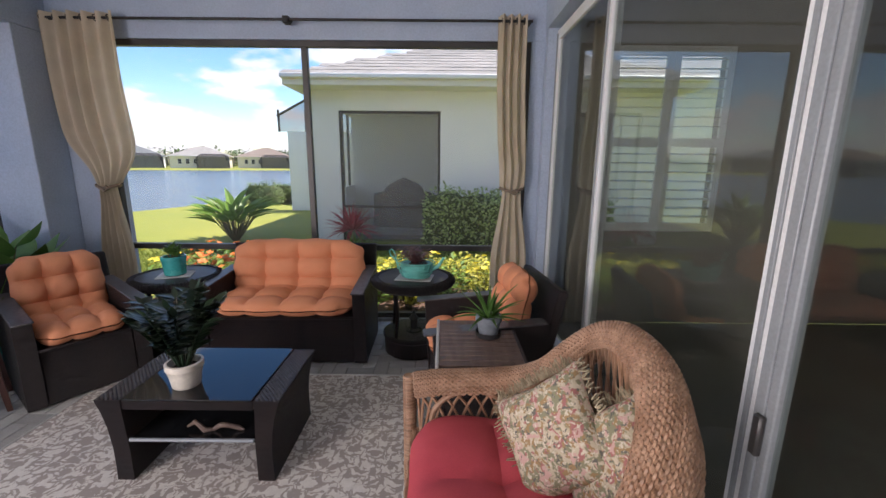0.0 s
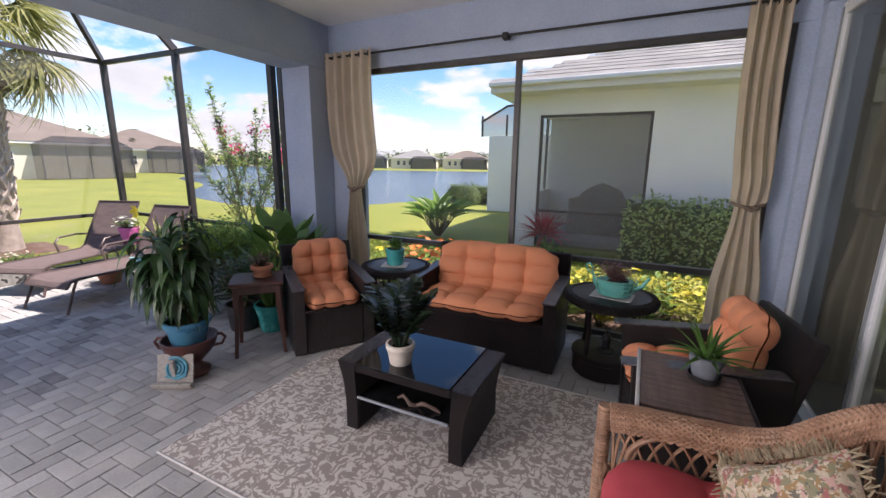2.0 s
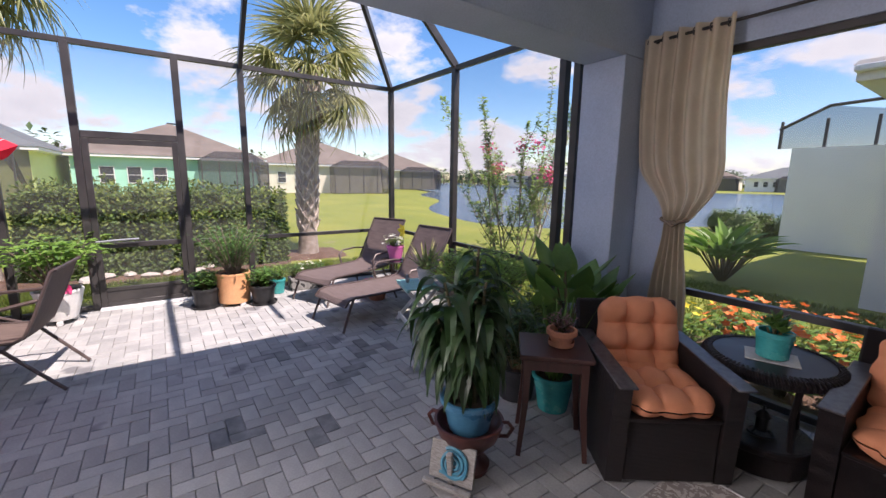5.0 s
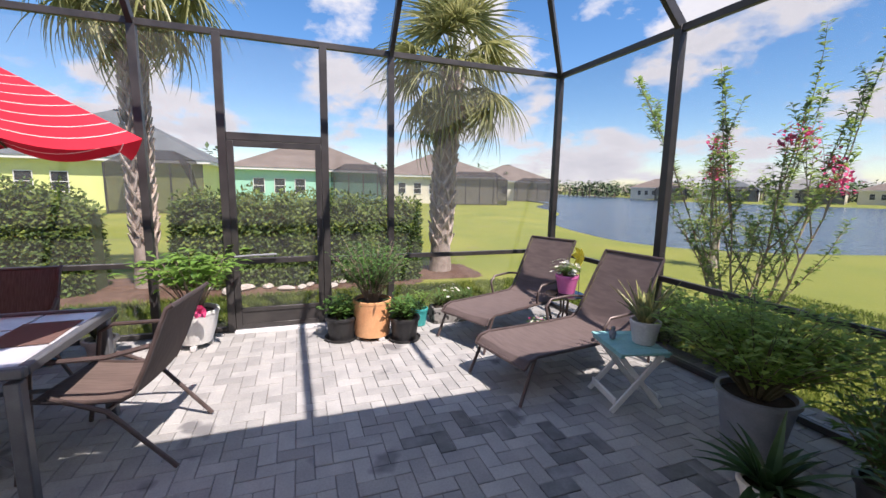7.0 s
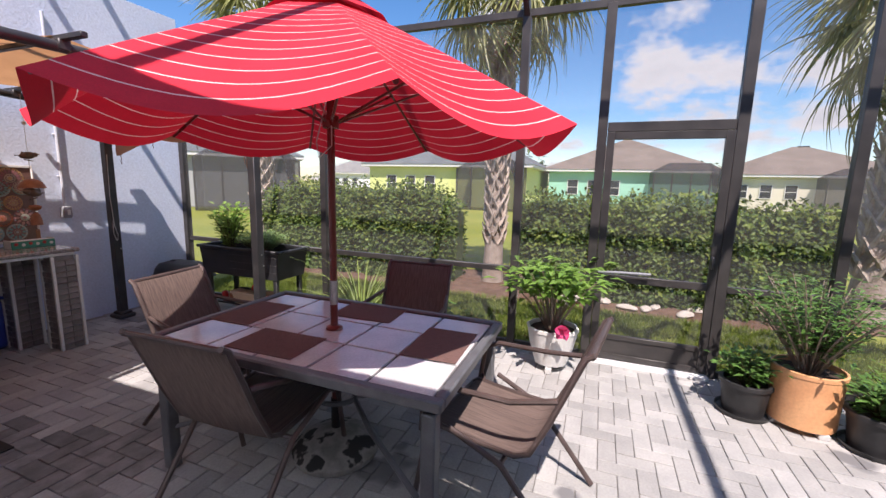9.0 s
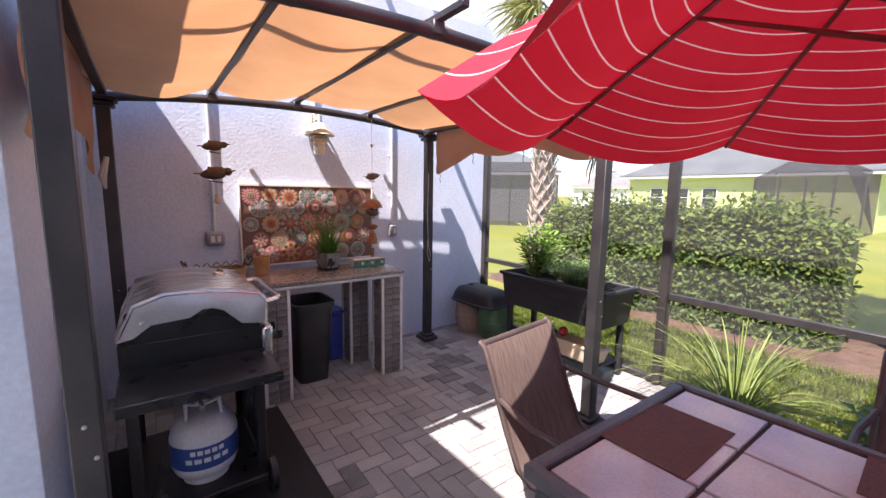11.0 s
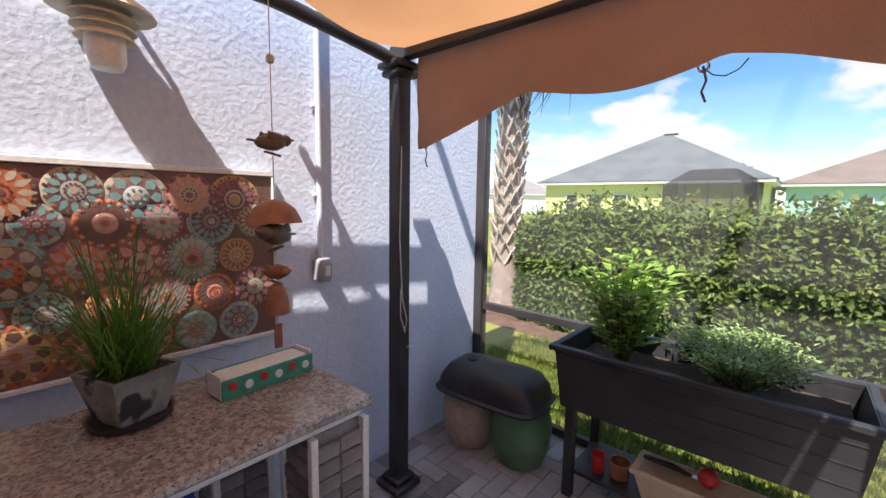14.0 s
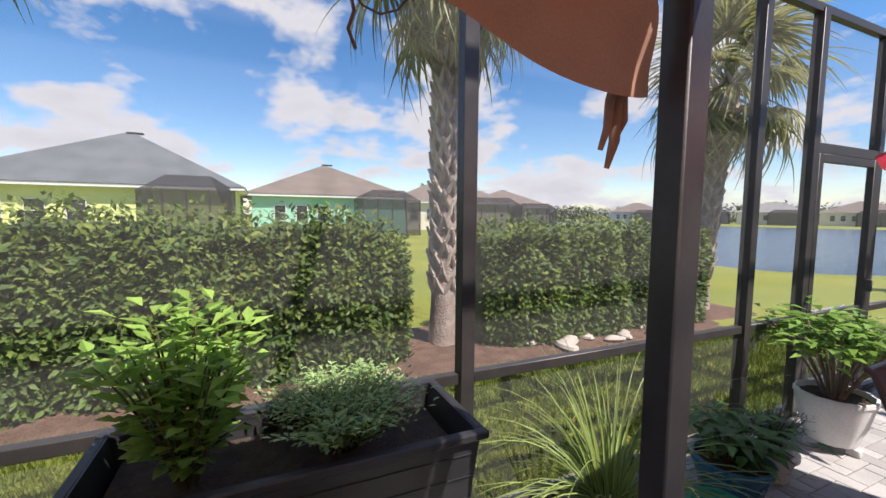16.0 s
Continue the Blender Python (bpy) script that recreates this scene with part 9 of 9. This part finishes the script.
def globe_bush(x, y, r, h):
    g = thing("bush", "rounded clipped green bush on the lawn", "bush", x, y, ground_height(x, y), 0, "clipped bushes")
    R = random.Random(int(abs(x) * 10))
    M, C = Mesh(), Mesh()
    # core painted dark as the shade behind the leaves
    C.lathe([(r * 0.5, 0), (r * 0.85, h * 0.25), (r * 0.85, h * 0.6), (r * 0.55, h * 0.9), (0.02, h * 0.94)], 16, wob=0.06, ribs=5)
    C.make("shade_core", HEDGE_CORE, g)
    for _ in range(1100):
        a, t = R.uniform(0, 6.283), R.random()
        rr = r * (0.6 + 0.4 * math.sin(math.pi * min(1, t * 1.05 + 0.1))) * R.uniform(0.85, 1.1)
        M.leaf((rr * math.cos(a), rr * math.sin(a), h * t), (math.cos(a) + R.uniform(-0.6, 0.6), math.sin(a) + R.uniform(-0.6, 0.6), R.uniform(0, 1)), (0, 0, 1), 0.09, 0.05, 0.3, 2)
    tagged(M.make("foliage", FOLIAGE, g), "", "", "", "stuff")


for x, y, r in ((-7.6, 16.8, 0.55), (-6.5, 16.6, 0.5), (-5.5, 16.2, 0.5)):
    globe_bush(x, y, r, 0.75)


def fan_frond(dead, seed):
    """One fan leaf: stalk and a spray of narrow drooping blades."""
    R, M = random.Random(seed), Mesh()
    n = 26
    stalk = 0.75 if not dead else 0.5
    M.tube([(0, 0, 0), (stalk * 0.5, 0, 0.05), (stalk, 0, 0.0)], [0.02, 0.014, 0.010], 5)
    for k in range(n):
        a = radians(-118 + 236 * k / (n - 1)) + R.uniform(-0.03, 0.03)
        d = Vector((math.cos(a) * 1.0, math.sin(a), 0.22 - 0.25 * abs(math.sin(a))))
        if dead:
            d = Vector((math.cos(a) * 0.6 + 0.3, math.sin(a) * 0.35, -0.5))
        M.leaf((stalk, 0, 0), d, (0, 0, 1), (0.95 - 0.3 * abs(a) / 2.1) * R.uniform(0.85, 1.15), 0.045, R.uniform(0.9, 2.4) if not dead else 1.2, 6, 0.35, 0.45)
    return M


FRONDS = []
for k in range(3):
    M = fan_frond(False, 200 + k)
    me = bpy.data.meshes.new("frond")
    me.from_pydata(M.v, [], M.f)
    me.materials.append(PALM_LEAF)
    FRONDS.append(me)
M = fan_frond(True, 210)
DEAD = bpy.data.meshes.new("dead_frond")
DEAD.from_pydata(M.v, [], M.f)
DEAD.materials.append(PALM_DEAD)


def palm(x, y, h, lean, seed, booted=True, scale=1.0, girth=1.0):
    R = random.Random(seed)
    p = thing("palm_tree", "sabal palm with criss-cross boots and fan leaves", "palm tree", x, y, ground_height(x, y) - 0.03, 0, "sabal palms")
    top = Vector((lean[0], lean[1], h))
    pts = [Vector((top.x * (t ** 1.6), top.y * (t ** 1.6), h * t)) for t in np.linspace(0, 1, 10)]
    Mesh().tube(pts, [girth * r for r in (0.235, 0.20, 0.18, 0.17, 0.165, 0.165, 0.165, 0.165, 0.15, 0.09)], 16).make("trunk", PALM_TRUNK, p)
    B = Mesh()
    z, i = (h * 0.15 if booted else h * 0.75), 0
    while z < h - 0.08:
        t = z / h
        c = Vector((top.x * t ** 1.6, top.y * t ** 1.6, z))
        for k in range(6):
            a = k * 1.047 + (i % 2) * 0.52 + R.uniform(-0.12, 0.12)
            o = Vector((math.cos(a), math.sin(a), 0))
            for sg in (-1, 1):
                s = Vector((-math.sin(a), math.cos(a), 0)) * sg
                b0 = c + o * 0.15 * girth + s * 0.085 * girth
                B.tube([b0, b0 + o * 0.05 - s * 0.04 + Vector((0, 0, 0.10)), c + o * (0.23 * girth + R.uniform(0, 0.04)) + Vector((0, 0, 0.21 + R.uniform(-0.03, 0.05)))], [0.034, 0.03, 0.014], 5, flat=0.6)
        z += 0.145
        i += 1
    tagged(B.make("boots", PALM_BOOT, p), "", "", "", "stuff")
    for k in range(42):
        q = k / 42
        a = k * 2.39996 + R.uniform(-0.2, 0.2)
        elev = 78 - 134 * q + R.uniform(-14, 14)
        ob = new("frond", FRONDS[k % 3])
        s = scale * R.uniform(0.85, 1.12)
        ob.matrix_basis = Matrix.Translation(top + Vector((0, 0, 0.12 - 0.3 * q))) @ rot(0, -elev, math.degrees(a)) @ rot(R.uniform(-25, 25)) @ Matrix.Diagonal((s, s, s, 1))
        ob.parent = p
    for k in range(12):
        a = k * 0.525 + R.uniform(-0.2, 0.2)
        ob = new("dead_frond", DEAD)
        ob.matrix_basis = Matrix.Translation(top + Vector((0, 0, -0.25))) @ rot(0, 62 + R.uniform(-10, 12), math.degrees(a)) @ Matrix.Diagonal((0.7, 0.7, 0.7, 1))
        ob.parent = p
    return p


palm(-10.45, 3.0, 3.85, (0.25, 0.1), 5, True, 1.05)
palm(-10.35, -1.92, 4.65, (0.0, 0.06), 6, True, 1.0, 0.8)
palm(-10.35, -6.93, 4.75, (-0.1, 0.12), 7)


def crape_myrtle():
    """Slender stems from one base; long upright shoots set with small leaves."""
    x, y = -5.62, 4.55
    t = thing("crape_myrtle", "airy crape myrtle with pink flower tips", "tree", x, y, ground_height(x, y))
    R, S, L, F = random.Random(15), Mesh(), Mesh(), Mesh()

    def shoot(p, d, length, r, leafy, bend=0.10):
        pts, q = [p.copy()], p.copy()
        for k in range(8):
            d = (d + Vector((R.uniform(-bend, bend), R.uniform(-bend, bend), R.uniform(-0.02, 0.10)))).normalized()
            q = q + d * length / 8
            pts.append(q.copy())
        S.tube(pts, [r * (1 - 0.1 * k) for k in range(9)], 6)
        for k in range(int(length * leafy)):
            f = R.uniform(0.12, 1) * 7.99
            i = int(f)
            c = pts[i].lerp(pts[i + 1], f - i)
            a = R.uniform(0, 6.283)
            L.leaf(c, (math.cos(a), math.sin(a), R.uniform(0.0, 0.9)), (0, 0, 1), R.uniform(0.055, 0.09), R.uniform(0.034, 0.05), 0.3, 2, 0.15, 0.6)
        return pts, d

    def bloom(q):
        for _ in range(70):
            o = q + Vector((R.gauss(0, 0.05), R.gauss(0, 0.05), R.gauss(0, 0.05)))
            F.leaf(o, (R.uniform(-1, 1), R.uniform(-1, 1), R.uniform(-0.5, 1)), (0, 0, 1), 0.045, 0.04, 0.1, 2)
    stems = 8
    for k in range(stems):
        a = k * 2 * math.pi / stems + 0.4
        out = Vector((math.cos(a), math.sin(a), 0))
        tilt = 0.26 if k % 2 else 0.40
        pts, d = shoot(out * 0.08, (out * tilt + Vector((0, 0, 1))).normalized(), R.uniform(1.45, 1.75), 0.019, 22)
        for j in range(6):
            i = 3 + j if j < 5 else 8
            b = R.uniform(0, 6.283)
            side = Vector((math.cos(b), math.sin(b), 0))
            long_one = j >= 4
            nd = (d + side * (0.12 if long_one else 0.55) + Vector((0, 0, 0.3 if long_one else 0.0))).normalized()
            twig, nd2 = shoot(pts[i], nd, R.uniform(1.2, 1.65) if long_one and k % 2 == 0 else R.uniform(0.5, 0.95), 0.008, 90 if long_one else 46, 0.07)
            for _ in range(2):
                b = R.uniform(0, 6.283)
                shoot(twig[R.choice((3, 4, 5))], (nd2 + Vector((math.cos(b), math.sin(b), 0.1)) * 0.5).normalized(), R.uniform(0.25, 0.5), 0.004, 58)
            if (k, j) in ((0, 3), (1, 4), (3, 4), (4, 3), (5, 4), (7, 4), (7, 3)):
                bloom(twig[-1])
    S.make("trunk", MYRTLE_BARK, t)
    tagged(L.make("foliage", LEAF_MYRTLE, t), "", "", "", "stuff")
    tagged(F.make("flower_tips", PINK_PETAL, t), "", "", "", "stuff")


def fence_shrub(x, y, h, w, seed):
    b = thing("fence_shrub", "loose leafy green shrub outside the screen", "bush", x, y, ground_height(x, y), 0, "shrubs along the screen")
    S, L = shrub(52, h, w, 0.085, 0.0, seed, 50, 0.55, 0.12, 0.3, 0.5, 0.006, 1.8)
    S.make("branching", STEM, b)
    L.make("foliage", LEAF_SHRUB, b)


for k, (fx, fy, fh, fw) in enumerate(((-5.95, 3.95, 0.72, 0.40), (-5.3, 3.98, 0.8, 0.42))):
    fence_shrub(fx, fy, fh, fw, 410 + k)


LEAF_MYRTLE = surf("myrtle_leaf", (0.22, 0.33, 0.085), (0.32, 0.43, 0.12), 3.0, 0.6, 0.1, 60.0, island=0.3, trans=0.6)
MYRTLE_BARK = surf("myrtle_bark", (0.34, 0.26, 0.19), (0.44, 0.36, 0.28), 8.0, 0.8, 0.4, 60.0)
crape_myrtle()


def small_palm(x, y):
    p = thing("young_palm", "young slender palm on the lawn", "palm tree", x, y, ground_height(x, y))
    Mesh().tube([(0, 0, 0), (0.02, 0, 0.5), (0.0, 0.02, 1.0)], [0.10, 0.08, 0.06], 10).make("trunk", PALM_BOOT, p)
    rosette(46, 0.75, 0.05, 0.95, (5, 100), 0.9, 0.04, 33, 5, 0.4, 0.3).make("crown", PALM_LEAF, p)


small_palm(-9.4, 9.2)


def paradise_bush(x, y, n, h, seed, mat, label, ratio=0.24):
    b = thing("strelitzia", label, "bush", x, y, ground_height(x, y))
    R, S, L = random.Random(seed), Mesh(), Mesh()
    for i in range(n):
        a = i * 2.4
        t = math.sqrt(i / n)
        d = Vector((math.cos(a) * t * 0.9, math.sin(a) * t * 0.9, 1.0)).normalized()
        ln = h * R.uniform(0.45, 0.7)
        tip = d * ln
        S.tube([(0.05 * math.cos(a), 0.05 * math.sin(a), 0), tuple(tip)], [0.012, 0.008], 5)
        L.leaf(tip, d + Vector((math.cos(a) * 0.3, math.sin(a) * 0.3, -0.1)), (0, 0, 1), h * R.uniform(0.42, 0.6), h * ratio * 0.6, 0.5, 5, 0.3, 0.5)
    S.make("branching", STEM, b)
    L.make("foliage", mat, b)


paradise_bush(-4.35, 8.4, 60, 1.08, 44, LEAF_BRIGHT, "spreading paddle-leaved bush on the lawn")
cord = thing("cordyline", "crimson spiky-leaved bush by the white house", "bush", -1.75, 7.75, -0.12)
rosette(110, 0.55, 0.05, 0.35, (4, 95), 0.6, 0.06, 46, 4, 0.45, 0.25).make("foliage", RED_LEAF, cord)
Mesh().tube([(0, 0, 0), (0, 0, 0.4)], 0.03, 8).make("stem", BARK, cord)
low = thing("grassy_bush", "spiky green bush below the crimson one", "bush", -1.6, 7.4, -0.12)
rosette(60, 0.4, 0.03, 0.05, (8, 85), 0.5, 0.05, 47, 4, 0.4, 0.3).make("foliage", LEAF_BRIGHT, low)


def clipped_bush(x, y, r, seed):
    """Rounded garden bush of many small leaves."""
    z = ground_height(x, y)
    b = thing("clipped_bush", "rounded dark green bush at the lawn's edge", "bush", x, y, z, 0, "clipped bushes on the lawn")
    R, L, C = random.Random(seed), Mesh(), Mesh()
    # dark-coloured core, painted shade between the leaves
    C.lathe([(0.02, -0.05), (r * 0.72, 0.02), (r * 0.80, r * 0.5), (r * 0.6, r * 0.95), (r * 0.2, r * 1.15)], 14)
    C.make("shade_core", HEDGE_CORE, b)
    for _ in range(900):
        a, e = R.uniform(0, 6.283), R.uniform(-0.1, 1.0)
        q = r * R.uniform(0.82, 1.08) * (1 + 0.15 * math.sin(a * 3 + seed))
        o = Vector((math.cos(a) * math.sqrt(max(0, 1 - e * e)), math.sin(a) * math.sqrt(max(0, 1 - e * e)), e * 1.2 + 0.08))
        L.leaf(o * q, (R.uniform(-1, 1), R.uniform(-1, 1), R.uniform(-0.3, 1)), tuple(o), 0.11, 0.06, 0.2, 2)
    tagged(L.make("foliage", FOLIAGE, b), "", "", "", "stuff")


for bx, by, br in ((-6.75, 16.1, 0.62), (-5.65, 16.5, 0.52), (-4.95, 17.2, 0.55)):
    clipped_bush(bx, by, br, int(-bx * 10))


def flower_bed():
    """Low bright plants under the lanai window."""
    R = random.Random(55)
    plain_box("flower_bed", MULCH, -3.4, 1.6, WY + 0.28, WY + 1.35, -0.2, -0.075, "strip of dark mulch under the lanai window", "flower bed")
    for i in range(22):
        x = -3.1 + 4.3 * (i + R.uniform(-0.2, 0.2)) / 22
        y = WY + 0.55 + 0.5 * (i % 2) + R.uniform(-0.1, 0.1)
        warm = -2.9 < x < -1.5
        b = thing("flowering_plant", "orange-flowered bedding plant under the window" if warm else "yellow-green bedding plant under the window", "plant", x, y, -0.08, 0, "bedding plants")
        S, L = shrub(16, R.uniform(0.42, 0.62), 0.24, 0.12, 0, 300 + i, 12, 0.5, 0.15, 0.4)
        S.make("branching", STEM, b)
        L.make("foliage", LEAF_BRIGHT if (warm or i % 4 == 0) else YELLOW_LEAF, b)
        if warm:
            blossoms(b, 20, 0.2, 0.42, 0.2, ORANGE_PETAL, 320 + i, 0.045)
        elif i % 3 == 0:
            blossoms(b, 10, 0.2, 0.42, 0.2, YELLOW_PETAL, 340 + i, 0.045)


flower_bed()


def beds():
    def strip(name, x0, x1, y0, y1, seed):
        M = Mesh()
        def f(u, v):
            a = 2 * math.pi * u
            ca, sa = math.cos(a), math.sin(a)
            k = 1 + 0.10 * noise.noise(Vector((ca * 2, sa * 2, seed)))
            return ((x0 + x1) / 2 + (x1 - x0) / 2 * math.copysign(abs(ca) ** 0.5, ca) * v * k, (y0 + y1) / 2 + (y1 - y0) / 2 * math.copysign(abs(sa) ** 0.35, sa) * v * k, -0.085 - 0.05 * v ** 6 + 0.02 * noise.noise(Vector((u * 30, v * 20, seed))))
        M.grid(f, 90, 8, wrap=True)
        setting(M.make(name, MULCH), "mulch bed under the hedge", "mulch bed")
    strip("mulch_bed", -11.2, -9.3, -8.2, 2.8, 1)
    strip("mulch_ring", -11.2, -9.7, 2.3, 3.8, 2)
    R = random.Random(66)
    for k in range(9):
        x, y = -9.75 + R.uniform(-0.12, 0.25), -0.9 + 0.24 * k + R.uniform(-0.08, 0.08)
        s = R.uniform(0.08, 0.17)
        M = Mesh()
        M.lathe([(s * 0.6, -0.02), (s, 0.02), (s * 0.9, s * 0.45), (s * 0.4, s * 0.7), (0.004, s * 0.74)], 9, rot(R.uniform(-10, 10), 0, R.uniform(0, 360)) @ Matrix.Diagonal((1.3, 0.8, 0.8, 1)))
        M.v = [(a + 0.02 * noise.noise(Vector((a * 9, b * 9, k))), b + 0.02 * noise.noise(Vector((b * 9, c * 9, k + 3))), c) for a, b, c in M.v]
        tagged(M.make("rock", ROCK), "pale rough rock at the mulch edge", "rock", "edging rocks").matrix_basis = pose(x, y, -0.09)


beds()


def grass():
    """Blades near the screens, where single blades show."""
    R, vs, fs = random.Random(77), [], []
    def tuft(x, y):
        z = ground_height(x, y)
        for _ in range(4):
            a, h, w = R.uniform(0, 6.283), R.uniform(0.035, 0.085), 0.006
            px, py = x + R.uniform(-0.03, 0.03), y + R.uniform(-0.03, 0.03)
            lx, ly = R.uniform(-0.04, 0.04), R.uniform(-0.04, 0.04)
            n = len(vs)
            vs.extend([(px - w * math.cos(a), py - w * math.sin(a), z - 0.005), (px + w * math.cos(a), py + w * math.sin(a), z - 0.005), (px + lx, py + ly, z + h)])
            fs.append((n, n + 1, n + 2))
    for _ in range(17000):
        tuft(R.uniform(-9.4, -7.6), R.uniform(-6.0, 4.5))
    for _ in range(9000):
        tuft(R.uniform(-7.4, 1.0), R.uniform(5.0, 8.0))
    for _ in range(3000):
        tuft(R.uniform(-7.6, -3.8), R.uniform(3.7, 5.2))
    M = Mesh()
    M.v, M.f = vs, fs
    tagged(M.make("grass", LAWN_BLADE, None, False), "short lawn grass blades beside the patio", "grass", "", "stuff")


LAWN_BLADE = surf("lawn_blade", (0.12, 0.18, 0.025), (0.20, 0.25, 0.04), 0.6, 0.6, 0.0, 40.0, island=0.3, trans=0.25)
grass()


def far_shore():
    R = random.Random(88)
    ax, ay = -19.0, 10.0
    walls, roofs = (CREAM_WALL, WHITE_STUCCO, CREAM_WALL), (SHINGLE_PALE, SHINGLE_GREY, SHINGLE_BROWN)
    for k in range(9):
        ang = radians(66 + 8.0 * k)
        r = 108 + 3 * (k % 2)
        x, y = ax + r * math.cos(ang), ay + r * math.sin(ang)
        far_house("pale one-storey house across the lake", x, y, math.degrees(ang) - 90, 13.0, 11.0, 2.5, walls[k % 3], roofs[k % 3], 7.0, 2.8)
    M, T = Mesh(), Mesh()
    for k in range(520):
        ang = radians(R.uniform(52, 165))
        r = R.uniform(132, 175)
        x, y = ax + r * math.cos(ang), ay + r * math.sin(ang)
        h = R.uniform(3.2, 6.2)
        T.tube([(x, y, -0.3), (x, y, h * 0.6)], 0.18, 5)
        for _ in range(34):
            o = Vector((R.gauss(0, 1.6), R.gauss(0, 1.6), R.uniform(0.05, 1) * h))
            M.leaf(Vector((x, y, 0)) + o, (R.uniform(-1, 1), R.uniform(-1, 1), R.uniform(-0.3, 0.6)), (0, 0, 1), 1.5, 1.1, 0.3, 2)
    w = tagged(M.make("far_woods", TREE_FAR, None, False), "far line of trees beyond the lake houses", "woods", "", "stuff")
    T.make("far_trunks", BARK, w)
    # trees between the western houses
    N, Q = Mesh(), Mesh()
    for k in range(46):
        x, y = R.uniform(-100, -60), R.uniform(-50, 60)
        if lake_depth(x, y) > -4:
            continue
        h = R.uniform(3.5, 7)
        Q.tube([(x, y, -0.3), (x, y, h * 0.6)], 0.15, 5)
        for _ in range(60):
            N.leaf(Vector((x + R.gauss(0, 1.2), y + R.gauss(0, 1.2), R.uniform(0.3, 1) * h)), (R.uniform(-1, 1), R.uniform(-1, 1), R.uniform(-0.3, 0.6)), (0, 0, 1), 1.0, 0.7, 0.3, 2)
    w2 = tagged(N.make("neighbourhood_trees", TREE_FAR, None, False), "scattered green trees behind the western houses", "woods", "", "stuff")
    Q.make("trunks", BARK, w2)


far_shore()

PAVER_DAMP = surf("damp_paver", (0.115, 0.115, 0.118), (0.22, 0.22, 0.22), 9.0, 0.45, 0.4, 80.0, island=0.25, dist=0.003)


# ---- pavers, laid in herringbone; the ones in the lanai and patio's middle are single stones ----
def pavers():
    floor = thing("floor", "grey concrete pavers in herringbone with damp patches", "paving", 0, 0, 0, 0, "", "structure")
    a, b, gap = 0.1, 0.2, 0.0045
    shapes = {}
    for key, (w, d) in (("h", (b, a)), ("v", (a, b))):
        M = Mesh().box(0, 0, -0.02, w - gap, d - gap, 0.04, 0.003)
        me = bpy.data.meshes.new("paver")
        me.from_pydata(M.v, [], M.f)
        me.materials.append(PAVER)
        me.update()
        shapes[key] = (me, M)
    R = random.Random(2)
    rest, damp, near = Mesh(), Mesh(), 0
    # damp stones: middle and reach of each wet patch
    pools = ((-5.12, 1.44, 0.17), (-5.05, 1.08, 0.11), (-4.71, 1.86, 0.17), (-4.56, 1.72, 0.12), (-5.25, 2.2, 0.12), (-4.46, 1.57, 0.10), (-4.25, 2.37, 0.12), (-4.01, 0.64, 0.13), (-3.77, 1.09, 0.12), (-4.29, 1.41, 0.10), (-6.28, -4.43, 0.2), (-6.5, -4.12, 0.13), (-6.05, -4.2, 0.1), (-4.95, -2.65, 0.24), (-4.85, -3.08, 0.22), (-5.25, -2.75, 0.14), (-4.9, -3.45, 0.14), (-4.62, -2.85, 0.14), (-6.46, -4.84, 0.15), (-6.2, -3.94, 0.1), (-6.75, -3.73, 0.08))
    for i in range(-110, 60):
        for j in range(-40, 60):
            for kind in "hv":
                # one L of two stones, repeated along two diagonals
                ox = i * a + j * b * 1.0
                oy = -i * a + j * b * 1.0
                if kind == "h":
                    x, y = ox + b / 2, oy + a / 2
                else:
                    x, y = ox + b + a / 2, oy + b / 2
                if not (WX - 0.05 < x < HX - 0.04 and GY + 0.05 < y < WY - 0.02):
                    continue
                z = R.uniform(-0.0022, 0.0012)
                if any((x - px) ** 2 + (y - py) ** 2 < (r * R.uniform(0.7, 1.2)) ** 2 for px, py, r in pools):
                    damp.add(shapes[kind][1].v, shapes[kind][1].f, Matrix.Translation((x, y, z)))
                elif near < 300 and -4.6 < x < -2.9 and -1.6 < y < 1.5:
                    near += 1
                    ob = new("paver", shapes[kind][0])
                    ob.matrix_basis = pose(x, y, z)
                    ob.parent = floor
                else:
                    m = Matrix.Translation((x, y, z))
                    rest.add(shapes[kind][1].v, shapes[kind][1].f, m)
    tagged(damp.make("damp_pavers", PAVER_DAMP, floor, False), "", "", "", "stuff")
    tagged(rest.make("pavers", PAVER_FAR, floor, False), "", "", "", "stuff")


pavers()
